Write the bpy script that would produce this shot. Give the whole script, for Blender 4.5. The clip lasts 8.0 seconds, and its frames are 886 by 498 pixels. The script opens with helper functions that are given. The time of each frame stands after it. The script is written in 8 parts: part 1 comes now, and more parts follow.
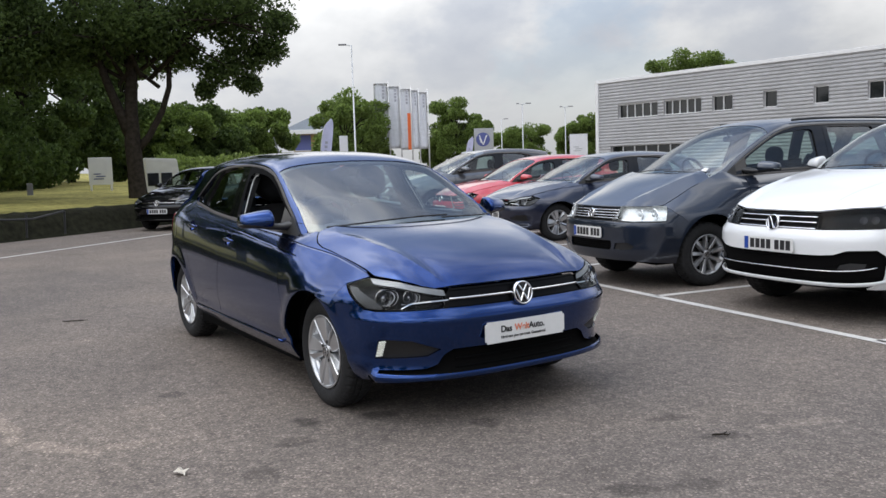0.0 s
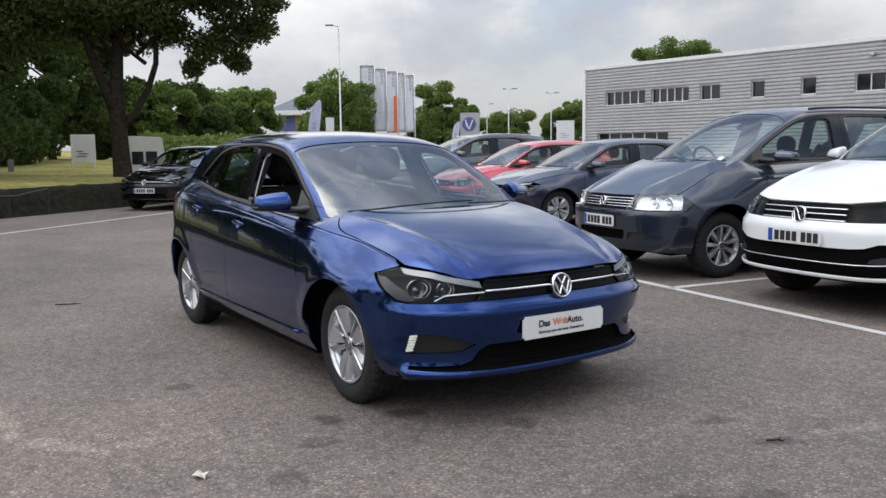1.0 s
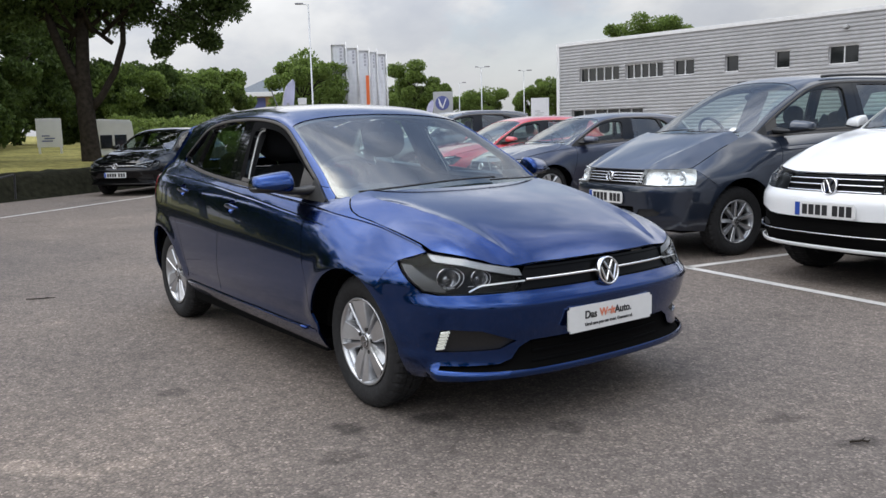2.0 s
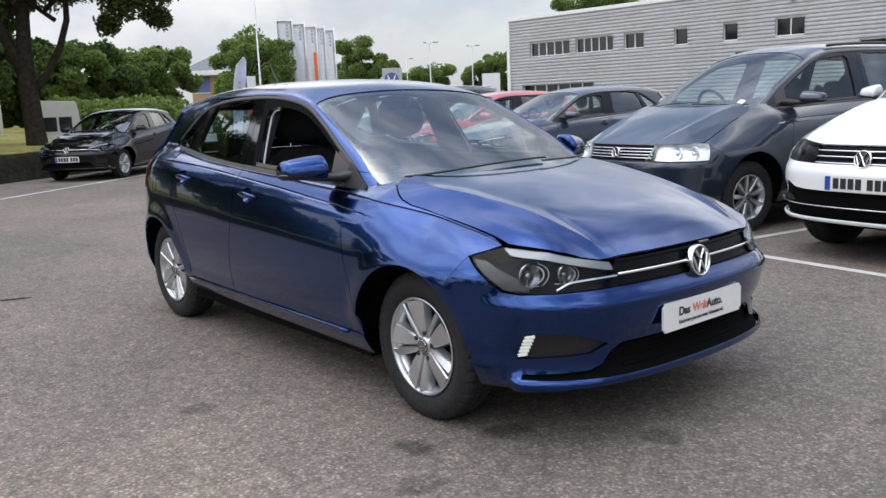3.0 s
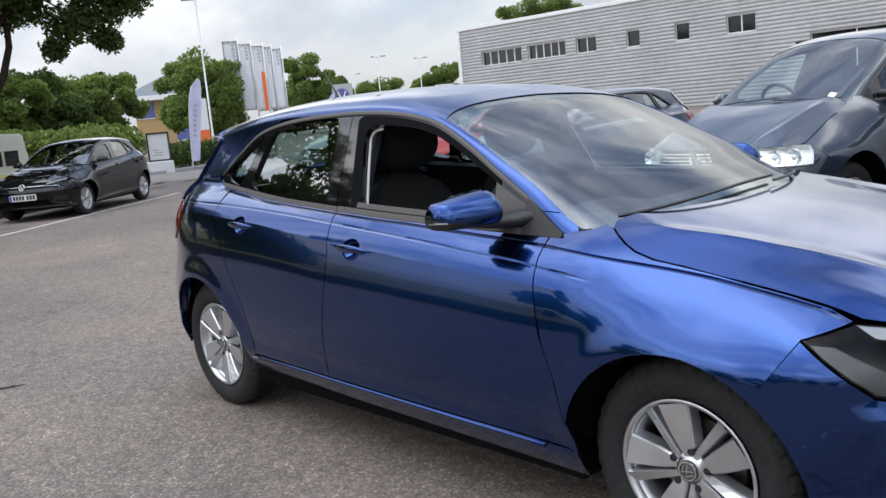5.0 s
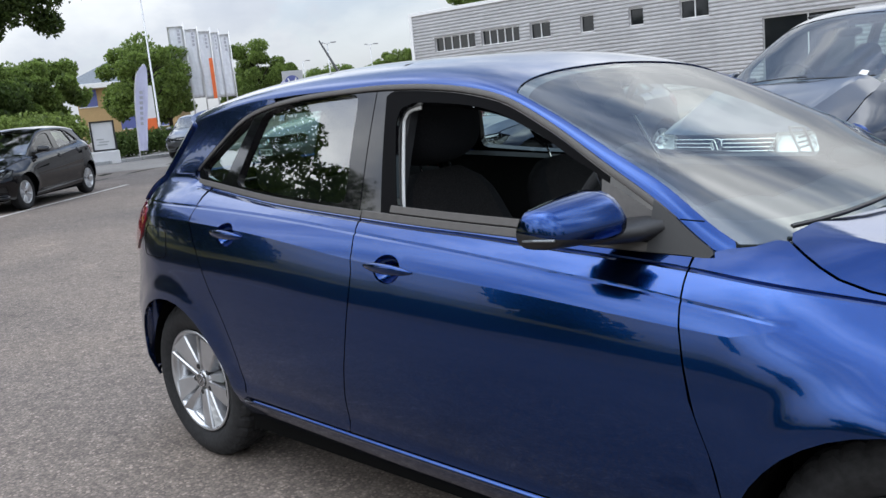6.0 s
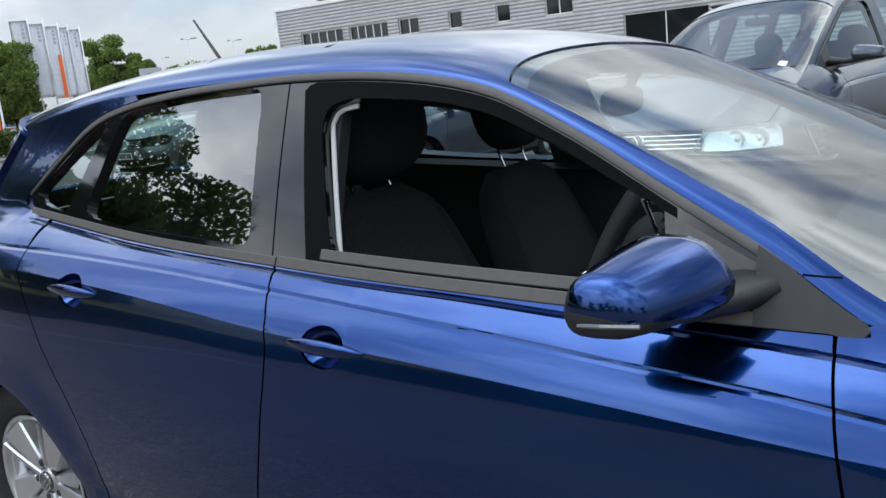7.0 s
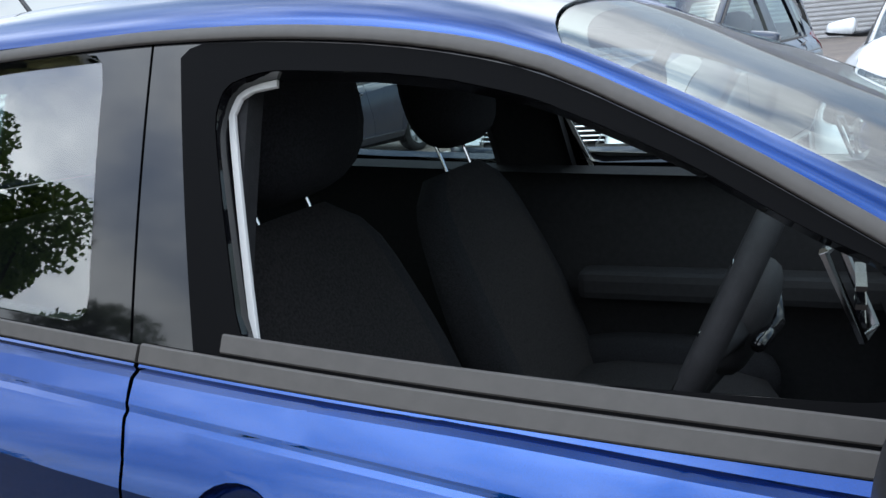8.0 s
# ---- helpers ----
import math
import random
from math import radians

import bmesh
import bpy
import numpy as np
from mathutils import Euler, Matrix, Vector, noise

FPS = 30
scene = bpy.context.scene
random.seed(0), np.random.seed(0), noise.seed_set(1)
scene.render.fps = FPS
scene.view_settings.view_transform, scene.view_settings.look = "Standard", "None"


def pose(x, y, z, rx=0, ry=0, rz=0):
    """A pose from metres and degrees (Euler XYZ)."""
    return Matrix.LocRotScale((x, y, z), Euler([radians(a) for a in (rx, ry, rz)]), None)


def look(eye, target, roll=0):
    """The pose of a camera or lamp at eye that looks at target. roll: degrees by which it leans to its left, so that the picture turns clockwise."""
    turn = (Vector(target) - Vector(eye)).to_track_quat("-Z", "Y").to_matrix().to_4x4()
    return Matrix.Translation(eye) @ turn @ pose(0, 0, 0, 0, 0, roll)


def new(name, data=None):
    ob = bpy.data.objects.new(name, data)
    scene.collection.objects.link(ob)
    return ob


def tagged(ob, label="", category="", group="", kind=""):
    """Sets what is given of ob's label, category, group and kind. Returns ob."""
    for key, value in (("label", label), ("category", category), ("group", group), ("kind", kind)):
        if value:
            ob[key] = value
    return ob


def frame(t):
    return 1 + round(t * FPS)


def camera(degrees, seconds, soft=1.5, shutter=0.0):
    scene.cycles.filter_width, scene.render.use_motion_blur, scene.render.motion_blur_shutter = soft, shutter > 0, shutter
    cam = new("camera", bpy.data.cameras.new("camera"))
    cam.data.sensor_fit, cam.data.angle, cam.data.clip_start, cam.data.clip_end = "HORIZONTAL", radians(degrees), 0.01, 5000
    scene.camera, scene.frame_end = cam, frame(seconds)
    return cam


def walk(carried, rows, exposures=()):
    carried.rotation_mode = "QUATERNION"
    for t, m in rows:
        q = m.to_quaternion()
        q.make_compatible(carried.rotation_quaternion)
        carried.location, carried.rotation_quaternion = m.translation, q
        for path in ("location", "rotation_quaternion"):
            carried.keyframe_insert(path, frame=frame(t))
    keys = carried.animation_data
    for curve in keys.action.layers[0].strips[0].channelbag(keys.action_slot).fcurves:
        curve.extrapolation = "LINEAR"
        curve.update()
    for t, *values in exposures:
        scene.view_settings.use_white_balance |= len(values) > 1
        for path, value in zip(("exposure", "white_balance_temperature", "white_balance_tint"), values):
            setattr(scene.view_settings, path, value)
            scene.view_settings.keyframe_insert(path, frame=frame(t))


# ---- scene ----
cam = camera(54.9, 8.0)
PATH = [
    (0, (5.541, -2.732, 1.316), (3.867, -1.655, 1.118), -1.8),
    (0.5, (5.387, -2.758, 1.307), (3.723, -1.67, 1.09), -1.0),
    (1, (5.157, -2.793, 1.311), (3.511, -1.683, 1.076), -0.7),
    (1.5, (4.885, -2.747, 1.287), (3.261, -1.61, 1.026), -1.1),
    (1.7, (4.774, -2.699, 1.269), (3.154, -1.557, 1.001), -1.3),
    (3, (3.946, -2.831, 1.283), (2.419, -1.585, 0.944), -2.4),
    (3.5, (3.588, -2.811, 1.29), (2.088, -1.534, 0.942), -3.0),
    (4, (3.209, -2.845, 1.3), (1.737, -1.535, 0.957), -3.6),
    (4.5, (2.818, -2.778, 1.312), (1.358, -1.451, 0.986), -4.5),
    (4.7, (2.691, -2.745, 1.327), (1.227, -1.42, 1.008), -5.0),
    (5.8, (1.816, -2.49, 1.318), (0.416, -1.103, 0.974), -5.5),
    (6, (1.673, -2.386, 1.314), (0.299, -0.978, 0.957), -5.5),
    (6.5, (1.346, -2.17, 1.306), (0.071, -0.674, 0.935), -5.4),
    (7, (1.029, -1.938, 1.319), (-0.115, -0.346, 0.926), -5.9),
    (7.5, (0.748, -1.659, 1.298), (-0.285, 0.005, 0.895), -5.7),
    (8, (0.501, -1.453, 1.301), (-0.343, 0.303, 0.849), -5.1),
]
walk(cam, [(t, look(eye, target, roll)) for t, eye, target, roll in PATH], [(0, -0.36, 6500, 10), (1.7, -0.33, 6500, 10), (3.0, -0.15, 6450, 10), (4.5, -0.06, 6400, 10), (6.0, -0.08, 6200, 9), (7.0, -0.15, 6050, 7), (8.0, 0.04, 5950, 7)])

# ---- world and sun ----
SUN_UP, SUN_AZ = 52.0, -130.0            # degrees: height, and compass of the side it shines from (from +x towards +y)
scene.view_settings.exposure = 0.0
world = bpy.data.worlds.new("sky")
scene.world = world
world.use_nodes = True
wn, wl = world.node_tree.nodes, world.node_tree.links
wn.clear()
w_out = wn.new("ShaderNodeOutputWorld")
w_bg = wn.new("ShaderNodeBackground")
w_sky = wn.new("ShaderNodeTexSky")
w_sky.sky_type, w_sky.sun_disc = "NISHITA", False
w_sky.sun_elevation, w_sky.sun_rotation = radians(SUN_UP), radians(90 - SUN_AZ)
w_sky.dust_density, w_sky.ozone_density = 1.5, 1.2
w_tc = wn.new("ShaderNodeTexCoord")
w_sep = wn.new("ShaderNodeSeparateXYZ")
wl.new(w_tc.outputs["Generated"], w_sep.inputs[0])


def w_math(op, a, b=0.0, clamp=False):
    n = wn.new("ShaderNodeMath")
    n.operation, n.use_clamp = op, clamp
    for k, v in enumerate((a, b)):
        if isinstance(v, (int, float)):
            n.inputs[k].default_value = v
        else:
            wl.new(v, n.inputs[k])
    return n.outputs[0]


# clouds lie on a flat sheet overhead: divide by the height of the direction
w_up = w_math("ADD", w_math("MAXIMUM", w_sep.outputs["Z"], 0.0), 0.5)
w_vec = wn.new("ShaderNodeCombineXYZ")
wl.new(w_math("DIVIDE", w_sep.outputs["X"], w_up), w_vec.inputs[0])
wl.new(w_math("DIVIDE", w_sep.outputs["Y"], w_up), w_vec.inputs[1])


def w_noise(scale, detail, rough, shift=0.0):
    m = wn.new("ShaderNodeVectorMath")
    m.operation = "ADD"
    m.inputs[1].default_value = (shift, shift * 0.7, shift)
    wl.new(w_vec.outputs[0], m.inputs[0])
    n = wn.new("ShaderNodeTexNoise")
    n.inputs["Scale"].default_value, n.inputs["Detail"].default_value, n.inputs["Roughness"].default_value = scale, detail, rough
    wl.new(m.outputs[0], n.inputs["Vector"])
    return n.outputs["Fac"]


def w_ramp(fac, stops):
    n = wn.new("ShaderNodeValToRGB")
    e = n.color_ramp.elements
    while len(e) < len(stops):
        e.new(0.5)
    for k, (p, c) in enumerate(stops):
        e[k].position, e[k].color = p, (*c, 1)
    wl.new(fac, n.inputs[0])
    return n.outputs[0]


w_cover = w_ramp(w_noise(1.4, 9, 0.58, 3.1), [(0.40, (0.25, 0.25, 0.25)), (0.52, (1, 1, 1))])
w_cloud = w_ramp(w_noise(2.3, 9, 0.55, 7.7), [(0.35, (1.9, 2.4, 3.5)), (0.44, (3.6, 4.0, 4.8)), (0.51, (6.6, 6.7, 6.8)), (0.61, (9.6, 9.6, 9.5))])
# an overcast vault is about three times as bright overhead as at the horizon
w_vault = wn.new("ShaderNodeVectorMath")
w_vault.operation = "SCALE"
w_clear = w_math("SUBTRACT", 0.95, w_math("MULTIPLY", w_sep.outputs["Z"], 1.9), True)
# haze evens the clouds out towards the horizon
w_haze = wn.new("ShaderNodeMix")
w_haze.data_type = "RGBA"
w_haze.inputs[7].default_value = (4.3, 4.4, 4.55, 1)
wl.new(w_clear, w_haze.inputs[0])
wl.new(w_cloud, w_haze.inputs[6])
wl.new(w_haze.outputs[2], w_vault.inputs[0])
# and the cloud around the veiled sun is brighter than the cloud across from it
w_near = wn.new("ShaderNodeVectorMath")
w_near.operation = "DOT_PRODUCT"
w_near.inputs[1].default_value = (math.cos(radians(SUN_UP)) * math.cos(radians(SUN_AZ)), math.cos(radians(SUN_UP)) * math.sin(radians(SUN_AZ)), math.sin(radians(SUN_UP)))
wl.new(w_tc.outputs["Generated"], w_near.inputs[0])
w_side = w_math("ADD", w_math("MULTIPLY", w_near.outputs["Value"], 0.45), 0.87)
wl.new(w_math("MULTIPLY", w_side, w_math("ADD", w_math("MULTIPLY", w_math("MAXIMUM", w_sep.outputs["Z"], 0.0), 1.6), 0.88)), w_vault.inputs["Scale"])
w_mix = wn.new("ShaderNodeMix")
w_mix.data_type = "RGBA"
wl.new(w_math("MAXIMUM", w_cover, w_clear), w_mix.inputs[0])
wl.new(w_sky.outputs[0], w_mix.inputs[6])
wl.new(w_vault.outputs[0], w_mix.inputs[7])
wl.new(w_mix.outputs[2], w_bg.inputs["Color"])
w_bg.inputs["Strength"].default_value = 0.19
wl.new(w_bg.outputs[0], w_out.inputs["Surface"])

sun = new("sun", bpy.data.lights.new("sun", "SUN"))
sun.data.energy, sun.data.angle, sun.data.color = 0.45, radians(100), (1.0, 0.96, 0.9)
sun.matrix_world = look((0, 0, 30), (-math.cos(radians(SUN_AZ)), -math.sin(radians(SUN_AZ)), 30 - math.tan(radians(SUN_UP))))

# ---- materials ----
def material(name, color, rough=0.5, metal=0.0, coat=0.0, coat_rough=0.03, spread=0.0, scale=40.0, bump=0.0, bump_scale=200.0, emit=None, big=None, spec=0.5, random_hue=0.0):
    """A painted, stone, cloth or metal surface: base colour with fine grain (spread at scale) and, with big=(scale, darker, amount), larger patches."""
    m = bpy.data.materials.new(name)
    m.use_nodes = True
    n, l = m.node_tree.nodes, m.node_tree.links
    b = n["Principled BSDF"]
    b.inputs["Base Color"].default_value = (*color, 1)
    b.inputs["Roughness"].default_value, b.inputs["Metallic"].default_value = rough, metal
    b.inputs["Coat Weight"].default_value, b.inputs["Coat Roughness"].default_value = coat, coat_rough
    b.inputs["Specular IOR Level"].default_value = spec
    if emit:
        b.inputs["Emission Color"].default_value, b.inputs["Emission Strength"].default_value = (*emit[0], 1), emit[1]
    tc = n.new("ShaderNodeTexCoord")
    last = None

    def noise_fac(sc, detail=4.0):
        t = n.new("ShaderNodeTexNoise")
        t.inputs["Scale"].default_value, t.inputs["Detail"].default_value = sc, detail
        l.new(tc.outputs["Object"], t.inputs["Vector"])
        return t.outputs["Fac"]

    def tint(fac, low, high, into):
        r = n.new("ShaderNodeValToRGB")
        r.color_ramp.elements[0].position, r.color_ramp.elements[1].position = 0.3, 0.7
        r.color_ramp.elements[0].color, r.color_ramp.elements[1].color = (*low, 1), (*high, 1)
        l.new(fac, r.inputs[0])
        if into is None:
            return r.outputs[0]
        x = n.new("ShaderNodeMix")
        x.data_type, x.blend_type = "RGBA", "MULTIPLY"
        x.inputs[0].default_value = 1.0
        l.new(into, x.inputs[6])
        l.new(r.outputs[0], x.inputs[7])
        return x.outputs[2]

    if spread:
        last = tint(noise_fac(scale), [c * (1 - spread) for c in color], [min(1, c * (1 + spread)) for c in color], None)
    if big:
        if last is None:
            rgb = n.new("ShaderNodeRGB")
            rgb.outputs[0].default_value = (*color, 1)
            last = rgb.outputs[0]
        last = tint(noise_fac(big[0], 6.0), [big[1]] * 3, [big[2]] * 3, last)
    if random_hue and last is not None:
        info = n.new("ShaderNodeNewGeometry")
        h = n.new("ShaderNodeHueSaturation")
        v = n.new("ShaderNodeMapRange")
        v.inputs["To Min"].default_value, v.inputs["To Max"].default_value = 1 - random_hue, 1 + random_hue
        l.new(info.outputs["Random Per Island"], v.inputs["Value"])
        l.new(v.outputs[0], h.inputs["Value"])
        l.new(last, h.inputs["Color"])
        last = h.outputs[0]
    if last is not None:
        l.new(last, b.inputs["Base Color"])
    if bump:
        bp = n.new("ShaderNodeBump")
        bp.inputs["Strength"].default_value, bp.inputs["Distance"].default_value = bump, 0.01
        l.new(noise_fac(bump_scale, 3.0), bp.inputs["Height"])
        l.new(bp.outputs[0], b.inputs["Normal"])
    return m


def pane(name, tint=(0.8, 0.9, 0.86), straight=0.08, power=4.2):
    """Thin glass: clear, lightly tinted, with a mirror layer that grows from straight-on to grazing, alike from both sides."""
    m = bpy.data.materials.new(name)
    m.use_nodes = True
    n, l = m.node_tree.nodes, m.node_tree.links
    n.clear()
    out, mix, lw = n.new("ShaderNodeOutputMaterial"), n.new("ShaderNodeMixShader"), n.new("ShaderNodeLayerWeight")
    tr, gl = n.new("ShaderNodeBsdfTransparent"), n.new("ShaderNodeBsdfGlossy")
    lw.inputs["Blend"].default_value = 0.5
    up, rng = n.new("ShaderNodeMath"), n.new("ShaderNodeMapRange")
    up.operation = "POWER"
    up.inputs[1].default_value = power
    rng.inputs["To Min"].default_value, rng.inputs["To Max"].default_value = straight, 1.0
    l.new(lw.outputs["Facing"], up.inputs[0])
    l.new(up.outputs[0], rng.inputs["Value"])
    l.new(rng.outputs[0], mix.inputs[0])
    tr.inputs["Color"].default_value = (*tint, 1)
    gl.inputs["Roughness"].default_value = 0.012
    l.new(tr.outputs[0], mix.inputs[1])
    l.new(gl.outputs[0], mix.inputs[2])
    l.new(mix.outputs[0], out.inputs[0])
    return m


def foliage(name, color, spread=0.45):
    """Leaves: part of the light comes through the blade; each blade has its own brightness and hue."""
    m = bpy.data.materials.new(name)
    m.use_nodes = True
    n, l = m.node_tree.nodes, m.node_tree.links
    n.clear()
    out, mix = n.new("ShaderNodeOutputMaterial"), n.new("ShaderNodeMixShader")
    b, tr = n.new("ShaderNodeBsdfPrincipled"), n.new("ShaderNodeBsdfTranslucent")
    geo, tc, noise = n.new("ShaderNodeNewGeometry"), n.new("ShaderNodeTexCoord"), n.new("ShaderNodeTexNoise")
    noise.inputs["Scale"].default_value, noise.inputs["Detail"].default_value = 0.9, 3
    l.new(tc.outputs["Object"], noise.inputs["Vector"])
    add = n.new("ShaderNodeMath")
    add.operation = "ADD"
    l.new(geo.outputs["Random Per Island"], add.inputs[0])
    l.new(noise.outputs["Fac"], add.inputs[1])
    r = n.new("ShaderNodeValToRGB")
    e = r.color_ramp.elements
    e[0].position, e[0].color = 0.45, (*[c * (1 - spread) for c in color], 1)
    e[1].position, e[1].color = 1.0, (color[0] * (1 + spread * 1.15), color[1] * (1 + spread), color[2] * (1 + spread * 0.6), 1)
    l.new(add.outputs[0], r.inputs[0])
    for node in (b, tr):
        l.new(r.outputs[0], node.inputs[0])
    b.inputs["Roughness"].default_value, b.inputs["Specular IOR Level"].default_value = 0.55, 0.3
    mix.inputs[0].default_value = 0.46
    l.new(b.outputs[0], mix.inputs[1])
    l.new(tr.outputs[0], mix.inputs[2])
    l.new(mix.outputs[0], out.inputs[0])
    return m


STAINS = [(1.49, -1.0, 0.15, 0.09, 20, 0.5), (1.62, -0.64, 0.16, 0.10, 50, 0.45), (1.76, -1.2, 0.14, 0.09, 70, 0.6), (2.08, -1.47, 0.15, 0.11, 10, 0.65), (0.47, -1.43, 0.13, 0.09, 80, 0.6), (2.6, 0.49, 0.15, 0.09, 70, 0.6),
          (2.94, 0.46, 0.16, 0.07, 60, 0.6), (3.16, -0.35, 0.15, 0.10, 60, 0.6), (3.27, -0.12, 0.20, 0.09, 60, 0.7), (2.09, -0.28, 0.15, 0.10, 15, 0.55), (3.06, 0.94, 0.34, 0.08, 70, 1.45), (1.05, -2.2, 0.45, 0.10, 35, 1.35), (0.6, -2.32, 0.4, 0.08, 5, 1.3), (1.28, -1.9, 0.3, 0.09, 85, 1.25)]


def asphalt(name, color):
    """Rolled asphalt: stones of many tones in dark binder, oil stains, pale scuffs and broad worn patches."""
    m = bpy.data.materials.new(name)
    m.use_nodes = True
    n, l = m.node_tree.nodes, m.node_tree.links
    b = n["Principled BSDF"]
    tc = n.new("ShaderNodeTexCoord")

    def tex(kind, scale, **kw):
        t = n.new(kind)
        t.inputs["Scale"].default_value = scale
        for k, v in kw.items():
            t.inputs[k].default_value = v
        l.new(tc.outputs["Object"], t.inputs["Vector"])
        return t

    def ramp(fac, stops):
        r = n.new("ShaderNodeValToRGB")
        e = r.color_ramp.elements
        while len(e) < len(stops):
            e.new(0.5)
        for k, (p, c) in enumerate(stops):
            e[k].position, e[k].color = p, (*(c if isinstance(c, tuple) else (c, c, c)), 1)
        l.new(fac, r.inputs[0])
        return r.outputs[0]

    def times(a, c):
        x = n.new("ShaderNodeMix")
        x.data_type, x.blend_type = "RGBA", "MULTIPLY"
        x.inputs[0].default_value = 1.0
        l.new(a, x.inputs[6])
        l.new(c, x.inputs[7])
        return x.outputs[2]

    stones = tex("ShaderNodeTexVoronoi", 95, Randomness=1.0)
    sep = n.new("ShaderNodeSeparateColor")
    l.new(stones.outputs["Color"], sep.inputs[0])
    tone = ramp(sep.outputs[0], [(0.0, tuple(c * 0.66 for c in color)), (0.45, tuple(c * 0.92 for c in color)), (0.85, tuple(c * 1.15 for c in color)), (1.0, (color[0] * 1.8, color[1] * 1.78, color[2] * 1.75))])
    gap = ramp(stones.outputs["Distance"], [(0.25, 1.05), (0.75, 0.75)])
    col = times(tone, gap)
    col = times(col, ramp(tex("ShaderNodeTexNoise", 14, Detail=5.0, Roughness=0.7).outputs["Fac"], [(0.3, 0.70), (0.7, 1.25)]))
    col = times(col, ramp(tex("ShaderNodeTexNoise", 1.6, Detail=6.0, Roughness=0.65).outputs["Fac"], [(0.27, 0.55), (0.39, 0.93), (0.60, 1.04), (0.72, (1.32, 1.30, 1.26))]))
    col = times(col, ramp(tex("ShaderNodeTexNoise", 0.28, Detail=5.0, Distortion=0.8).outputs["Fac"], [(0.3, (0.72, 0.73, 0.76)), (0.7, (1.18, 1.15, 1.11))]))
    spots = tex("ShaderNodeTexVoronoi", 1.9, Randomness=1.0)
    near = ramp(spots.outputs["Distance"], [(0.015, 0.45), (0.06, 1.0)])
    col = times(col, near)
    # oil drips, worn dark spots and pale tyre scuffs: (x, y, half length, half width, turn, tone)
    wob = tex("ShaderNodeTexNoise", 9, Detail=4.0)
    for x, y, a, c, turn, t in STAINS:
        mp = n.new("ShaderNodeMapping")
        mp.vector_type = "TEXTURE"
        mp.inputs["Location"].default_value, mp.inputs["Rotation"].default_value, mp.inputs["Scale"].default_value = (x, y, 0), (0, 0, radians(turn)), (a * 1.5, c * 1.5, 1)
        l.new(tc.outputs["Object"], mp.inputs["Vector"])
        ln, ad = n.new("ShaderNodeVectorMath"), n.new("ShaderNodeMath")
        ln.operation, ad.operation = "LENGTH", "MULTIPLY_ADD"
        l.new(mp.outputs[0], ln.inputs[0])
        l.new(wob.outputs["Fac"], ad.inputs[0])
        ad.inputs[1].default_value = 0.9
        l.new(ln.outputs["Value"], ad.inputs[2])
        col = times(col, ramp(ad.outputs[0], [(0.75, t), (1.0, 1.0)]) if t < 1 else ramp(ad.outputs[0], [(0.7, (t, t * 0.99, t * 0.97)), (1.0, 1.0)]))
    l.new(col, b.inputs["Base Color"])
    b.inputs["Roughness"].default_value, b.inputs["Specular IOR Level"].default_value = 0.85, 0.35
    bp = n.new("ShaderNodeBump")
    bp.inputs["Strength"].default_value, bp.inputs["Distance"].default_value = 0.35, 0.005
    bp.invert = True
    l.new(stones.outputs["Distance"], bp.inputs["Height"])
    l.new(bp.outputs[0], b.inputs["Normal"])
    return m


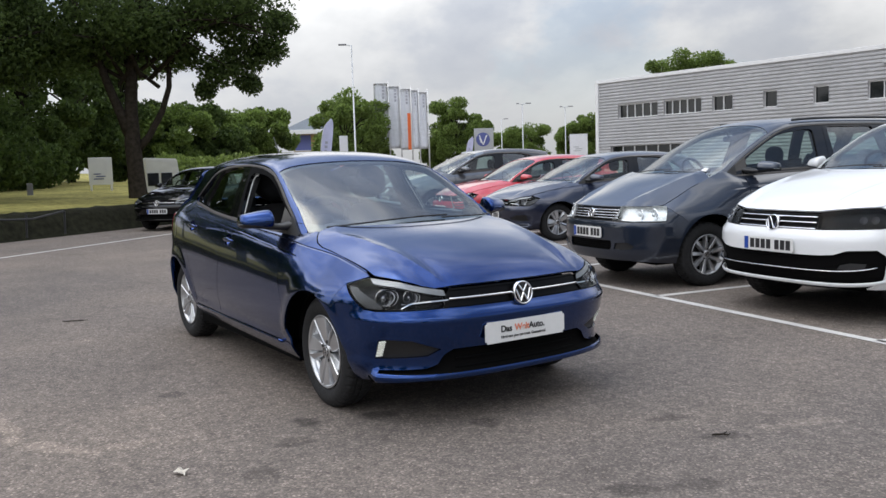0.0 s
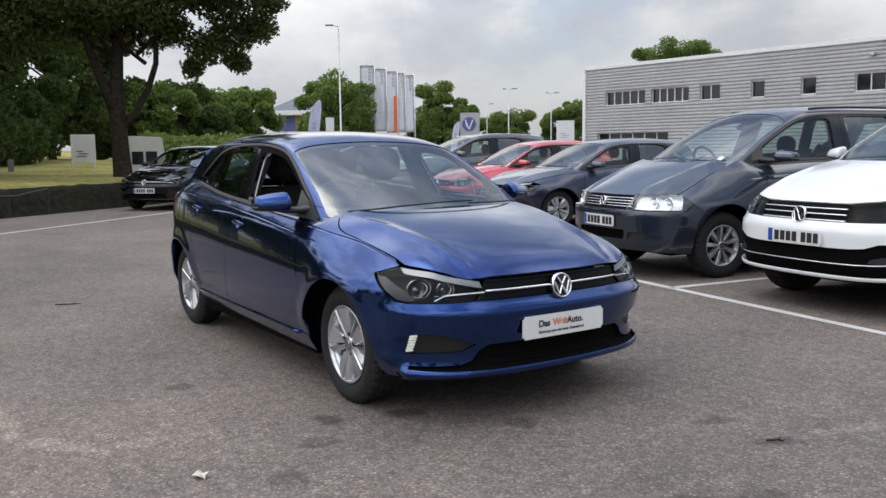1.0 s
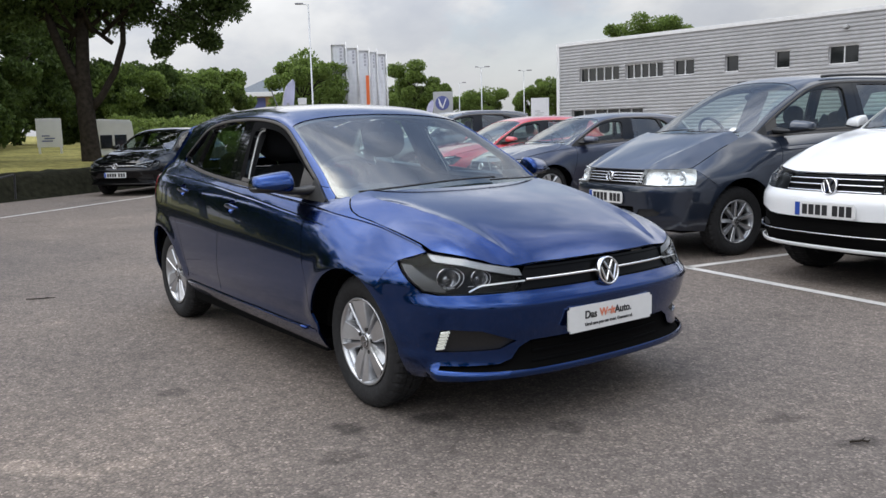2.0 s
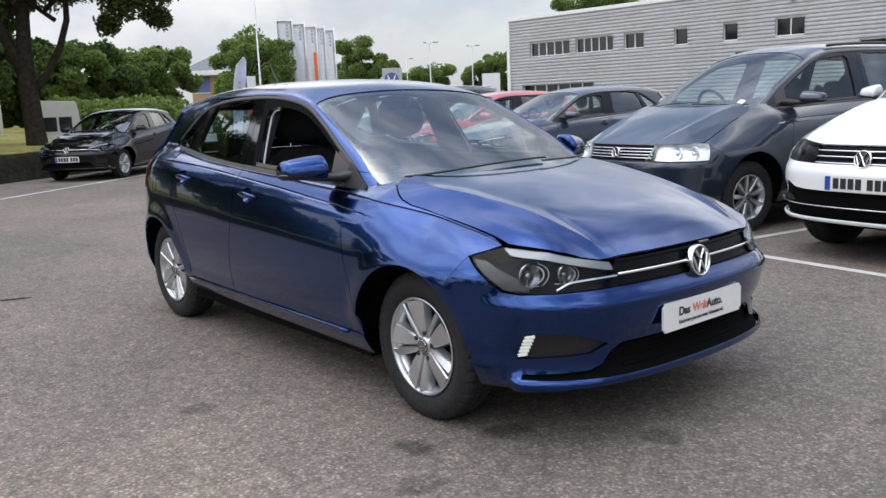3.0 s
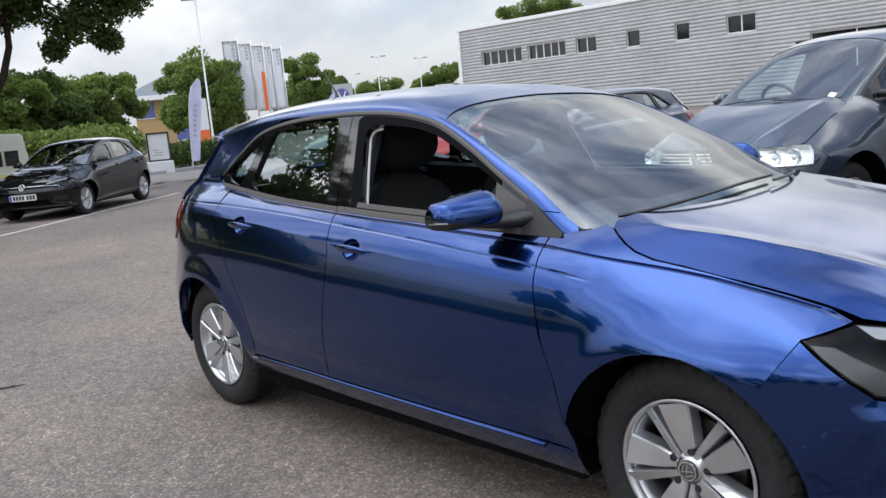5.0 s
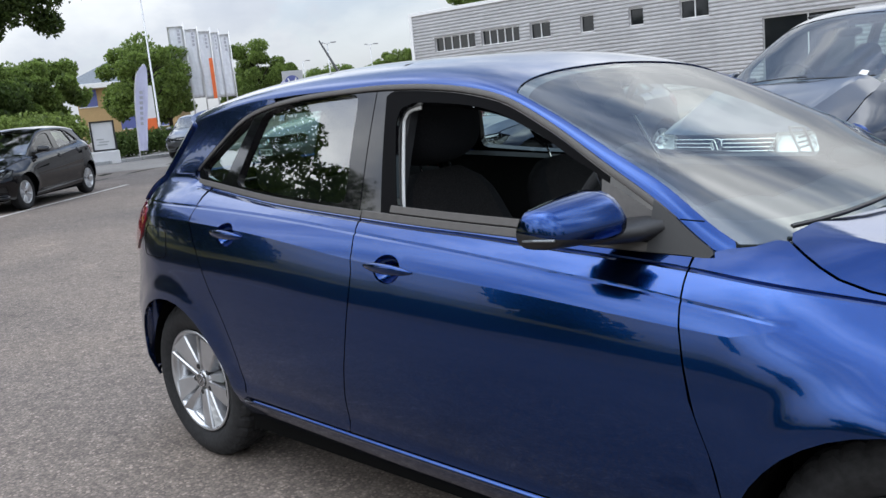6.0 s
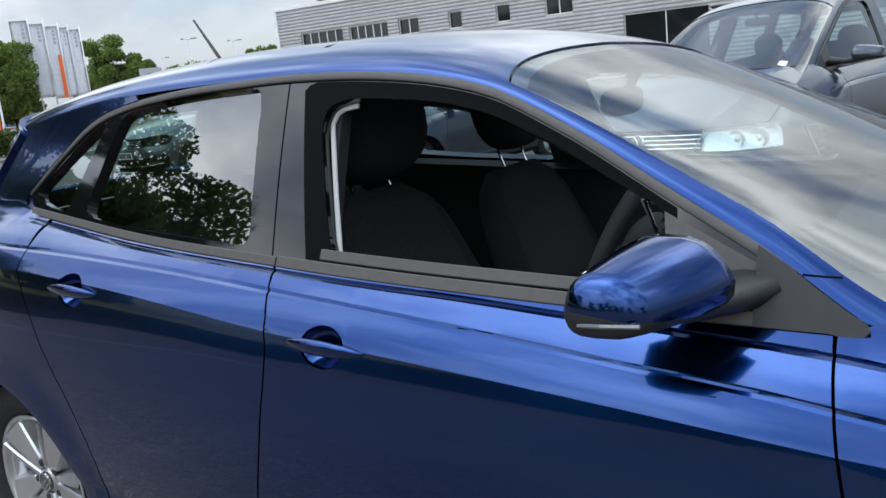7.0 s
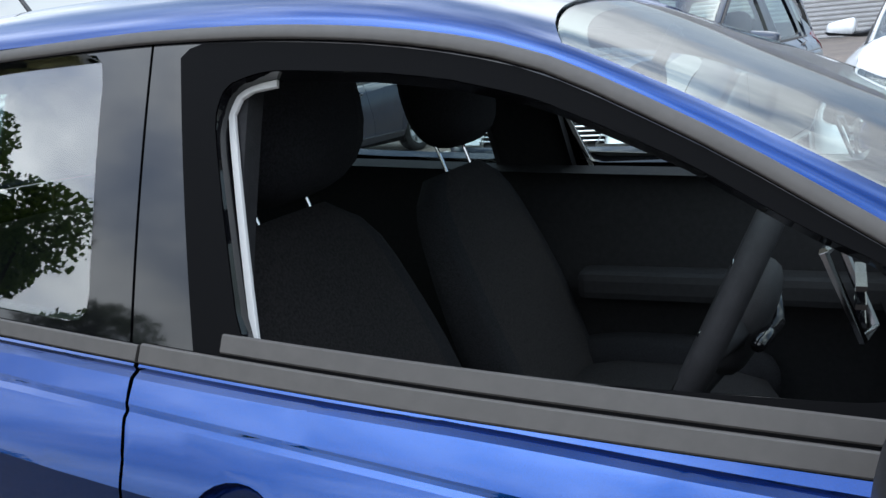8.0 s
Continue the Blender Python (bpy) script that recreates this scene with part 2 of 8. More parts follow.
M = {
    "asphalt": asphalt("asphalt", (0.192, 0.162, 0.140)),
    "road": material("road_asphalt", (0.20, 0.19, 0.18), 0.9, spread=0.2, scale=50, bump=0.3, big=(0.4, 0.85, 1.1), spec=0.3),
    "line": material("line_paint", (0.62, 0.60, 0.57), 0.75, spread=0.12, scale=60, bump=0.3, big=(3.0, 0.75, 1.05)),
    "grass": material("dry_grass", (0.29, 0.26, 0.085), 0.95, spread=0.4, scale=6, big=(0.5, 0.65, 1.2), spec=0.1),
    # dark earth of the bank, made near-black by tree shade put into the colour
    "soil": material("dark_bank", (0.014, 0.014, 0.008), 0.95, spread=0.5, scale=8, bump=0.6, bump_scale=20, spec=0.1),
    "bark": material("bark", (0.034, 0.028, 0.022), 0.95, spread=0.4, scale=9, bump=0.8, bump_scale=25, spec=0.1),
    "leaf_dark": foliage("leaf_dark", (0.066, 0.104, 0.03)),
    "leaf_mid": foliage("leaf_mid", (0.13, 0.19, 0.052)),
    "leaf_light": foliage("leaf_light", (0.17, 0.23, 0.07)),
    "cladding": material("grey_cladding", (0.43, 0.43, 0.44), 0.5, spread=0.06, scale=2, big=(0.3, 0.9, 1.05)),
    "white_metal": material("white_metal", (0.75, 0.75, 0.75), 0.45, spread=0.05, scale=3),
    "galv": material("galvanised", (0.5, 0.51, 0.52), 0.4, metal=0.6, spread=0.1, scale=12),
    "white_sign": material("white_sign", (0.78, 0.78, 0.8), 0.5, spread=0.03, scale=4),
    "cloth_white": material("flag_cloth", (0.82, 0.83, 0.86), 0.8, spread=0.06, scale=3),
    "cloth_lilac": material("flag_cloth_lilac", (0.72, 0.72, 0.86), 0.8, spread=0.06, scale=3),
    "print_blue": material("print_blue", (0.10, 0.12, 0.32), 0.6),
    "print_pale": material("print_pale", (0.45, 0.45, 0.50), 0.6),
    "print_grey": material("print_grey", (0.22, 0.22, 0.24), 0.6),
    "orange": material("orange_print", (0.80, 0.16, 0.04), 0.6, spread=0.05, scale=3),
    "beige_brick": material("buff_brick", (0.42, 0.29, 0.14), 0.85, spread=0.2, scale=14, big=(0.4, 0.9, 1.1)),
    "slate": material("slate", (0.12, 0.14, 0.16), 0.6, spread=0.25, scale=6),
    "dark_glass": material("dark_glass", (0.012, 0.014, 0.016), 0.06, spec=0.6),
    "black_frame": material("black_frame", (0.02, 0.02, 0.021), 0.4),
}

# ---- helpers for building ----
def link(name, bm, mat, parent=None, label="", smooth=False):
    me = bpy.data.meshes.new(name)
    bm.normal_update()
    bm.to_mesh(me)
    bm.free()
    for p in me.polygons:
        p.use_smooth = smooth
    for x in (mat if isinstance(mat, (list, tuple)) else [mat]):
        me.materials.append(x)
    ob = new(name, me)
    if parent:
        ob.parent = parent
    if label:
        ob["label"] = label
    return ob


def part(name, bm, mat, parent, label="", smooth=False):
    return link(name, bm, mat, parent, label, smooth)


def thing(name, m, label, category, group="", kind=""):
    ob = new(name)
    ob.empty_display_size = 0.2
    ob.matrix_world = m
    return tagged(ob, label, category, group, kind)


def box(bm, x0, x1, y0, y1, z0, z1, bevel=0.0, m=None):
    r = bmesh.ops.create_cube(bm, size=1.0)
    vs = r["verts"]
    for v in vs:
        v.co = Vector(((x0 + x1) / 2 + v.co.x * (x1 - x0), (y0 + y1) / 2 + v.co.y * (y1 - y0), (z0 + z1) / 2 + v.co.z * (z1 - z0)))
    if bevel:
        es = list({e for v in vs for e in v.link_edges})
        vs = list({v for f in bmesh.ops.bevel(bm, geom=es, offset=bevel, segments=2, affect="EDGES", profile=0.6)["faces"] for v in f.verts} | {v for v in vs if v.is_valid})
    if m is not None:
        for v in vs:
            v.co = m @ v.co
    return vs


def tube(bm, path, radius, sides=8, cap=True):
    """A tube along points; radius is one number or one for each point."""
    path = [Vector(p) for p in path]
    rad = radius if isinstance(radius, (list, tuple)) else [radius] * len(path)
    rings, side = [], None
    for k, p in enumerate(path):
        d = (path[min(k + 1, len(path) - 1)] - path[max(k - 1, 0)]).normalized()
        if side is None:
            side = d.orthogonal().normalized()
        side = (side - d * side.dot(d)).normalized()
        other = d.cross(side)
        rings.append([bm.verts.new(p + (side * math.cos(a) + other * math.sin(a)) * rad[k]) for a in (2 * math.pi * i / sides for i in range(sides))])
    for a, b in zip(rings, rings[1:]):
        for i in range(sides):
            bm.faces.new((a[i], a[(i + 1) % sides], b[(i + 1) % sides], b[i]))
    if cap:
        bm.faces.new(rings[0][::-1])
        bm.faces.new(rings[-1])
    return rings


def prism(bm, pts, z0, z1):
    """An upright slab over the outline pts (x, y)."""
    lo, hi = [bm.verts.new((x, y, z0)) for x, y in pts], [bm.verts.new((x, y, z1)) for x, y in pts]
    bm.faces.new(lo[::-1])
    bm.faces.new(hi)
    for i in range(len(pts)):
        j = (i + 1) % len(pts)
        bm.faces.new((lo[i], lo[j], hi[j], hi[i]))


def at_bearing(az, dist, z=0.0):
    return Vector((5.54 + dist * math.cos(radians(az)), -2.73 + dist * math.sin(radians(az)), z))


# ---- ground ----
bm = bmesh.new()
xs = [-2500, -700, -200, -80, -30, 0, 30, 80, 200, 700, 2500]
gv = [[bm.verts.new((x, y, 0)) for y in xs] for x in xs]
for i in range(len(xs) - 1):
    for j in range(len(xs) - 1):
        bm.faces.new((gv[i][j], gv[i + 1][j], gv[i + 1][j + 1], gv[i][j + 1]))
tagged(link("ground", bm, M["asphalt"]), "worn grey-brown asphalt yard", "ground", kind="structure")
# raised lawn behind a low dark bank, coloured as under tree shade, that runs from the south-east to the north-west
BANK, ALONG = Vector((-13.76, -0.95, 0)), Vector((-0.556, 0.831, 0))
AWAY = Vector((-0.831, -0.556, 0))
rnd_b = random.Random(2)


def lawn_height(away, along):
    end = 1 - float(ease(5.4, 7.8, along - 1.05 * away))
    return (0.54 * float(ease(0.0, 0.55, away)) + 0.02 * max(0.0, away - 2)) * end - 0.01


def ease(a, b, x):
    t = np.clip((np.asarray(x, float) - a) / (b - a), 0, 1)
    return t * t * (3 - 2 * t)


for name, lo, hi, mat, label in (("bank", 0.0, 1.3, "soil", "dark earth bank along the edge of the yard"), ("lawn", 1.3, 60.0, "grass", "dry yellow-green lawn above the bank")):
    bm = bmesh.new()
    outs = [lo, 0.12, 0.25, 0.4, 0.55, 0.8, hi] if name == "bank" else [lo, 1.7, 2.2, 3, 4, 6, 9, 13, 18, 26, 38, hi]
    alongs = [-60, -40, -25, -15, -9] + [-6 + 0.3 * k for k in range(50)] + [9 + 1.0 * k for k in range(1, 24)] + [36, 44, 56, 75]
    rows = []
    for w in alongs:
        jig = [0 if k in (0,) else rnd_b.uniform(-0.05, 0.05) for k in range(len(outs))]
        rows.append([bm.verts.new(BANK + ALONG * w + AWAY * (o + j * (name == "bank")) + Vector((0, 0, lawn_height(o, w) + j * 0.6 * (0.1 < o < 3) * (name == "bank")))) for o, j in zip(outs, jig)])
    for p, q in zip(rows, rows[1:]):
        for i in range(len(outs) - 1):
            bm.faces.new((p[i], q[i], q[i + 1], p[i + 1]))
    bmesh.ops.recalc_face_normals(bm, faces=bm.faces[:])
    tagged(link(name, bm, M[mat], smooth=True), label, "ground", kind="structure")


def painted_line(name, a, b, width, label):
    a, b = Vector((*a, 0)), Vector((*b, 0))
    d = (b - a).normalized()
    s = Vector((-d.y, d.x, 0)) * width / 2
    bm = bmesh.new()
    n = max(2, int((b - a).length / 0.25))
    rnd = random.Random(name)
    rows = []
    for k in range(n + 1):
        p = a + (b - a) * k / n
        w = 1 + rnd.uniform(-0.06, 0.06)
        rows.append((bm.verts.new(p + s * w + Vector((0, 0, 0.004))), bm.verts.new(p - s * w + Vector((0, 0, 0.004)))))
    for (p, q), (r, t) in zip(rows, rows[1:]):
        bm.faces.new((p, q, t, r))
    ob = link(name, bm, M["line"])
    return tagged(ob, label, "road marking", kind="structure")


ROW = Vector((math.cos(radians(-9.0)), math.sin(radians(-9.0)), 0))     # along the fronts of the parked row
INTO = Vector((-ROW.y, ROW.x, 0))                                       # into the bays
J = Vector((-0.12, 3.30, 0))                                            # where a bay line meets the front line
painted_line("bay_front_line", (J - ROW * 9.0)[:2], (J + ROW * 6.5)[:2], 0.09, "worn white front line of the parking bays")
for k in range(-4, 3):
    p = J + ROW * 2.45 * k
    painted_line("bay_line", p[:2], (p + INTO * 4.8)[:2], 0.085, "worn white line between two parking bays")
painted_line("edge_line", (-5.9, -6.6), (-16.4, 6.4), 0.09, "faded white line along the edge of the yard")

# ---- far building ----
WALL0 = at_bearing(136.77, 78.0)
WM = Matrix.Translation(WALL0) @ Matrix.Rotation(radians(4.5), 4, "Z")

building = thing("showroom_building", WM, "long flat-roofed building clad in grey ribbed metal sheets", "building")
B_LEN, B_TOP = 62.0, 8.05
openings = [(2.4, 6.62, 4.75, 5.95, 5), (7.25, 10.9, 4.75, 5.95, 5), (11.9, 13.7, 4.75, 5.95, 2), (16.3, 17.4, 4.72, 5.95, 1), (20.2, 21.3, 4.72, 5.95, 1), (24.0, 26.0, 4.72, 5.95, 2), (1.5, 9.0, 1.3, 2.45, 6), (29.5, 35.0, 0.0, 4.15, 2)]


def cladding_profile(z):
    """Ribs of the sheet: a shallow trapeze wave, in metres proud of the wall."""
    f = (z / 0.26) % 1.0
    return 0.08 * min(1.0, max(0.0, min(f, 1 - f) * 5 - 0.6))


bm = bmesh.new()
cuts = sorted({0.0, B_LEN} | {v for o in openings for v in o[:2]})
zs = sorted({0.0, B_TOP} | {v for o in openings for v in o[2:4]} | {0.26 * k + s for k in range(31) for s in (0.031, 0.083, 0.177, 0.229) if 0.26 * k + s < B_TOP})
for a, b in zip(cuts, cuts[1:]):
    for c, d in zip(zs, zs[1:]):
        if any(o[0] <= (a + b) / 2 <= o[1] and o[2] <= (c + d) / 2 <= o[3] for o in openings):
            continue
        p, q = -cladding_profile(c), -cladding_profile(d)
        bm.faces.new([bm.verts.new(v) for v in ((a, p, c), (b, p, c), (b, q, d), (a, q, d))])
bmesh.ops.remove_doubles(bm, verts=bm.verts[:], dist=1e-4)
part("front_wall", bm, M["cladding"], building)
bm = bmesh.new()
box(bm, -0.05, B_LEN, 0.4, 30, 0, B_TOP - 0.1)
part("body", bm, M["cladding"], building)
bm = bmesh.new()
box(bm, -0.18, B_LEN + 0.1, -0.14, 0.5, B_TOP - 0.12, B_TOP + 0.16, 0.02)
part("parapet_trim", bm, M["white_metal"], building, "pale metal coping")
bm = bmesh.new()
box(bm, -0.22, 0.12, -0.12, 0.3, 0, B_TOP - 0.1, 0.02)
part("corner_trim", bm, M["white_metal"], building)
for a, b, c, d, n in openings:
    bm = bmesh.new()
    box(bm, a, b, 0.2, 0.24, c, d)
    win = part("window", bm, M["dark_glass"], building, "dark window band")
    bm = bmesh.new()
    for quad in (((a, 0.0, c), (b, 0.0, c), (b, 0.35, c), (a, 0.35, c)), ((a, 0.0, d), (b, 0.0, d), (b, 0.35, d), (a, 0.35, d)), ((a, -0.08, c), (a, 0.35, c), (a, 0.35, d), (a, -0.08, d)), ((b, -0.08, c), (b, 0.35, c), (b, 0.35, d), (b, -0.08, d))):
        bm.faces.new([bm.verts.new(v) for v in quad])
    bmesh.ops.remove_doubles(bm, verts=bm.verts[:], dist=1e-4)
    part("reveal", bm, M["cladding"], win)
    bm = bmesh.new()
    for k in range(n + 1):
        x = a + (b - a) * k / n
        box(bm, x - 0.03, x + 0.03, 0.1, 0.22, c, d)
    box(bm, a, b, 0.08, 0.22, d - 0.07, d)
    box(bm, a, b, 0.02, 0.22, c, c + 0.07)
    part("window_frame", bm, M["white_metal"], win)
bm = bmesh.new()
box(bm, 25.0, 25.3, -0.3, 0.0, 7.0, 7.2, 0.03)
part("floodlight", bm, M["galv"], building)


# ---- trees ----
def leaf_cloud(bm, centre, radii, n, size, rnd, shell=0.55):
    """n small leaf blades scattered through a lumpy ellipsoid, denser to its skin, each a folded pair of triangles."""
    lumps = [(Vector([rnd.gauss(0, 1) for _ in range(3)]).normalized(), rnd.uniform(0.45, 1.0)) for _ in range(14)]
    for _ in range(n):
        d = Vector([rnd.gauss(0, 1) for _ in range(3)]).normalized()
        lump = 0.72 + 0.34 * max(max(0.0, d.dot(v)) ** 5 * w for v, w in lumps)
        r = lump * (shell + (1 - shell) * rnd.random()) if rnd.random() < 0.75 else lump * rnd.random() ** 0.6
        p = Vector((centre[0] + d.x * r * radii[0], centre[1] + d.y * r * radii[1], centre[2] + d.z * r * radii[2]))
        a = Vector([rnd.gauss(0, 1) for _ in range(3)]).normalized()
        b = a.orthogonal().normalized()
        s = size * rnd.uniform(0.6, 1.4)
        c = a.cross(b) * s * 0.28
        v = [bm.verts.new(p + q) for q in (-a * s * 0.5, b * s * 0.34 + c, a * s * 0.5, -b * s * 0.34 + c)]
        bm.faces.new((v[0], v[1], v[2]))
        bm.faces.new((v[0], v[2], v[3]))


def tree(place, height, spread, trunk, seed, leaf="leaf_mid", n=5000, size=0.35, label="", low=0.3, blobs=9, name="tree", stuff=False):
    rnd = random.Random(seed)
    t = thing(name, Matrix.Translation(place), label, "tree")
    bm = bmesh.new()
    top = height * 0.72
    pts = [Vector((0, 0, -0.3))] + [Vector((rnd.uniform(-1, 1) * trunk * 0.5 * k, rnd.uniform(-1, 1) * trunk * 0.5 * k, top * k / 5)) for k in range(1, 6)]
    tube(bm, pts, [trunk * 0.62] + [trunk * 0.5 * (1 - 0.16 * k) for k in range(1, 6)], 9)
    crowns = []
    for k in range(blobs):
        a, h = 2 * math.pi * (k + rnd.random() * 0.6) / blobs, rnd.uniform(low, 0.85)
        reach = spread * (0.25 + 0.4 * math.sin(math.pi * min(1, (h - low * 0.6) / (1 - low * 0.6)) * 0.85 + 0.25)) * rnd.uniform(0.8, 1.15)
        c = Vector((math.cos(a) * reach, math.sin(a) * reach, height * h))
        crowns.append((c, spread * rnd.uniform(0.28, 0.42) * (1 if blobs < 20 else 0.78)))
        s = pts[min(5, 1 + int(h * 4))]
        tube(bm, [s, s.lerp(c, 0.5) + Vector((0, 0, 0.06 * height)), c], [trunk * 0.2, trunk * 0.12, trunk * 0.05], 6)
    crowns.append((Vector((0, 0, height * 0.8)), spread * 0.42))
    crowns.append((Vector((0, 0, height * (low + 0.25))), spread * 0.45))
    part("trunk", bm, M["bark"], t, smooth=True)
    bm = bmesh.new()
    for c, r in crowns:
        leaf_cloud(bm, c, (r, r, r * 0.8), n // len(crowns), size, rnd)
    part("crown", bm, M[leaf], t)
    return t


def big_tree():
    """The old broadleaf on the lawn: a forked trunk, a long side limb, a wide crown that starts low."""
    rnd = random.Random(11)
    foot = at_bearing(166.75, 28.0, 0.55)
    t = thing("tree", Matrix.Translation(foot) @ Matrix.Rotation(radians(166.75 - 90), 4, "Z"), "mature broadleaf tree with forked dark trunk and wide dense crown", "tree")
    bm = bmesh.new()          # x to the viewer's right, y away
    tube(bm, [(0.02, 0, -0.4), (0, 0, 0.1), (-0.03, 0, 0.9), (-0.06, 0, 1.7), (-0.05, 0, 2.6), (0.05, 0.1, 4.0), (0.15, 0.2, 5.6), (0.2, 0.2, 8)], [0.36, 0.29, 0.255, 0.25, 0.2, 0.17, 0.13, 0.05], 12)
    tube(bm, [(-0.05, 0, 1.75), (-0.35, 0, 2.6), (-0.6, 0, 3.3), (-1.0, -0.1, 4.6), (-1.6, -0.2, 6.4)], [0.2, 0.15, 0.13, 0.1, 0.05], 10)
    tube(bm, [(0.02, 0, 1.45), (0.42, 0, 1.9), (0.85, -0.05, 2.65), (1.1, -0.05, 3.4), (1.15, -0.05, 4.3), (1.6, -0.1, 5.4)], [0.14, 0.105, 0.095, 0.085, 0.07, 0.04], 9)
    for k in range(26):
        a = rnd.uniform(-0.3, math.pi + 0.3)
        s = Vector((rnd.uniform(-0.8, 1.1), 0, rnd.uniform(3.4, 5.5)))
        e = Vector((math.cos(a) * rnd.uniform(2.5, 4.6), rnd.uniform(-2.5, 2.5), rnd.uniform(3.6, 8.0)))
        tube(bm, [s, s.lerp(e, 0.5) + Vector((0, 0, 0.5)), e], [0.07, 0.04, 0.012], 6)
    part("trunk", bm, M["bark"], t, "dark furrowed forked trunk", smooth=True)
    bm = bmesh.new()
    for k in range(46):
        x, y, z = rnd.uniform(-6.8, 4.3), rnd.uniform(-3.2, 3.2), rnd.uniform(4.6, 10.5)
        if x < -3:
            z = rnd.uniform(4.2, 9.5)
        r = rnd.uniform(0.9, 1.6)
        leaf_cloud(bm, (x, y, z), (r, r, r * 0.75), 1150, 0.135, rnd, 0.4)
    for x, y, z, r in ((-0.3, -0.8, 4.9, 1.1), (1.0, -0.8, 5.0, 1.1), (-1.4, -0.6, 5.0, 1.2), (0.3, 0.8, 5.6, 1.3), (2.2, -0.6, 5.6, 1.2), (-2.6, -0.5, 5.0, 1.2), (-3.8, -0.4, 5.2, 1.3), (2.6, 0, 3.9, 0.9), (3.4, 0.2, 4.3, 1.0), (4.2, 0, 4.6, 0.8), (1.6, 0, 4.4, 0.8), (3.2, -0.4, 5.2, 1.2), (4.6, 0, 5.4, 0.7), (0.6, 0.2, 4.7, 0.9), (-0.6, 0, 4.5, 0.8), (-1.8, 0, 4.2, 0.9), (-2.9, 0, 3.9, 0.9), (-4.2, 0, 3.9, 1.1), (2.2, 0.2, 3.3, 0.45), (3.6, 0.3, 3.5, 0.5)):
        leaf_cloud(bm, (x, y, z), (r, r, r * 0.8), int(1400 * r), 0.13, rnd, 0.35)
    part("crown", bm, M["leaf_dark"], t)


big_tree()
rnd_t = random.Random(5)
for az, dist, h, sp, leaf, lab in (
    (153.25, 80, 9.2, 7.2, "leaf_mid", "round green tree behind the flagpoles"), (151.9, 92, 8.6, 5.4, "leaf_mid", "round green tree behind the flagpoles"),
    (146.2, 112, 10.6, 7.6, "leaf_mid", "broad green tree beyond the yard"), (147.3, 116, 7.8, 5.2, "leaf_mid", "green tree beyond the yard"), (144.9, 115, 8.0, 5.2, "leaf_mid", "green tree beyond the yard"),
    (141.3, 150, 8.4, 7.5, "leaf_mid", "low green tree in the distance"), (142.6, 150, 7.4, 7.0, "leaf_mid", "low green tree in the distance"), (138.4, 130, 7.6, 5.5, "leaf_mid", "green tree beside the showroom"), (137.2, 130, 9.0, 5.5, "leaf_mid", "green tree beside the showroom"),
    (132.4, 118, 16.4, 7.0, "leaf_mid", "tall green tree behind the showroom roof"), (130.4, 118, 17.0, 7.5, "leaf_mid", "tall green tree behind the showroom roof"), (128.6, 120, 15.8, 6.0, "leaf_mid", "green tree behind the showroom roof"),
):
    tree(at_bearing(az, dist), h, sp * 0.62, 0.4, rnd_t.random(), leaf, 16000, 0.28, lab, low=0.16, blobs=30)
for az, dist, h, sp, leaf, lab in (
    (159.3, 66, 6.1, 2.9, "leaf_dark", "dark green tree at the lawn's far edge"), (159.2, 62, 5.6, 4.2, "leaf_mid", "green tree at the lawn's far edge"), (160.8, 60, 5.2, 4.2, "leaf_mid", "light green tree at the lawn's far edge"),
    (162.4, 58, 5.6, 4.4, "leaf_dark", "dark green tree at the lawn's far edge"), (164.2, 55, 5.4, 4.2, "leaf_mid", "green tree at the lawn's far edge"), (166.0, 56, 5.6, 4.4, "leaf_dark", "dark green tree at the lawn's far edge"),
    (168.0, 55, 8.8, 4.8, "leaf_dark", "dark green tree at the lawn's far edge"), (170.4, 52, 10.5, 5.2, "leaf_dark", "tall dark tree at the lawn's far edge"), (172.8, 46, 10.5, 5.0, "leaf_dark", "tall dark tree at the lawn's far edge"), (175.4, 42, 11.0, 5.2, "leaf_dark", "tall dark tree at the lawn's far edge"), (178.5, 38, 10.8, 5.2, "leaf_dark", "tall dark tree at the lawn's far edge"), (182.5, 36, 10.5, 5.2, "leaf_dark", "tall dark tree at the lawn's far edge"),
):
    tree(at_bearing(az, dist, 0.4), h, sp * 0.72, 0.3, rnd_t.random(), leaf, 15000, 0.24, lab, low=0.12, blobs=28)


def hedge(a, b, height, depth, n, leaf, label, size=0.22, seed=1):
    rnd = random.Random(seed)
    bm = bmesh.new()
    a, b = Vector(a), Vector(b)
    count = max(2, int((b - a).length / (depth * 0.55)))
    for k in range(count + 1):
        p = a.lerp(b, k / count)
        r = depth * rnd.uniform(0.45, 0.62)
        leaf_cloud(bm, (p.x, p.y, p.z + height * 0.48), (r, r, height * rnd.uniform(0.48, 0.6)), n // (count + 1), size, rnd, 0.5)
    return tagged(link("hedge", bm, M[leaf]), label, "hedge", kind="stuff")


hedge(at_bearing(165.0, 46, 0.4), at_bearing(158.5, 52, 0.2), 2.0, 2.4, 11000, "leaf_light", "pale green overgrown shrubs along the lawn", 0.22, 3)
hedge(at_bearing(178, 34, 0.5), at_bearing(172.0, 42, 0.6), 2.6, 2.4, 12000, "leaf_dark", "dark evergreen hedge along the lawn", 0.2, 4)
hedge(at_bearing(156.2, 40), at_bearing(151.5, 44), 1.15, 1.0, 6000, "leaf_dark", "clipped dark hedge along the road", 0.14, 5)
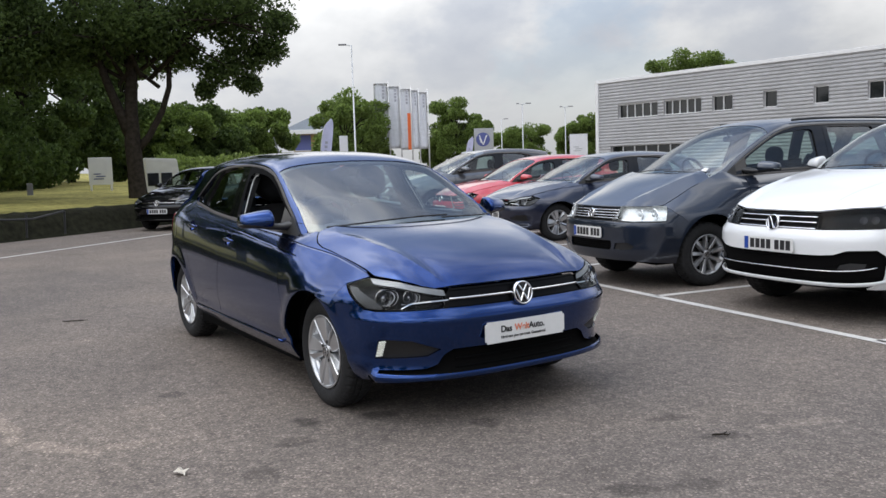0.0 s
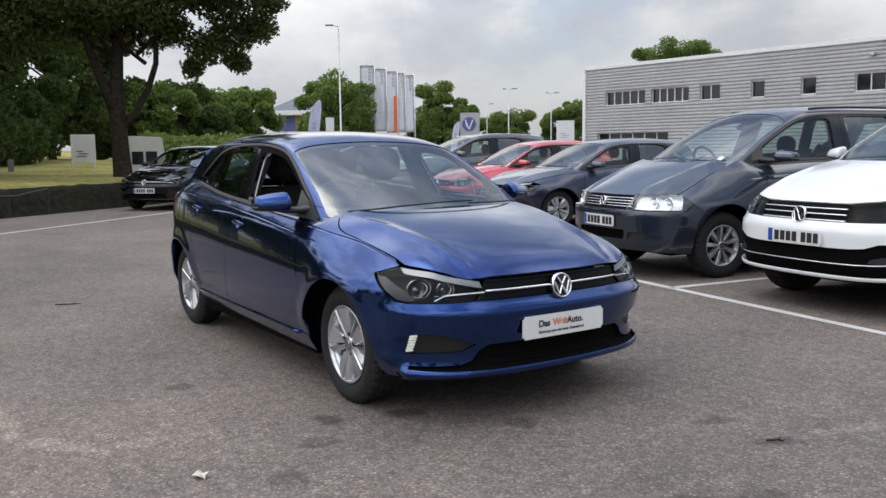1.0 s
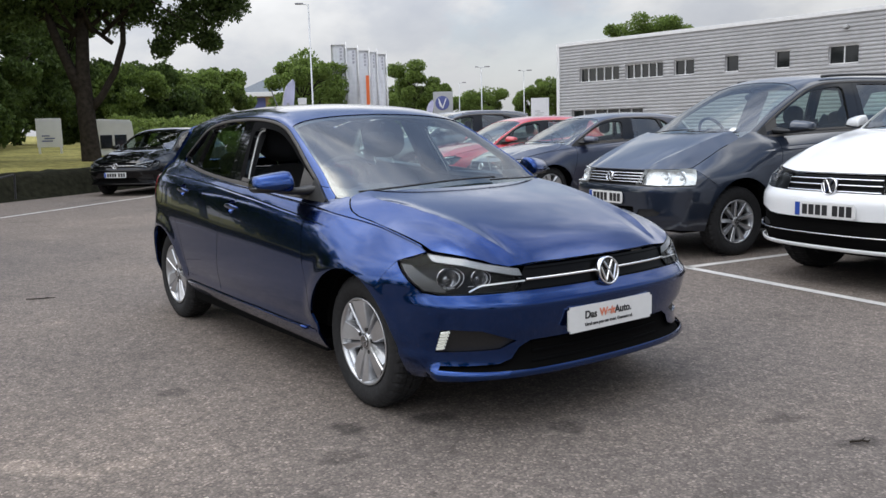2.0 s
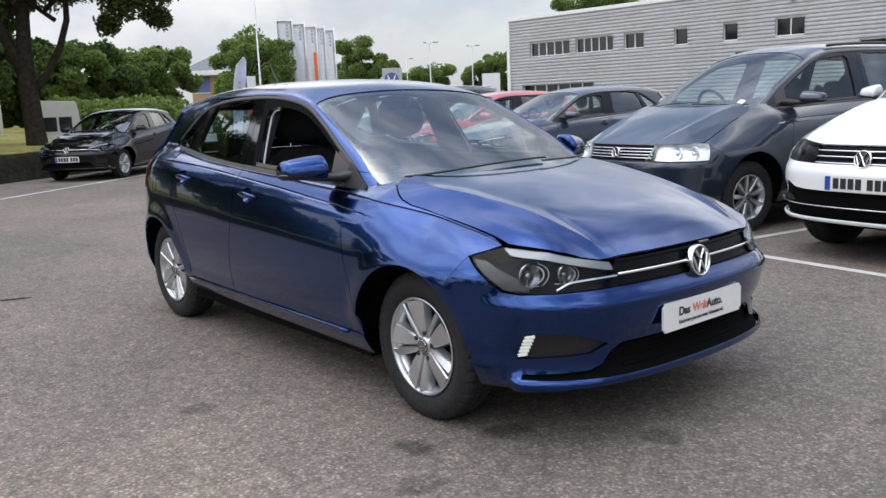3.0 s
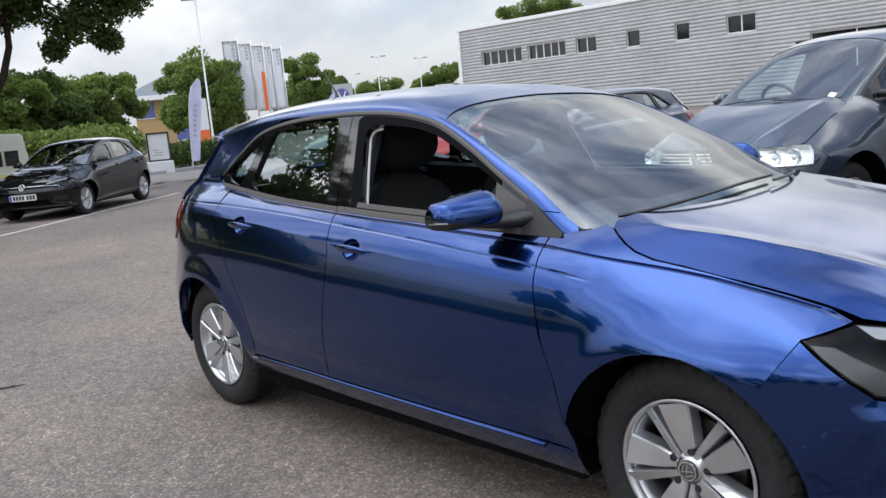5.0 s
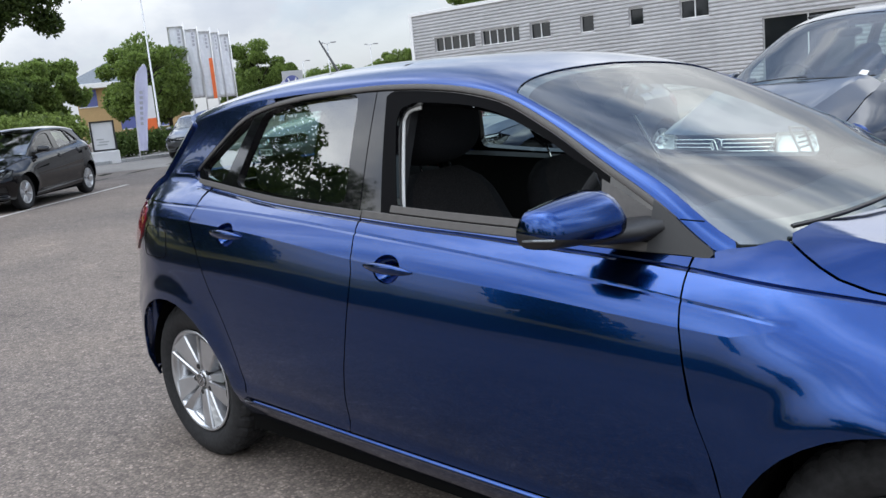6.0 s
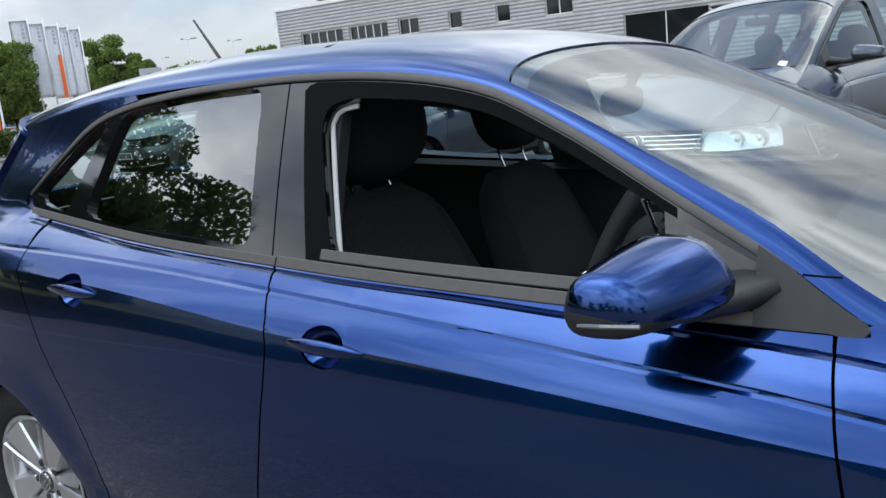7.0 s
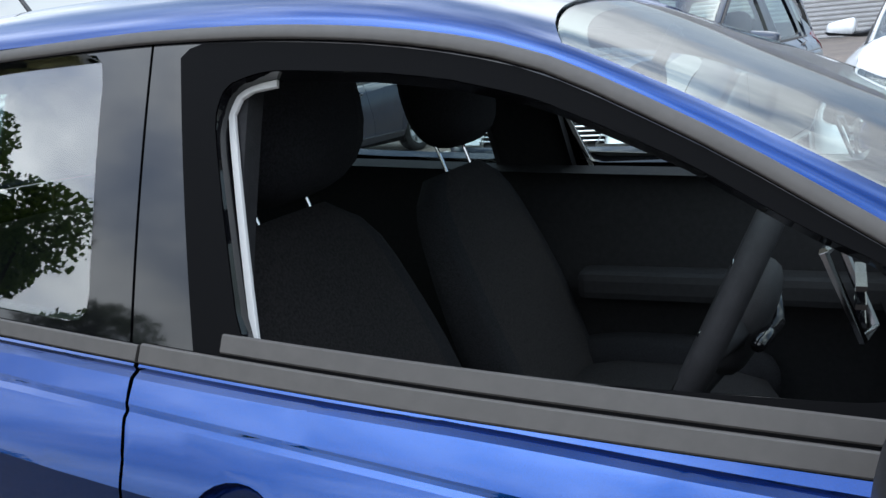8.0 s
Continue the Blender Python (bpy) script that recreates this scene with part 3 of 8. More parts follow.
# tall trees behind the walk, which the car's paint mirrors
for x, y, h in ((-17.5, -11.0, 11), (-21.0, -6.5, 13), (-19.5, -8.6, 13), (-24.0, -3.4, 13), (-6, -26, 5.5), (0, -28, 6.5), (6, -28, 5), (12, -27, 6.5), (-13, -22, 6), (19, -21, 6), (27, -9, 7)):
    tree((x, y, 0), h, 5.0 if h > 8 else 3.2, 0.4, x * 0.37 + 3, "leaf_dark", 26000 if x < -16 else 3500, 0.2 if x < -16 else 0.4, "dark tree along the yard's near edge", low=0.12)


# ---- street furniture ----
def lamp_post(place, height, double, label, turn):
    t = thing("street_lamp", Matrix.Translation(place) @ Matrix.Rotation(radians(turn), 4, "Z"), label, "street lamp", "street lamps")
    bm = bmesh.new()
    tube(bm, [(0, 0, 0), (0, 0, 1.2), (0, 0, 1.25), (0, 0, height)], [0.11, 0.11, 0.075, 0.05], 10)
    part("pole", bm, M["galv"], t, smooth=True)
    for s in ((-1, 1) if double else (1,)):
        bm = bmesh.new()
        tube(bm, [(0, 0, height - 0.05), (s * 0.5, 0, height + 0.05)], 0.035, 8)
        part("arm", bm, M["galv"], t)
        bm = bmesh.new()
        box(bm, s * 0.4 - 0.33 * (s < 0), s * 0.4 + 0.33 * (s < 0) + 0.66 * (s > 0) - 0.33 * (s < 0), -0.14, 0.14, height, height + 0.12, 0.04)
        part("lamp_head", bm, M["print_grey"], t, "dark lamp head")


lamp_post(at_bearing(152.85, 72), 11.3, False, "tall slim grey street lamp with one arm", 240)
lamp_post(at_bearing(141.7, 107), 8.4, True, "grey street lamp with two heads", 55)
lamp_post(at_bearing(138.9, 118), 8.5, True, "grey street lamp with two heads", 55)
lamp_post(at_bearing(143.1, 135), 8.0, False, "distant grey street lamp", 55)


def banner_flag(az, dist, top, width, drop, stripe, label):
    t = thing("flagpole", Matrix.Translation(at_bearing(az, dist)) @ Matrix.Rotation(radians(az - 90), 4, "Z"), label, "flagpole", "flagpoles")
    bm = bmesh.new()
    tube(bm, [(0, 0, 0), (0, 0, top + 0.25)], [0.07, 0.04], 8)
    part("pole", bm, M["white_metal"], t, smooth=True)
    bm = bmesh.new()
    nx, nz = 6, 16
    v = [[bm.verts.new((-0.08 - width * i / nx, 0.09 * math.sin(i * 1.3 + j * 0.35), top - drop * j / nz)) for j in range(nz + 1)] for i in range(nx + 1)]
    for i in range(nx):
        for j in range(nz):
            bm.faces.new((v[i][j], v[i + 1][j], v[i + 1][j + 1], v[i][j + 1]))
    bmesh.ops.solidify(bm, geom=bm.faces[:], thickness=0.01)
    cloth = part("banner", bm, M["cloth_white"], t, "pale upright cloth banner", smooth=True)
    bm = bmesh.new()
    for k in range(4):
        box(bm, -0.2 - width * 0.3, -0.2 - width * 0.12, -0.13, -0.11, top - 0.5 - 0.3 * k, top - 0.28 - 0.3 * k)
    part("lettering", bm, M["print_pale"], cloth)
    if stripe:
        bm = bmesh.new()
        box(bm, -0.08 - width * 0.32, -0.1, -0.16, -0.13, top - drop, top - drop * 0.4)
        part("stripe", bm, M["orange"], cloth, "orange stripe")
    bm = bmesh.new()
    tube(bm, [(0, 0, top), (-width - 0.1, 0, top)], 0.025, 6)
    part("top_arm", bm, M["white_metal"], t)


banner_flag(150.55, 80, 8.9, 1.25, 5.9, False, "white flagpole with a pale upright banner")
banner_flag(149.78, 80, 8.6, 1.1, 5.7, False, "white flagpole with a pale upright banner")
banner_flag(149.05, 80, 8.35, 1.0, 5.6, True, "white flagpole with an orange-striped banner")
banner_flag(148.55, 80, 8.2, 0.6, 5.4, False, "white flagpole with a pale upright banner")
banner_flag(147.95, 80, 8.0, 0.9, 5.2, False, "white flagpole with a pale upright banner")


def feather_flag(place, turn, height, width, label):
    """A cloth feather on a bowed pole: narrow foot, rounded top that leans over."""
    t = thing("feather_flag", Matrix.Translation(place) @ Matrix.Rotation(radians(turn - 90), 4, "Z"), label, "flag", "feather flags")
    edge_l = ((0.0, 0.0), (0.06, 0.3), (0.14, 0.55), (0.26, 0.75), (0.42, 0.89), (0.66, 0.97), (0.86, 1.0))
    edge_r = ((0.42, 0.0), (0.62, 0.3), (0.80, 0.55), (0.93, 0.75), (1.0, 0.89), (1.0, 0.97), (0.94, 1.0))
    at = lambda e, q: float(np.interp(q, [p[1] for p in e], [p[0] for p in e])) * width
    bm = bmesh.new()
    tube(bm, [(0, 0, 0), (0, 0, 0.3)] + [(at(edge_l, q / 10), 0.01, 0.3 + (height - 0.3) * q / 10) for q in range(1, 11)], 0.02, 6)
    part("pole", bm, M["white_metal"], t, smooth=True)
    bm = bmesh.new()
    n = 24
    rows = []
    for k in range(n + 1):
        q = k / n
        a, b = at(edge_l, q), at(edge_r, q)
        rows.append([bm.verts.new((a + (b - a) * i / 4, 0.035 * math.sin(k * 0.5 + i * 0.9), 0.3 + (height - 0.3) * q)) for i in range(5)])
    for p, q in zip(rows, rows[1:]):
        for i in range(4):
            bm.faces.new((p[i], p[i + 1], q[i + 1], q[i]))
    bmesh.ops.solidify(bm, geom=bm.faces[:], thickness=0.006)
    bmesh.ops.recalc_face_normals(bm, faces=bm.faces[:])
    c = part("cloth", bm, M["cloth_lilac"], t, "pale lilac cloth")
    for k in range(7):
        bm = bmesh.new()
        q = 0.3 + 0.06 * k
        a, b = at(edge_l, q), at(edge_r, q)
        box(bm, a + (b - a) * 0.35, a + (b - a) * 0.6, -0.07, -0.055, 0.3 + (height - 0.3) * q, 0.3 + (height - 0.3) * (q + 0.035))
        part("lettering", bm, M["print_pale"], c)


feather_flag(Vector((-27.9, 12.65, 0)), 160, 3.37, 0.68, "pale lilac feather flag at the roadside")
feather_flag(at_bearing(145.6, 78), 150, 3.7, 0.85, "pale lilac feather flag near the totem")


def panel_sign(name, place, turn, width, low, high, depth, mat, label, category, frame_mat=None, print_mat=None, legs=0.0):
    t = thing(name, Matrix.Translation(place) @ Matrix.Rotation(radians(turn - 90), 4, "Z"), label, category)
    bm = bmesh.new()
    box(bm, -width / 2, width / 2, -depth / 2, depth / 2, low, high, 0.015)
    part("board", bm, mat, t)
    if frame_mat:
        bm = bmesh.new()
        f = 0.06
        for a, b, c, d in ((-width / 2, width / 2, high - f, high), (-width / 2, width / 2, low, low + f), (-width / 2, -width / 2 + f, low + f, high - f), (width / 2 - f, width / 2, low + f, high - f)):
            box(bm, a, b, -depth / 2 - 0.03, -depth / 2 - 0.003, c, d)
        part("frame", bm, frame_mat, t)
    if print_mat:
        bm = bmesh.new()
        h = high - low
        for k, (a, b) in enumerate(((0.2, 0.62), (0.3, 0.7), (0.2, 0.5))):
            box(bm, -width / 2 + width * a, -width / 2 + width * b, -depth / 2 - 0.012, -depth / 2 - 0.003, low + h * (0.2 + 0.09 * k), low + h * (0.2 + 0.09 * k) + h * 0.035)
        part("lettering", bm, print_mat, t)
    if legs:
        for s in (-1, 1):
            bm = bmesh.new()
            box(bm, s * width * 0.42 - 0.04, s * width * 0.42 + 0.04, -0.04, 0.04, -0.2, low, 0.008)
            part("leg", bm, M["white_metal"], t)
    return t


panel_sign("roadside_sign", at_bearing(168.87, 36, 0.6), 168.9, 0.87, 0.33, 1.39, 0.05, M["white_sign"], "white signboard on two short legs on the lawn", "sign", None, M["print_blue"], 1)
b1 = panel_sign("poster_stand", Vector((-27.3, 11.1, 0)), 160, 0.80, 0.46, 1.50, 0.10, M["white_sign"], "white poster stand with black frame on a pale plinth", "sign", M["black_frame"], M["galv"])
bm = bmesh.new()
box(bm, -0.44, 0.44, -0.22, 0.22, 0, 0.455, 0.03)
part("plinth", bm, M["white_sign"], b1, "pale concrete plinth")
s1 = panel_sign("sale_totem", at_bearing(153.62, 55), 160, 0.52, 0.1, 3.3, 0.1, M["white_sign"], "white and orange upright advertising totem", "sign")
bm = bmesh.new()
box(bm, -0.266, 0.266, -0.06, 0.06, 0.1, 1.5)
part("orange_base", bm, M["orange"], s1, "orange lower panel")
v1 = panel_sign("brand_totem", at_bearing(144.3, 90), 150, 2.0, 2.6, 4.9, 0.4, M["galv"], "grey square dealership totem with a round blue mark", "sign")
bm = bmesh.new()
bmesh.ops.create_cone(bm, cap_ends=True, segments=40, radius1=0.72, radius2=0.72, depth=0.06, matrix=Matrix.Translation((-0.1, -0.23, 3.75)) @ Matrix.Rotation(radians(90), 4, "X"))
disc = part("disc", bm, M["print_blue"], v1, "blue round mark")
bm = bmesh.new()
for a, b in (((-0.5, 4.2), (-0.1, 3.2)), ((0.3, 4.2), (-0.1, 3.2)), ((-0.45, 3.9), (-0.3, 3.4))):
    tube(bm, [(a[0], -0.28, a[1]), (b[0], -0.28, b[1])], 0.06, 6)
part("strokes", bm, M["white_sign"], disc)
bm = bmesh.new()
box(bm, -0.9, 0.9, -0.15, 0.15, 0, 2.6)
part("post", bm, M["galv"], v1)
panel_sign("welcome_board", at_bearing(138.05, 74), 145, 1.5, 1.7, 3.5, 0.1, M["white_sign"], "pale information board beside the showroom", "sign", None, M["galv"], 1)

# white site trailer beyond the lawn
tr = thing("site_trailer", Matrix.Translation(at_bearing(165.35, 33.5, 0.0)) @ Matrix.Rotation(radians(165.35 - 90 + 8), 4, "Z"), "small white trailer cabin with two dark windows", "trailer")
bm = bmesh.new()
lo = [(-0.55, 0.3), (0.68, 0.3), (0.66, 1.1), (0.58, 1.83), (-0.55, 1.88)]
f, b = [bm.verts.new((x, -0.3, z)) for x, z in lo], [bm.verts.new((x, 1.8, z)) for x, z in lo]
bm.faces.new(f), bm.faces.new(b[::-1])
for i in range(5):
    bm.faces.new((f[i], b[i], b[(i + 1) % 5], f[(i + 1) % 5]))
bmesh.ops.bevel(bm, geom=bm.edges[:], offset=0.04, segments=2, affect="EDGES")
body = part("body", bm, M["white_metal"], tr)
for a, b in ((-0.5, -0.1), (-0.02, 0.38)):
    bm = bmesh.new()
    box(bm, a, b, -0.33, -0.28, 0.85, 1.32, 0.015)
    part("window", bm, M["dark_glass"], tr)
for x in (-0.4, 0.5):
    bm = bmesh.new()
    box(bm, x - 0.05, x + 0.05, 0.0, 1.6, 0, 0.35)
    part("support", bm, M["print_grey"], tr)

# buff brick building with slate roof and white eaves
hb = thing("brick_building", Matrix.Translation(at_bearing(155.7, 105)) @ Matrix.Rotation(radians(155.7 - 90 - 12), 4, "Z"), "two-storey buff brick building with slate roof and white eaves", "building")
bm = bmesh.new()
box(bm, -2.2, 8, 0, 14, 0, 5.4)
part("wall", bm, M["beige_brick"], hb)
bm = bmesh.new()
v = [bm.verts.new(p) for p in ((-3.4, -1.2, 5.9), (9.2, -1.2, 5.9), (9.2, 15, 5.9), (-3.4, 15, 5.9), (2.0, 5, 9.0), (4.5, 5, 9.0))]
for q in ((0, 1, 5, 4), (1, 2, 5), (2, 3, 4, 5), (3, 0, 4)):
    bm.faces.new([v[i] for i in q])
part("roof", bm, M["slate"], hb)
bm = bmesh.new()
box(bm, -3.45, 9.25, -1.25, 15.05, 5.4, 5.92, 0.05)
part("eaves", bm, M["white_metal"], hb, "white boxed eaves")
for x0, x1, z0, z1 in ((-2.05, -0.1, 3.5, 5.3), (2, 4, 3.2, 5.0), (5, 7, 3.2, 5.0), (2, 4, 0.8, 2.4), (5, 7, 0.8, 2.4)):
    bm = bmesh.new()
    box(bm, x0, x1, -0.06, 0.1, z0, z1)
    w = part("window", bm, M["print_blue"], hb, "dark blue glazed window")
    bm = bmesh.new()
    box(bm, x0, x1, -0.1, -0.05, z0 - 0.08, z0)
    part("sill", bm, M["white_metal"], w)

# pale access road beyond the yard
bm = bmesh.new()
a, b = at_bearing(158, 34), at_bearing(120, 60)
for p, q in (((-34, 9.0), (-25.5, 7.0)),):
    pts = [(-60, 12.0), (-22.5, 8.2), (-12, 20.5), (-12, 27.0), (-23, 14.0), (-60, 21.0)]
    vs = [bm.verts.new((x, y, 0.006)) for x, y in pts]
    bm.faces.new((vs[0], vs[1], vs[4], vs[5])), bm.faces.new((vs[1], vs[2], vs[3], vs[4]))
tagged(link("road", bm, M["road"]), "pale worn access road", "road", kind="structure")
bm = bmesh.new()
for k in range(12):
    p = at_bearing(158 - 0.9 * k, 35.2 + 0.25 * k)
    q = at_bearing(158 - 0.9 * (k + 0.97), 35.2 + 0.25 * (k + 0.97))
    d = (q - p).normalized()
    s = Vector((-d.y, d.x, 0)) * 0.07
    prism(bm, [(p + s)[:2], (q + s)[:2], (q - s)[:2], (p - s)[:2]], 0, 0.12)
tagged(link("kerb", bm, M["galv"]), "pale concrete kerb along the access road", "kerb", kind="structure")

# low bent barrier on the bank
bar = thing("barrier_rail", Matrix.Translation((-14.1, -0.45, 0.0)) @ Matrix.Rotation(radians(123.7), 4, "Z"), "low bent grey tube barrier on the dark bank", "barrier")
for x in (-1.0, 0.05, 1.05):
    bm = bmesh.new()
    tube(bm, [(x, 0, 0.05), (x + 0.02, 0, 0.55)], 0.022, 8)
    part("post", bm, M["black_frame"], bar)
bm = bmesh.new()
tube(bm, [(-1.0, 0, 0.52), (-0.4, -0.02, 0.46), (0.2, -0.03, 0.44), (0.65, 0, 0.5), (1.05, 0, 0.55)], 0.022, 8)
part("rail", bm, M["black_frame"], bar)
post = thing("bollard", Matrix.Translation(at_bearing(172.9, 33, 0.55)), "short purple-brown wooden bollard on the lawn", "bollard")
bm = bmesh.new()
box(bm, -0.09, 0.09, -0.09, 0.09, -0.1, 0.55, 0.02)
part("post", bm, M["print_grey"], post)
# dry leaf on the asphalt
bm = bmesh.new()
for k in range(9):
    a, b = 2 * math.pi * k / 9, 2 * math.pi * (k + 1) / 9
    r0, r1 = (0.05, 0.028)[k % 2], (0.05, 0.028)[(k + 1) % 2]
    bm.faces.new([bm.verts.new(p) for p in ((0, 0, 0.016), (r0 * math.cos(a), r0 * 0.7 * math.sin(a), 0.008 + 0.008 * (k % 3)), (r1 * math.cos(b), r1 * 0.7 * math.sin(b), 0.008 + 0.008 * ((k + 1) % 3)))])
lf = link("fallen_leaf", bm, material("dry_leaf", (0.55, 0.5, 0.42), 0.8, spread=0.15, scale=30))
lf.location = (1.855, -1.76, 0)
tagged(lf, "pale dry curled leaf on the asphalt", "leaf")


# litter and wear on the yard
def twig(x, y, turn, length, seed):
    rnd = random.Random(seed)
    bm = bmesh.new()
    pts = [(length * (k / 5 - 0.5), rnd.uniform(-0.008, 0.008), 0.008 + rnd.uniform(0, 0.004)) for k in range(6)]
    tube(bm, pts, [0.004, 0.0055, 0.005, 0.0045, 0.004, 0.002], 6)
    tube(bm, [pts[3], (pts[3][0] + 0.03, 0.03, 0.012)], [0.003, 0.0015], 5)
    ob = link("twig", bm, M["bark"], smooth=True)
    ob.matrix_world = Matrix.Translation((x, y, 0)) @ Matrix.Rotation(radians(turn), 4, "Z")
    tagged(ob, "short dry brown twig lying on the asphalt", "twig", "litter on the yard")


for k, (x, y, turn, length) in enumerate(((-2.69, -1.42, 66, 0.22), (2.95, 0.46, 60, 0.09))):
    twig(x, y, turn, length, k)

# ---- cars ----
def curve(pts, soft=0.0):
    """A smooth function through a few (x, y) points, eased over soft metres."""
    x, y = np.array([p[0] for p in pts], float), np.array([p[1] for p in pts], float)
    o = np.argsort(x)
    x, y = x[o], y[o]
    h = np.diff(x)
    d = np.diff(y) / h
    m = np.zeros_like(x)
    m[0], m[-1] = d[0], d[-1]
    for i in range(1, len(x) - 1):
        if d[i - 1] * d[i] > 0:
            a, b = 2 * h[i] + h[i - 1], h[i] + 2 * h[i - 1]
            m[i] = (a + b) / (a / d[i - 1] + b / d[i])
    pad = 3 * soft + 0.6
    t = np.linspace(x[0] - pad, x[-1] + pad, 1600)
    c = np.clip(t, x[0], x[-1])
    i = np.clip(np.searchsorted(x, c) - 1, 0, len(h) - 1)
    u = (c - x[i]) / h[i]
    v = (2 * u**3 - 3 * u**2 + 1) * y[i] + (u**3 - 2 * u**2 + u) * h[i] * m[i] + (3 * u**2 - 2 * u**3) * y[i + 1] + (u**3 - u**2) * h[i] * m[i + 1]
    v = v + np.where(t < x[0], (t - x[0]) * m[0], 0) + np.where(t > x[-1], (t - x[-1]) * m[-1], 0)
    if soft:
        k = max(1, int(3 * soft / (t[1] - t[0])))
        g = np.exp(-0.5 * (np.arange(-k, k + 1) * (t[1] - t[0]) / soft) ** 2)
        v = np.convolve(np.pad(v, k, mode="reflect", reflect_type="odd"), g / g.sum(), "valid")
    return lambda q: np.interp(q, t, v)


def ease(a, b, x):
    t = np.clip((np.asarray(x, float) - a) / (b - a), 0, 1)
    return t * t * (3 - 2 * t)


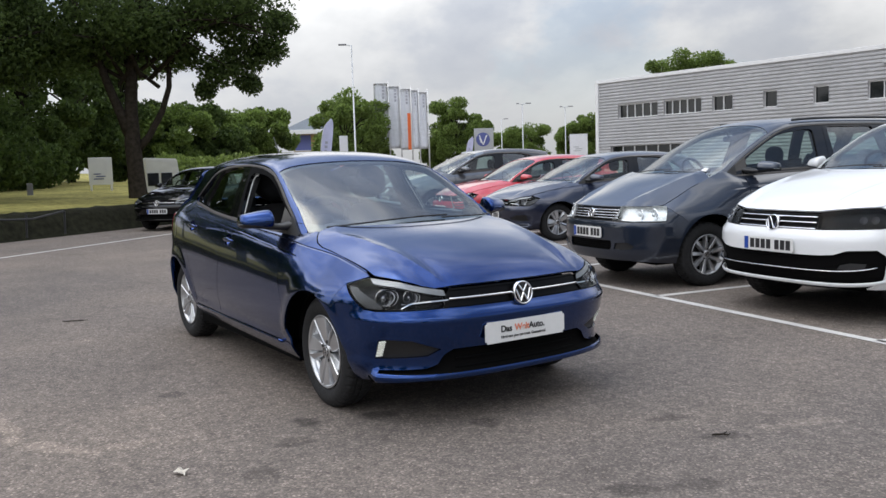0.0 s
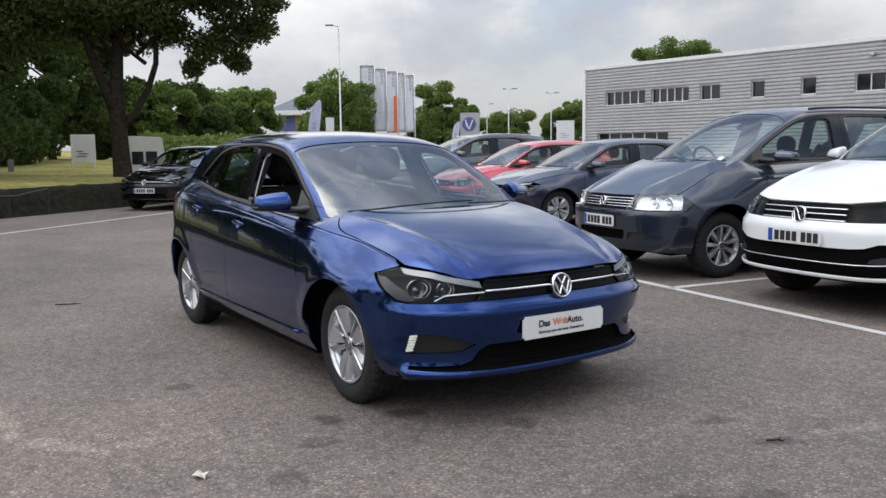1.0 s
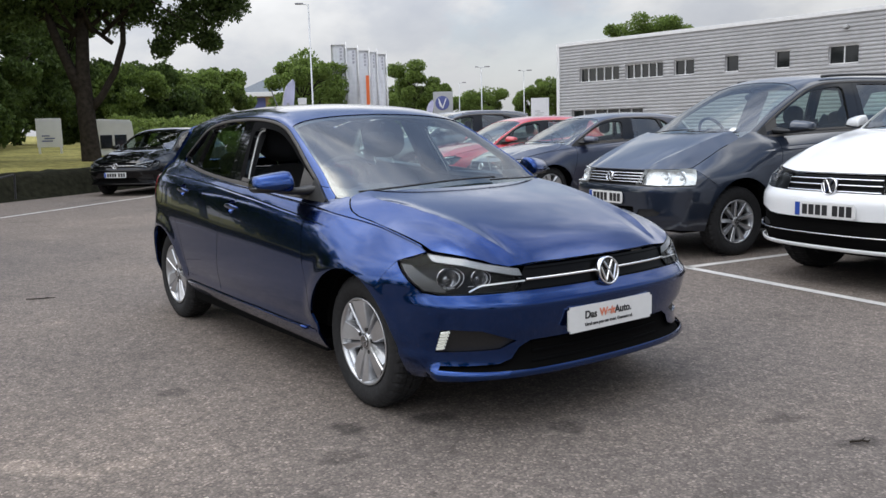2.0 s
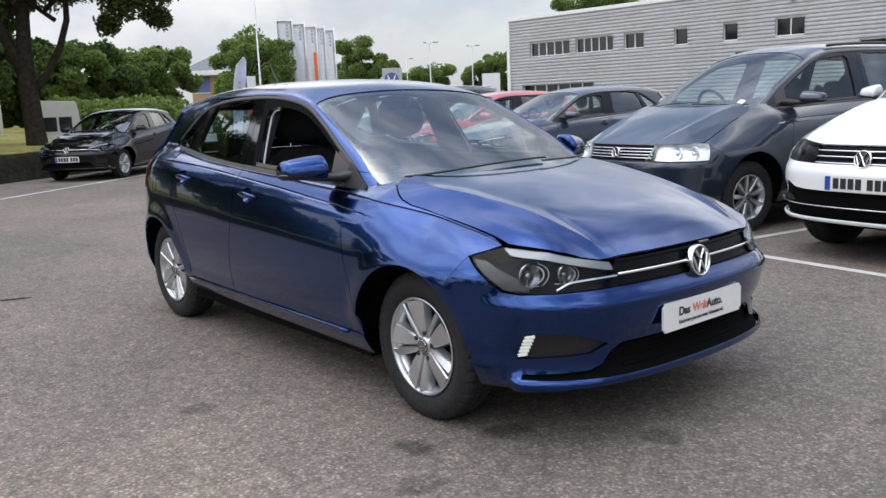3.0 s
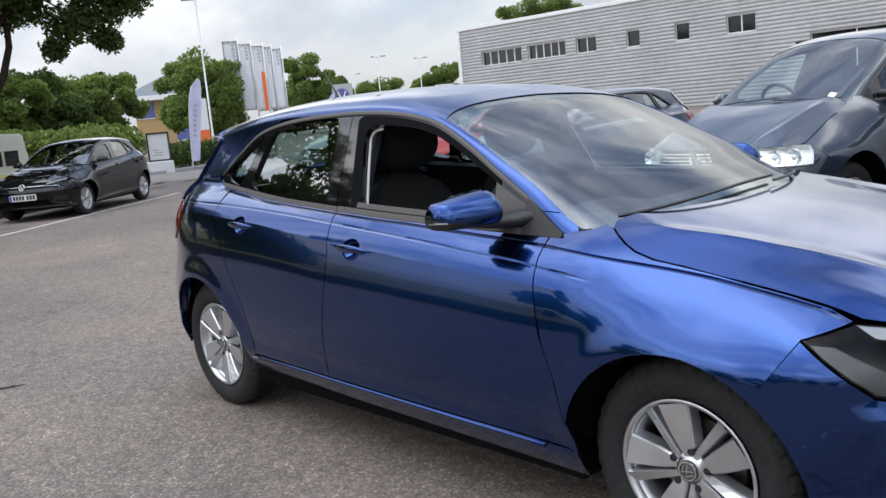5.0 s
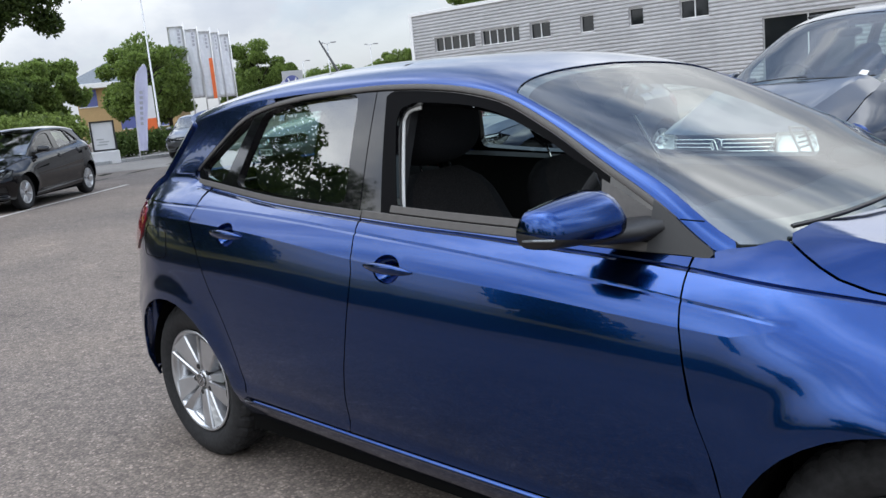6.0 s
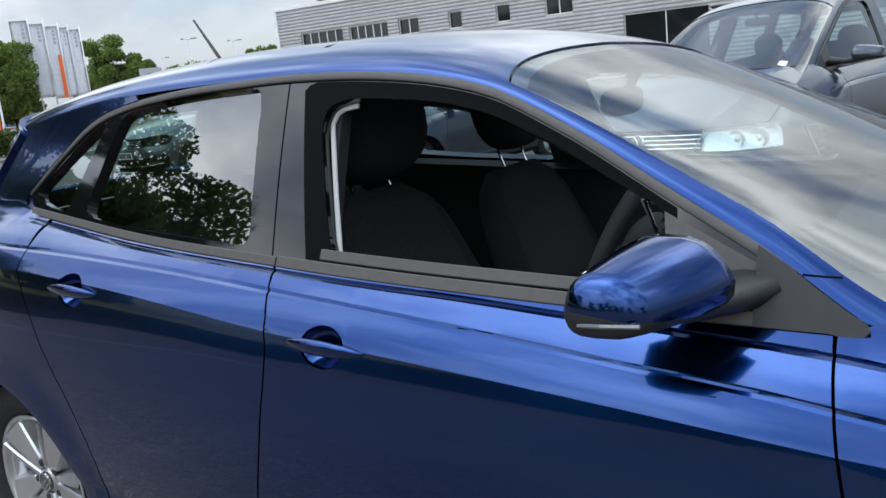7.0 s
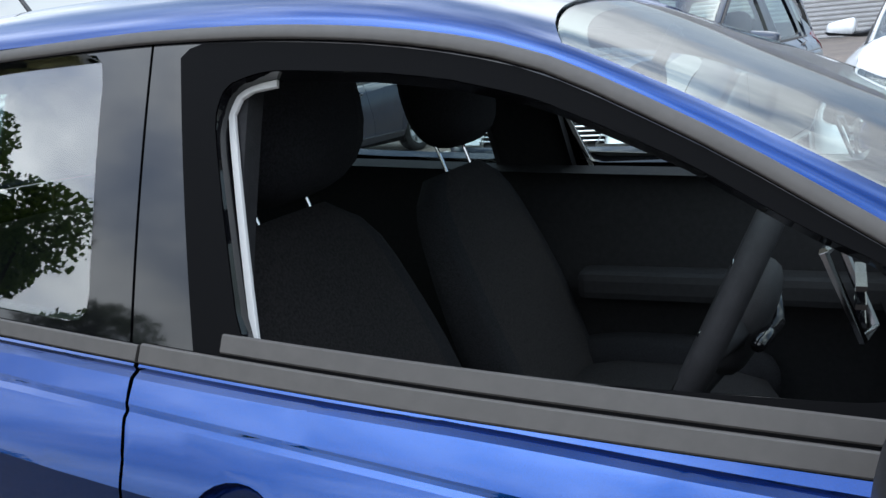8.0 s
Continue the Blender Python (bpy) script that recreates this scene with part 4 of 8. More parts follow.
BLUE_HATCH = dict(
    scale=(1, 1, 1), half_base=1.2755, hub=0.305, arch=0.352, tyre=0.308, rim=0.203, tyre_w=0.185, track=0.80,
    plan=[(2.077, 0), (2.072, 0.2), (2.05, 0.4), (2.005, 0.565), (1.945, 0.665), (1.87, 0.738), (1.80, 0.788), (1.70, 0.826), (1.5, 0.855), (1.1, 0.866), (0.4, 0.870), (-0.4, 0.870), (-1.1, 0.868), (-1.45, 0.855), (-1.7, 0.80), (-1.86, 0.69), (-1.94, 0.48), (-1.97, 0.24), (-1.975, 0)],
    low_crease=[(-1.9, 0.985), (-1.1, 0.955), (-0.685, 0.926), (-0.483, 0.905), (-0.19, 0.872), (0.05, 0.856), (0.23, 0.843), (0.45, 0.827), (0.70, 0.806), (0.84, 0.795), (0.94, 0.787), (1.02, 0.808), (1.3, 0.83)],
    up_crease=[(-1.9, 1.03), (-1.1, 1.005), (-0.51, 0.970), (-0.19, 0.945), (0.216, 0.912), (0.445, 0.890), (0.54, 0.880), (0.70, 0.866), (0.793, 0.855), (0.84, 0.848), (0.97, 0.833), (1.04, 0.820), (1.3, 0.835)],
    belt=[(-1.9, 1.10), (-1.3, 1.075), (-1.1, 1.055), (-0.69, 1.012), (-0.3, 0.985), (0.07, 0.962), (0.33, 0.948), (0.75, 0.925), (0.9, 0.918)],
    fender_top=[(0.6, 1.0), (0.86, 0.97), (1.0, 0.945), (1.16, 0.905), (1.33, 0.862), (1.5, 0.825), (1.66, 0.792), (1.76, 0.77), (1.9, 0.73)],
    fender_in=[(0.6, 0.65), (0.9, 0.65), (1.1, 0.66), (1.33, 0.67), (1.55, 0.665), (1.66, 0.655), (1.76, 0.635), (1.9, 0.58)],
    hood_seam=[(0.86, 0.985), (0.967, 0.955), (1.03, 0.924), (1.098, 0.891), (1.146, 0.875), (1.203, 0.863), (1.3, 0.847), (1.425, 0.823), (1.545, 0.803), (1.66, 0.780), (1.768, 0.752), (1.9, 0.71)],
    groove=[(-1.25, 1.060), (-1.1, 1.046), (-0.69, 1.003), (-0.3, 0.976), (0.07, 0.953), (0.183, 0.947), (0.419, 0.930), (0.681, 0.911), (0.81, 0.900), (0.98, 0.882), (1.14, 0.86), (1.314, 0.834), (1.436, 0.813), (1.553, 0.793), (1.665, 0.77), (1.73, 0.752)],
    hood_mid=[(1.0, 0.985), (1.14, 0.962), (1.4, 0.918), (1.7, 0.845), (1.88, 0.775), (1.96, 0.728), (1.99, 0.705), (2.02, 0.68)],
    rail=[(-1.9, 1.14), (-1.7, 1.20), (-1.55, 1.245), (-1.42, 1.285), (-1.3, 1.310), (-1.1, 1.338), (-0.93, 1.351), (-0.63, 1.357), (-0.35, 1.357), (-0.17, 1.351), (0.0, 1.336), (0.185, 1.301), (0.355, 1.228), (0.56, 1.112), (0.72, 1.018), (0.84, 0.930), (1.0, 0.85)],
    dlo=[(-1.31, 1.085), (-1.285, 1.118), (-1.26, 1.138), (-1.22, 1.17), (-1.14, 1.228), (-1.07, 1.276), (-1.02, 1.30), (-0.95, 1.320), (-0.82, 1.340), (-0.6, 1.354), (-0.35, 1.357), (-0.17, 1.351), (0.0, 1.336), (0.185, 1.301), (0.355, 1.228), (0.56, 1.112), (0.72, 1.018), (0.84, 0.930), (1.0, 0.85)],
    roof_end=(-1.66, 0.24), grips=((-0.048, 0.855), (-0.838, 0.916)),
    spine=[(-1.95, 1.0), (-1.88, 1.08), (-1.80, 1.20), (-1.70, 1.318), (-1.62, 1.352), (-1.45, 1.386), (-1.3, 1.407), (-1.1, 1.428), (-0.65, 1.446), (-0.3, 1.438), (-0.02, 1.412), (0.09, 1.388), (0.2, 1.352), (0.32, 1.303), (0.6, 1.188), (0.9, 1.062), (1.14, 0.96), (1.3, 0.89)],
    glass_in=(0.745, 0.065, 0.40, 0.16),
    seam_a=[(0.2, 0.955), (0.31, 0.95), (0.52, 0.905), (0.66, 0.852), (0.75, 0.835), (0.85, 0.818), (0.96, 0.80)],
    seam_b=[(0.2, -0.31), (0.43, -0.28), (0.72, -0.212), (0.87, -0.192), (0.93, -0.212), (1.02, -0.265)],
    seam_c=[(0.2, -0.85), (0.48, -0.85), (0.60, -0.885), (0.73, -0.958), (0.88, -1.04), (1.03, -1.10), (1.09, -1.135)],
    front_open=[(-0.10, 0.995), (-0.182, 1.245), (-0.172, 1.282), (-0.115, 1.295), (0.03, 1.283), (0.12, 1.270), (0.22, 1.245), (0.37, 1.180), (0.47, 1.123), (0.558, 1.082), (0.562, 0.985), (0.25, 0.988)],
    rear_open=[(-0.337, 1.010), (-0.386, 1.337), (-0.55, 1.337), (-0.75, 1.328), (-0.905, 1.306), (-0.985, 1.062), (-0.7, 1.034)],
    quarter_open=[(-0.962, 1.300), (-1.045, 1.262), (-1.245, 1.125), (-1.235, 1.103), (-1.17, 1.084), (-1.07, 1.066)],
    ws_base=(1.125, 0.24), ws_top=(0.175, 0.065), ws_v=0.85, hood_back=(1.105, 0.14),
    lamp=[("s", 1.613, 0.720), ("s", 1.735, 0.751), ("s", 1.95, 0.736), ("s", 2.218, 0.688), ("y", 0.437, 0.64), ("s", 2.205, 0.603), ("s", 2.0, 0.598), ("s", 1.845, 0.597), ("s", 1.775, 0.606)],
    grille=(0.592, 0.697), slat_z=(0.642,), plate=(0.452, "show"), badge=(0.632, 0.062),
    fog=[("s", 1.852, 0.449), ("s", 1.90, 0.453), ("s", 2.03, 0.446), ("s", 2.19, 0.392), ("s", 2.115, 0.360), ("s", 1.975, 0.355), ("s", 1.812, 0.348)],
    intake=[(0.42, 0.388), (0.47, 0.362), (0.505, 0.316), (0.56, 0.299), (0.765, 0.292), (0.765, 0.279), (0.55, 0.274), (0.44, 0.272)], lip=0.26, lamp_style="slim", step=0.03, black_low=0.0,
)


class Car:
    """The surfaces of one car: its flanks and nose (low), its roof with the screens (shell), its bonnet (hood) and its side glass (glass)."""

    def __init__(self, spec):
        self.s = spec
        p = np.array(spec["plan"], float)
        # dense, evenly spaced and eased outline, with the mirrored half so that it stays smooth over the middle
        full = np.vstack([p[:0:-1] * (1, -1), p, p[-2:0:-1] * (1, -1)])
        for _ in range(2):
            seg = np.r_[0, np.cumsum(np.linalg.norm(np.diff(full, axis=0), axis=1))]
            n = 1400
            t = np.linspace(0, seg[-1], n)
            full = np.stack([np.interp(t, seg, full[:, k]) for k in (0, 1)], 1)
            k = 28
            g = np.exp(-0.5 * (np.arange(-k, k + 1) / 5) ** 2)
            full[k:-k] = np.stack([np.convolve(full[:, c], g / g.sum(), "valid") for c in (0, 1)], 1)
        i0 = np.argmax(full[:, 0])
        i1 = i0 + np.argmin(full[i0:, 0])
        half = full[i0:i1 + 1].copy()
        half[0, 1] = half[-1, 1] = 0.0
        run = np.r_[0, np.cumsum(np.linalg.norm(np.diff(half, axis=0), axis=1))]
        ref = np.interp(-1.1, -half[:, 0], run)
        self.par = (1.1 + ref - run)[::-1]          # equals x along the flanks
        self.px, self.py = half[::-1, 0], half[::-1, 1]
        tx, ty = np.gradient(self.px, self.par), np.gradient(self.py, self.par)
        ln = np.hypot(tx, ty)
        self.nx, self.ny = -ty / ln, tx / ln
        self.nose, self.tail = self.par[-1], self.par[0]
        for k, soft in (("low_crease", 0.025), ("up_crease", 0.04), ("belt", 0.06), ("fender_top", 0.05), ("fender_in", 0.05), ("hood_seam", 0.012), ("hood_mid", 0.04), ("rail", 0.035), ("spine", 0.03), ("seam_a", 0.02), ("seam_b", 0.02), ("seam_c", 0.02)):
            setattr(self, k, curve(spec[k], soft))
        self.flank_in = curve([(0.14, 0.16), (0.2, 0.085), (0.27, 0.034), (0.30, 0.020), (0.311, 0.015), (0.322, 0.022), (0.38, 0.008), (0.45, -0.004), (0.52, -0.009), (0.60, -0.010), (0.66, -0.007), (0.72, 0.001), (0.77, 0.009), (0.81, 0.017)], 0.006)
        self.nose_in = curve(spec.get("nose_in", [(0.14, 0.2), (0.19, 0.065), (0.225, 0.024), (0.264, 0.0), (0.273, 0.010), (0.29, 0.04), (0.33, 0.045), (0.40, 0.034), (0.435, 0.020), (0.50, 0.004), (0.55, -0.006), (0.562, 0.002), (0.585, 0.025), (0.61, 0.036), (0.70, 0.064), (0.76, 0.12), (0.85, 0.28)]), 0.006)
        self.tail_in = curve([(0.14, 0.2), (0.2, 0.08), (0.28, 0.024), (0.4, 0.008), (0.56, 0.008), (0.66, 0.026), (0.75, 0.042), (0.85, 0.05), (0.93, 0.072), (1.0, 0.118), (1.12, 0.19), (1.25, 0.265), (1.36, 0.335)], 0.012)
        self.dlo = curve(spec.get("dlo", spec["rail"]), 0.008)
        self.groove = curve(spec["groove"], 0.02) if spec.get("groove") else None
        xs = np.linspace(0.86, 1.9, 60)
        rim = self.low(1)(xs, self.hood_seam(xs)) / np.array(spec["scale"])
        self.hood_edge, self.hood_z = curve(list(zip(rim[:, 0], rim[:, 1])), 0.01), curve(list(zip(rim[:, 0], rim[:, 2])), 0.008)
        uu = np.linspace(0.0, self.nose - 1.70, 60)
        lamp = [(self.s_at(k, v), z) for k, v, z in spec["lamp"][1:4]]
        front = np.array([(self.nose, spec["grille"][1] + 0.006), (lamp[2][0] + 0.02, spec["grille"][1] + 0.006), *[(a, z + 0.004) for a, z in lamp[::-1]], (lamp[0][0] - 0.3, lamp[0][1] + 0.004)])[::-1]
        zz = curve([tuple(q) for q in front], 0.012)(self.nose - uu)
        pos = self.nose_map(uu + 1e-6, zz) / np.array(spec["scale"])
        o = np.argsort(pos[:, 1])
        self.lip_x, self.lip_z = curve(list(zip(pos[o, 1], pos[o, 0]))[::3], 0.02), curve(list(zip(pos[o, 1], pos[o, 2]))[::3], 0.02)

    def s_at(self, kind, v):
        return {"x": self.s_of_x, "y": self.s_of_y, "s": float}[kind](v)

    def s_of_y(self, y):
        m = self.par > 1.2
        return float(np.interp(-abs(y), -self.py[m], self.par[m]))

    def s_of_x(self, x):
        return float(np.interp(x, self.px, self.par))

    def put(self, x, y, z):
        k = self.s["scale"]
        return np.stack([x * k[0], y * k[1], z * k[2]], -1)

    def inset(self, s, z):
        c = self.s
        lo, up, be = self.low_crease(s), self.up_crease(s), self.belt(s)
        up = np.maximum(up, lo + 0.012)
        be = np.maximum(be, up + 0.02)
        by = np.interp(s, self.par, self.py)
        # one convex sweep from the vertical flank up to the window sill or the bonnet seam
        on_wing, low_wing = ease(0.80, 1.02, s), ease(0.80, 1.38, s)
        at_belt = np.clip(by - self.glass_y(s, be) - 0.012, 0.06, 0.2)
        start = (lo - 0.13) * (1 - low_wing) + 0.63 * low_wing
        top = be * (1 - on_wing) + self.fender_top(s) * on_wing
        in_top = at_belt * (1 - on_wing) + np.maximum(0.02, by - self.fender_in(s)) * on_wing - 0.017

        def sweep(h):
            return in_top * np.clip((h - start) / (top - start), 0, 1.2) ** (4.2 - 2.45 * low_wing)

        # the creases: below the lower one the flank stays upright, between the two runs a flat band, and both run out in a point on the wing
        sharp = 1 - ease(0.90, 1.05, s)
        brink = up - 0.007
        band = np.clip((brink - z) / (brink - lo), 0, 1)
        d = np.where(z < lo, sweep(z) * (1 - sharp), sweep(z) - sharp * sweep(lo) * band)
        d = d + 0.004 * sharp * np.clip(1 - np.abs(z - brink - 0.001) / 0.0048, 0, 1)
        d = d + self.flank_in(np.minimum(z, lo) * 0.81 / lo)
        # behind the doors the flank runs on up into the rear pillar, in the plane of the side glass
        d = np.where((z > be) & (s < 0.5), at_belt + self.glass_y(s, be) - self.glass_y(s, z), d)
        if self.groove is not None:
            d = d + 0.007 * np.clip(1 - np.abs(z - self.groove(s)) / 0.0036, 0, 1) * ease(-1.25, -1.2, s) * (1 - ease(1.70, 1.725, s))
        # the lip of the bumper begins at the corner, the grille and lamps further forward
        wn = ease(1.58, 2.02, s)
        wn = wn + (ease(1.73, 1.84, s) - wn) * (1 - ease(0.34, 0.46, z))
        d = d * (1 - wn) + self.nose_in(z) * wn
        wt = 1 - ease(-1.80, -1.30, s)
        d = d * (1 - wt) + self.tail_in(z) * wt
        for hx in (c["half_base"], -c["half_base"]):
            r = np.hypot(s - hx, z - c["hub"])
            d = d - 0.013 * (1 - ease(c["arch"], c["arch"] + 0.1, r)) * ease(0.27, 0.42, z)
        return d

    def low(self, side):
        def f(s, z):
            d = self.inset(s, z)
            bx, by, nx, ny = (np.interp(s, self.par, v) for v in (self.px, self.py, self.nx, self.ny))
            return self.put(bx - nx * d, side * (by - ny * d), z)
        return f

    def nose_map(self, u, z):
        s = self.nose - np.abs(u)
        d = self.inset(s, z)
        bx, by, nx, ny = (np.interp(s, self.par, v) for v in (self.px, self.py, self.nx, self.ny))
        ny = np.where(np.abs(u) < 1e-6, 0, ny)
        return self.put(bx - nx * d, np.sign(u) * (by - ny * d), z)

    def tail_map(self, u, z):
        s = self.tail + np.abs(u)
        d = self.inset(s, z)
        bx, by, nx, ny = (np.interp(s, self.par, v) for v in (self.px, self.py, self.nx, self.ny))
        return self.put(bx - nx * d, -np.sign(u) * (by - ny * d), z)

    def glass_y(self, x, z):
        y0, narrow, lean, bow = self.s["glass_in"]
        h = z - 0.98
        return y0 - np.where(x > -0.15, narrow, narrow * 0.45) * ((x + 0.15) / 1.05) ** 2 - lean * h - bow * np.maximum(h, 0) ** 2

    def glass(self, side):
        return lambda x, z: self.put(x, side * self.glass_y(x, z), z)

    def shell(self, x, v):
        q = 1 - np.abs(v)
        z1, zc = self.rail(x), self.spine(x)
        y1 = self.glass_y(x, z1)
        rise = np.maximum(zc - z1, 0.0)
        k = np.minimum(0.085, 0.75 * rise)
        p1y, p1z = y1 - 0.5 * k, z1 + k
        p2y, p2z = y1 * 0.58, zc - 0.004
        a, b, c, d = (1 - q) ** 3, 3 * (1 - q) ** 2 * q, 3 * (1 - q) * q * q, q ** 3
        return self.put(x, np.sign(v) * (a * y1 + b * p1y + c * p2y), a * z1 + b * p1z + c * p2z + d * zc)

    def hood(self, x, y):
        ay = np.abs(y)
        fx = self.lip_x(ay)
        w = ease(fx - 0.42, fx, x)
        return self.put(x, y, self.hood_raw(x, y) + w * (self.lip_z(ay) + 0.002 - self.hood_raw(fx, y)))

    def hood_crease(self, x):
        return 0.84 - 0.16 * ease(1.0, 1.95, x)

    def hood_raw(self, x, y):
        e, zc, zt = self.hood_edge(x), self.hood_mid(x), self.hood_z(x)
        r = np.abs(y) / e
        drop = zc - zt
        crease = self.hood_crease(x)
        k = np.maximum(0, r - crease)
        soft = drop * (0.40 * np.minimum(r, 1.2) ** 2 + 0.60 * (k / np.maximum(0.05, 1 - crease)) ** 1.15)
        return zc - soft + 0.007 * np.exp(-((r - crease) / 0.05) ** 2) * ease(1.0, 1.3, x)


def rounded(poly, turns=2, cut=0.2):
    """Cut the corners of an outline, again and again."""
    for _ in range(turns):
        out = []
        for (x0, y0), (x1, y1) in zip(poly, poly[1:] + poly[:1]):
            k = min(cut, 0.02 / max(1e-6, math.hypot(x1 - x0, y1 - y0)))
            out += [(x0 + (x1 - x0) * k, y0 + (y1 - y0) * k), (x1 + (x0 - x1) * k, y1 + (y0 - y1) * k)]
        poly = out
    return poly


def inside(pt, poly):
    x, y = pt
    hit = False
    for (x0, y0), (x1, y1) in zip(poly, poly[1:] + poly[:1]):
        if (y0 > y) != (y1 > y) and x < (x1 - x0) * (y - y0) / (y1 - y0) + x0:
            hit = not hit
    return hit


def patch(name, f, poly, step, mat, parent, label="", holes=(), off=0.0, lip=0.012, flip=False, stretch=1.0, ridges=()):
    """A sheet of the surface f inside the outline poly (in f's own two coordinates), with holes, raised by off and with its edges turned in by lip."""
    poly, holes = [tuple(p) for p in poly], [[tuple(p) for p in h] for h in holes]
    us, vs = [p[0] for p in poly], [p[1] for p in poly]
    nu, nv = max(1, math.ceil((max(us) - min(us)) / (step * stretch))), max(1, math.ceil((max(vs) - min(vs)) / step))
    bm = bmesh.new()
    g = [[bm.verts.new((min(us) + (max(us) - min(us)) * i / nu, min(vs) + (max(vs) - min(vs)) * j / nv, 0)) for j in range(nv + 1)] for i in range(nu + 1)]
    for i in range(nu):
        for j in range(nv):
            bm.faces.new((g[i][j], g[i + 1][j], g[i + 1][j + 1], g[i][j + 1]))
    du, dv = (max(us) - min(us)) / nu * 1.05, (max(vs) - min(vs)) / nv * 1.05
    for ring in [poly, *holes]:
        for (x0, y0), (x1, y1) in zip(ring, ring[1:] + ring[:1]):
            if abs(x0 - x1) + abs(y0 - y1) < 1e-7:
                continue
            a0, a1, b0, b1 = min(x0, x1) - du, max(x0, x1) + du, min(y0, y1) - dv, max(y0, y1) + dv
            fs = [q for q in bm.faces if a0 <= q.calc_center_bounds().x <= a1 and b0 <= q.calc_center_bounds().y <= b1]
            geom = fs + list({e for q in fs for e in q.edges}) + list({v for q in fs for v in q.verts})
            if geom:
                bmesh.ops.bisect_plane(bm, geom=geom, dist=1e-6, plane_co=(x0, y0, 0), plane_no=(y0 - y1, x1 - x0, 0))
    for ring in ridges:
        for (x0, y0), (x1, y1) in zip(ring, ring[1:]):
            a0, a1, b0, b1 = min(x0, x1), max(x0, x1), min(y0, y1) - dv, max(y0, y1) + dv
            fs = [q for q in bm.faces if a0 - du * 0.5 <= q.calc_center_bounds().x <= a1 + du * 0.5 and b0 <= q.calc_center_bounds().y <= b1]
            geom = fs + list({e for q in fs for e in q.edges}) + list({v for q in fs for v in q.verts})
            if geom:
                bmesh.ops.bisect_plane(bm, geom=geom, dist=1e-6, plane_co=(x0, y0, 0), plane_no=(y0 - y1, x1 - x0, 0))
    gone = []
    for q in bm.faces:
        c = q.calc_center_median()
        if not inside((c.x, c.y), poly) or any(inside((c.x, c.y), h) for h in holes):
            gone.append(q)
    bmesh.ops.delete(bm, geom=gone, context="FACES")
    bmesh.ops.remove_doubles(bm, verts=bm.verts[:], dist=min(6e-4, step * 0.06))
    bm.verts.index_update()
    uv = np.array([v.co[:2] for v in bm.verts])
    for ring in ridges:
        rx, ry = np.array(ring).T
        on = (np.abs(np.interp(uv[:, 0], rx, ry) - uv[:, 1]) < 7e-4) & (uv[:, 0] > rx[0] - 1e-3) & (uv[:, 0] < rx[-1] + 1e-3)
        for k in bm.edges:
            if on[k.verts[0].index] and on[k.verts[1].index]:
                k.smooth = False
    e = 2e-3
    p = f(uv[:, 0], uv[:, 1])
    tu = f(uv[:, 0] + e, uv[:, 1]) - f(uv[:, 0] - e, uv[:, 1])
    tv = f(uv[:, 0], uv[:, 1] + e) - f(uv[:, 0], uv[:, 1] - e)
    n = np.cross(tu, tv) * (-1 if flip else 1)
    n /= np.maximum(1e-12, np.linalg.norm(n, axis=1))[:, None]
    for v, a, b in zip(bm.verts[:], p, n):
        v.co = a + b * off
    if flip:
        bmesh.ops.reverse_faces(bm, faces=bm.faces[:])
    if lip:
        edge = [k for k in bm.edges if len(k.link_faces) == 1]
        idx = {v: v.index for k in edge for v in k.verts}
        new_verts = {v: bm.verts.new(p[i] + n[i] * (off - lip)) for v, i in idx.items()}
        for k in edge:
            a, b = k.link_loops[0].vert, k.link_loops[0].link_loop_next.vert
            bm.faces.new((b, a, new_verts[a], new_verts[b]))
            k.smooth = False
    ob = part(name, bm, mat, parent, label, smooth=True)
    return ob


def lathe(bm, profile, sides, axis_y=True):
    """Turn (radius, across) points round the y axis."""
    rings = [[bm.verts.new((r * math.cos(2 * math.pi * i / sides), w, r * math.sin(2 * math.pi * i / sides))) for i in range(sides)] for r, w in profile]
    for a, b in zip(rings, rings[1:]):
        for i in range(sides):
            bm.faces.new((a[i], a[(i + 1) % sides], b[(i + 1) % sides], b[i]))
    return rings


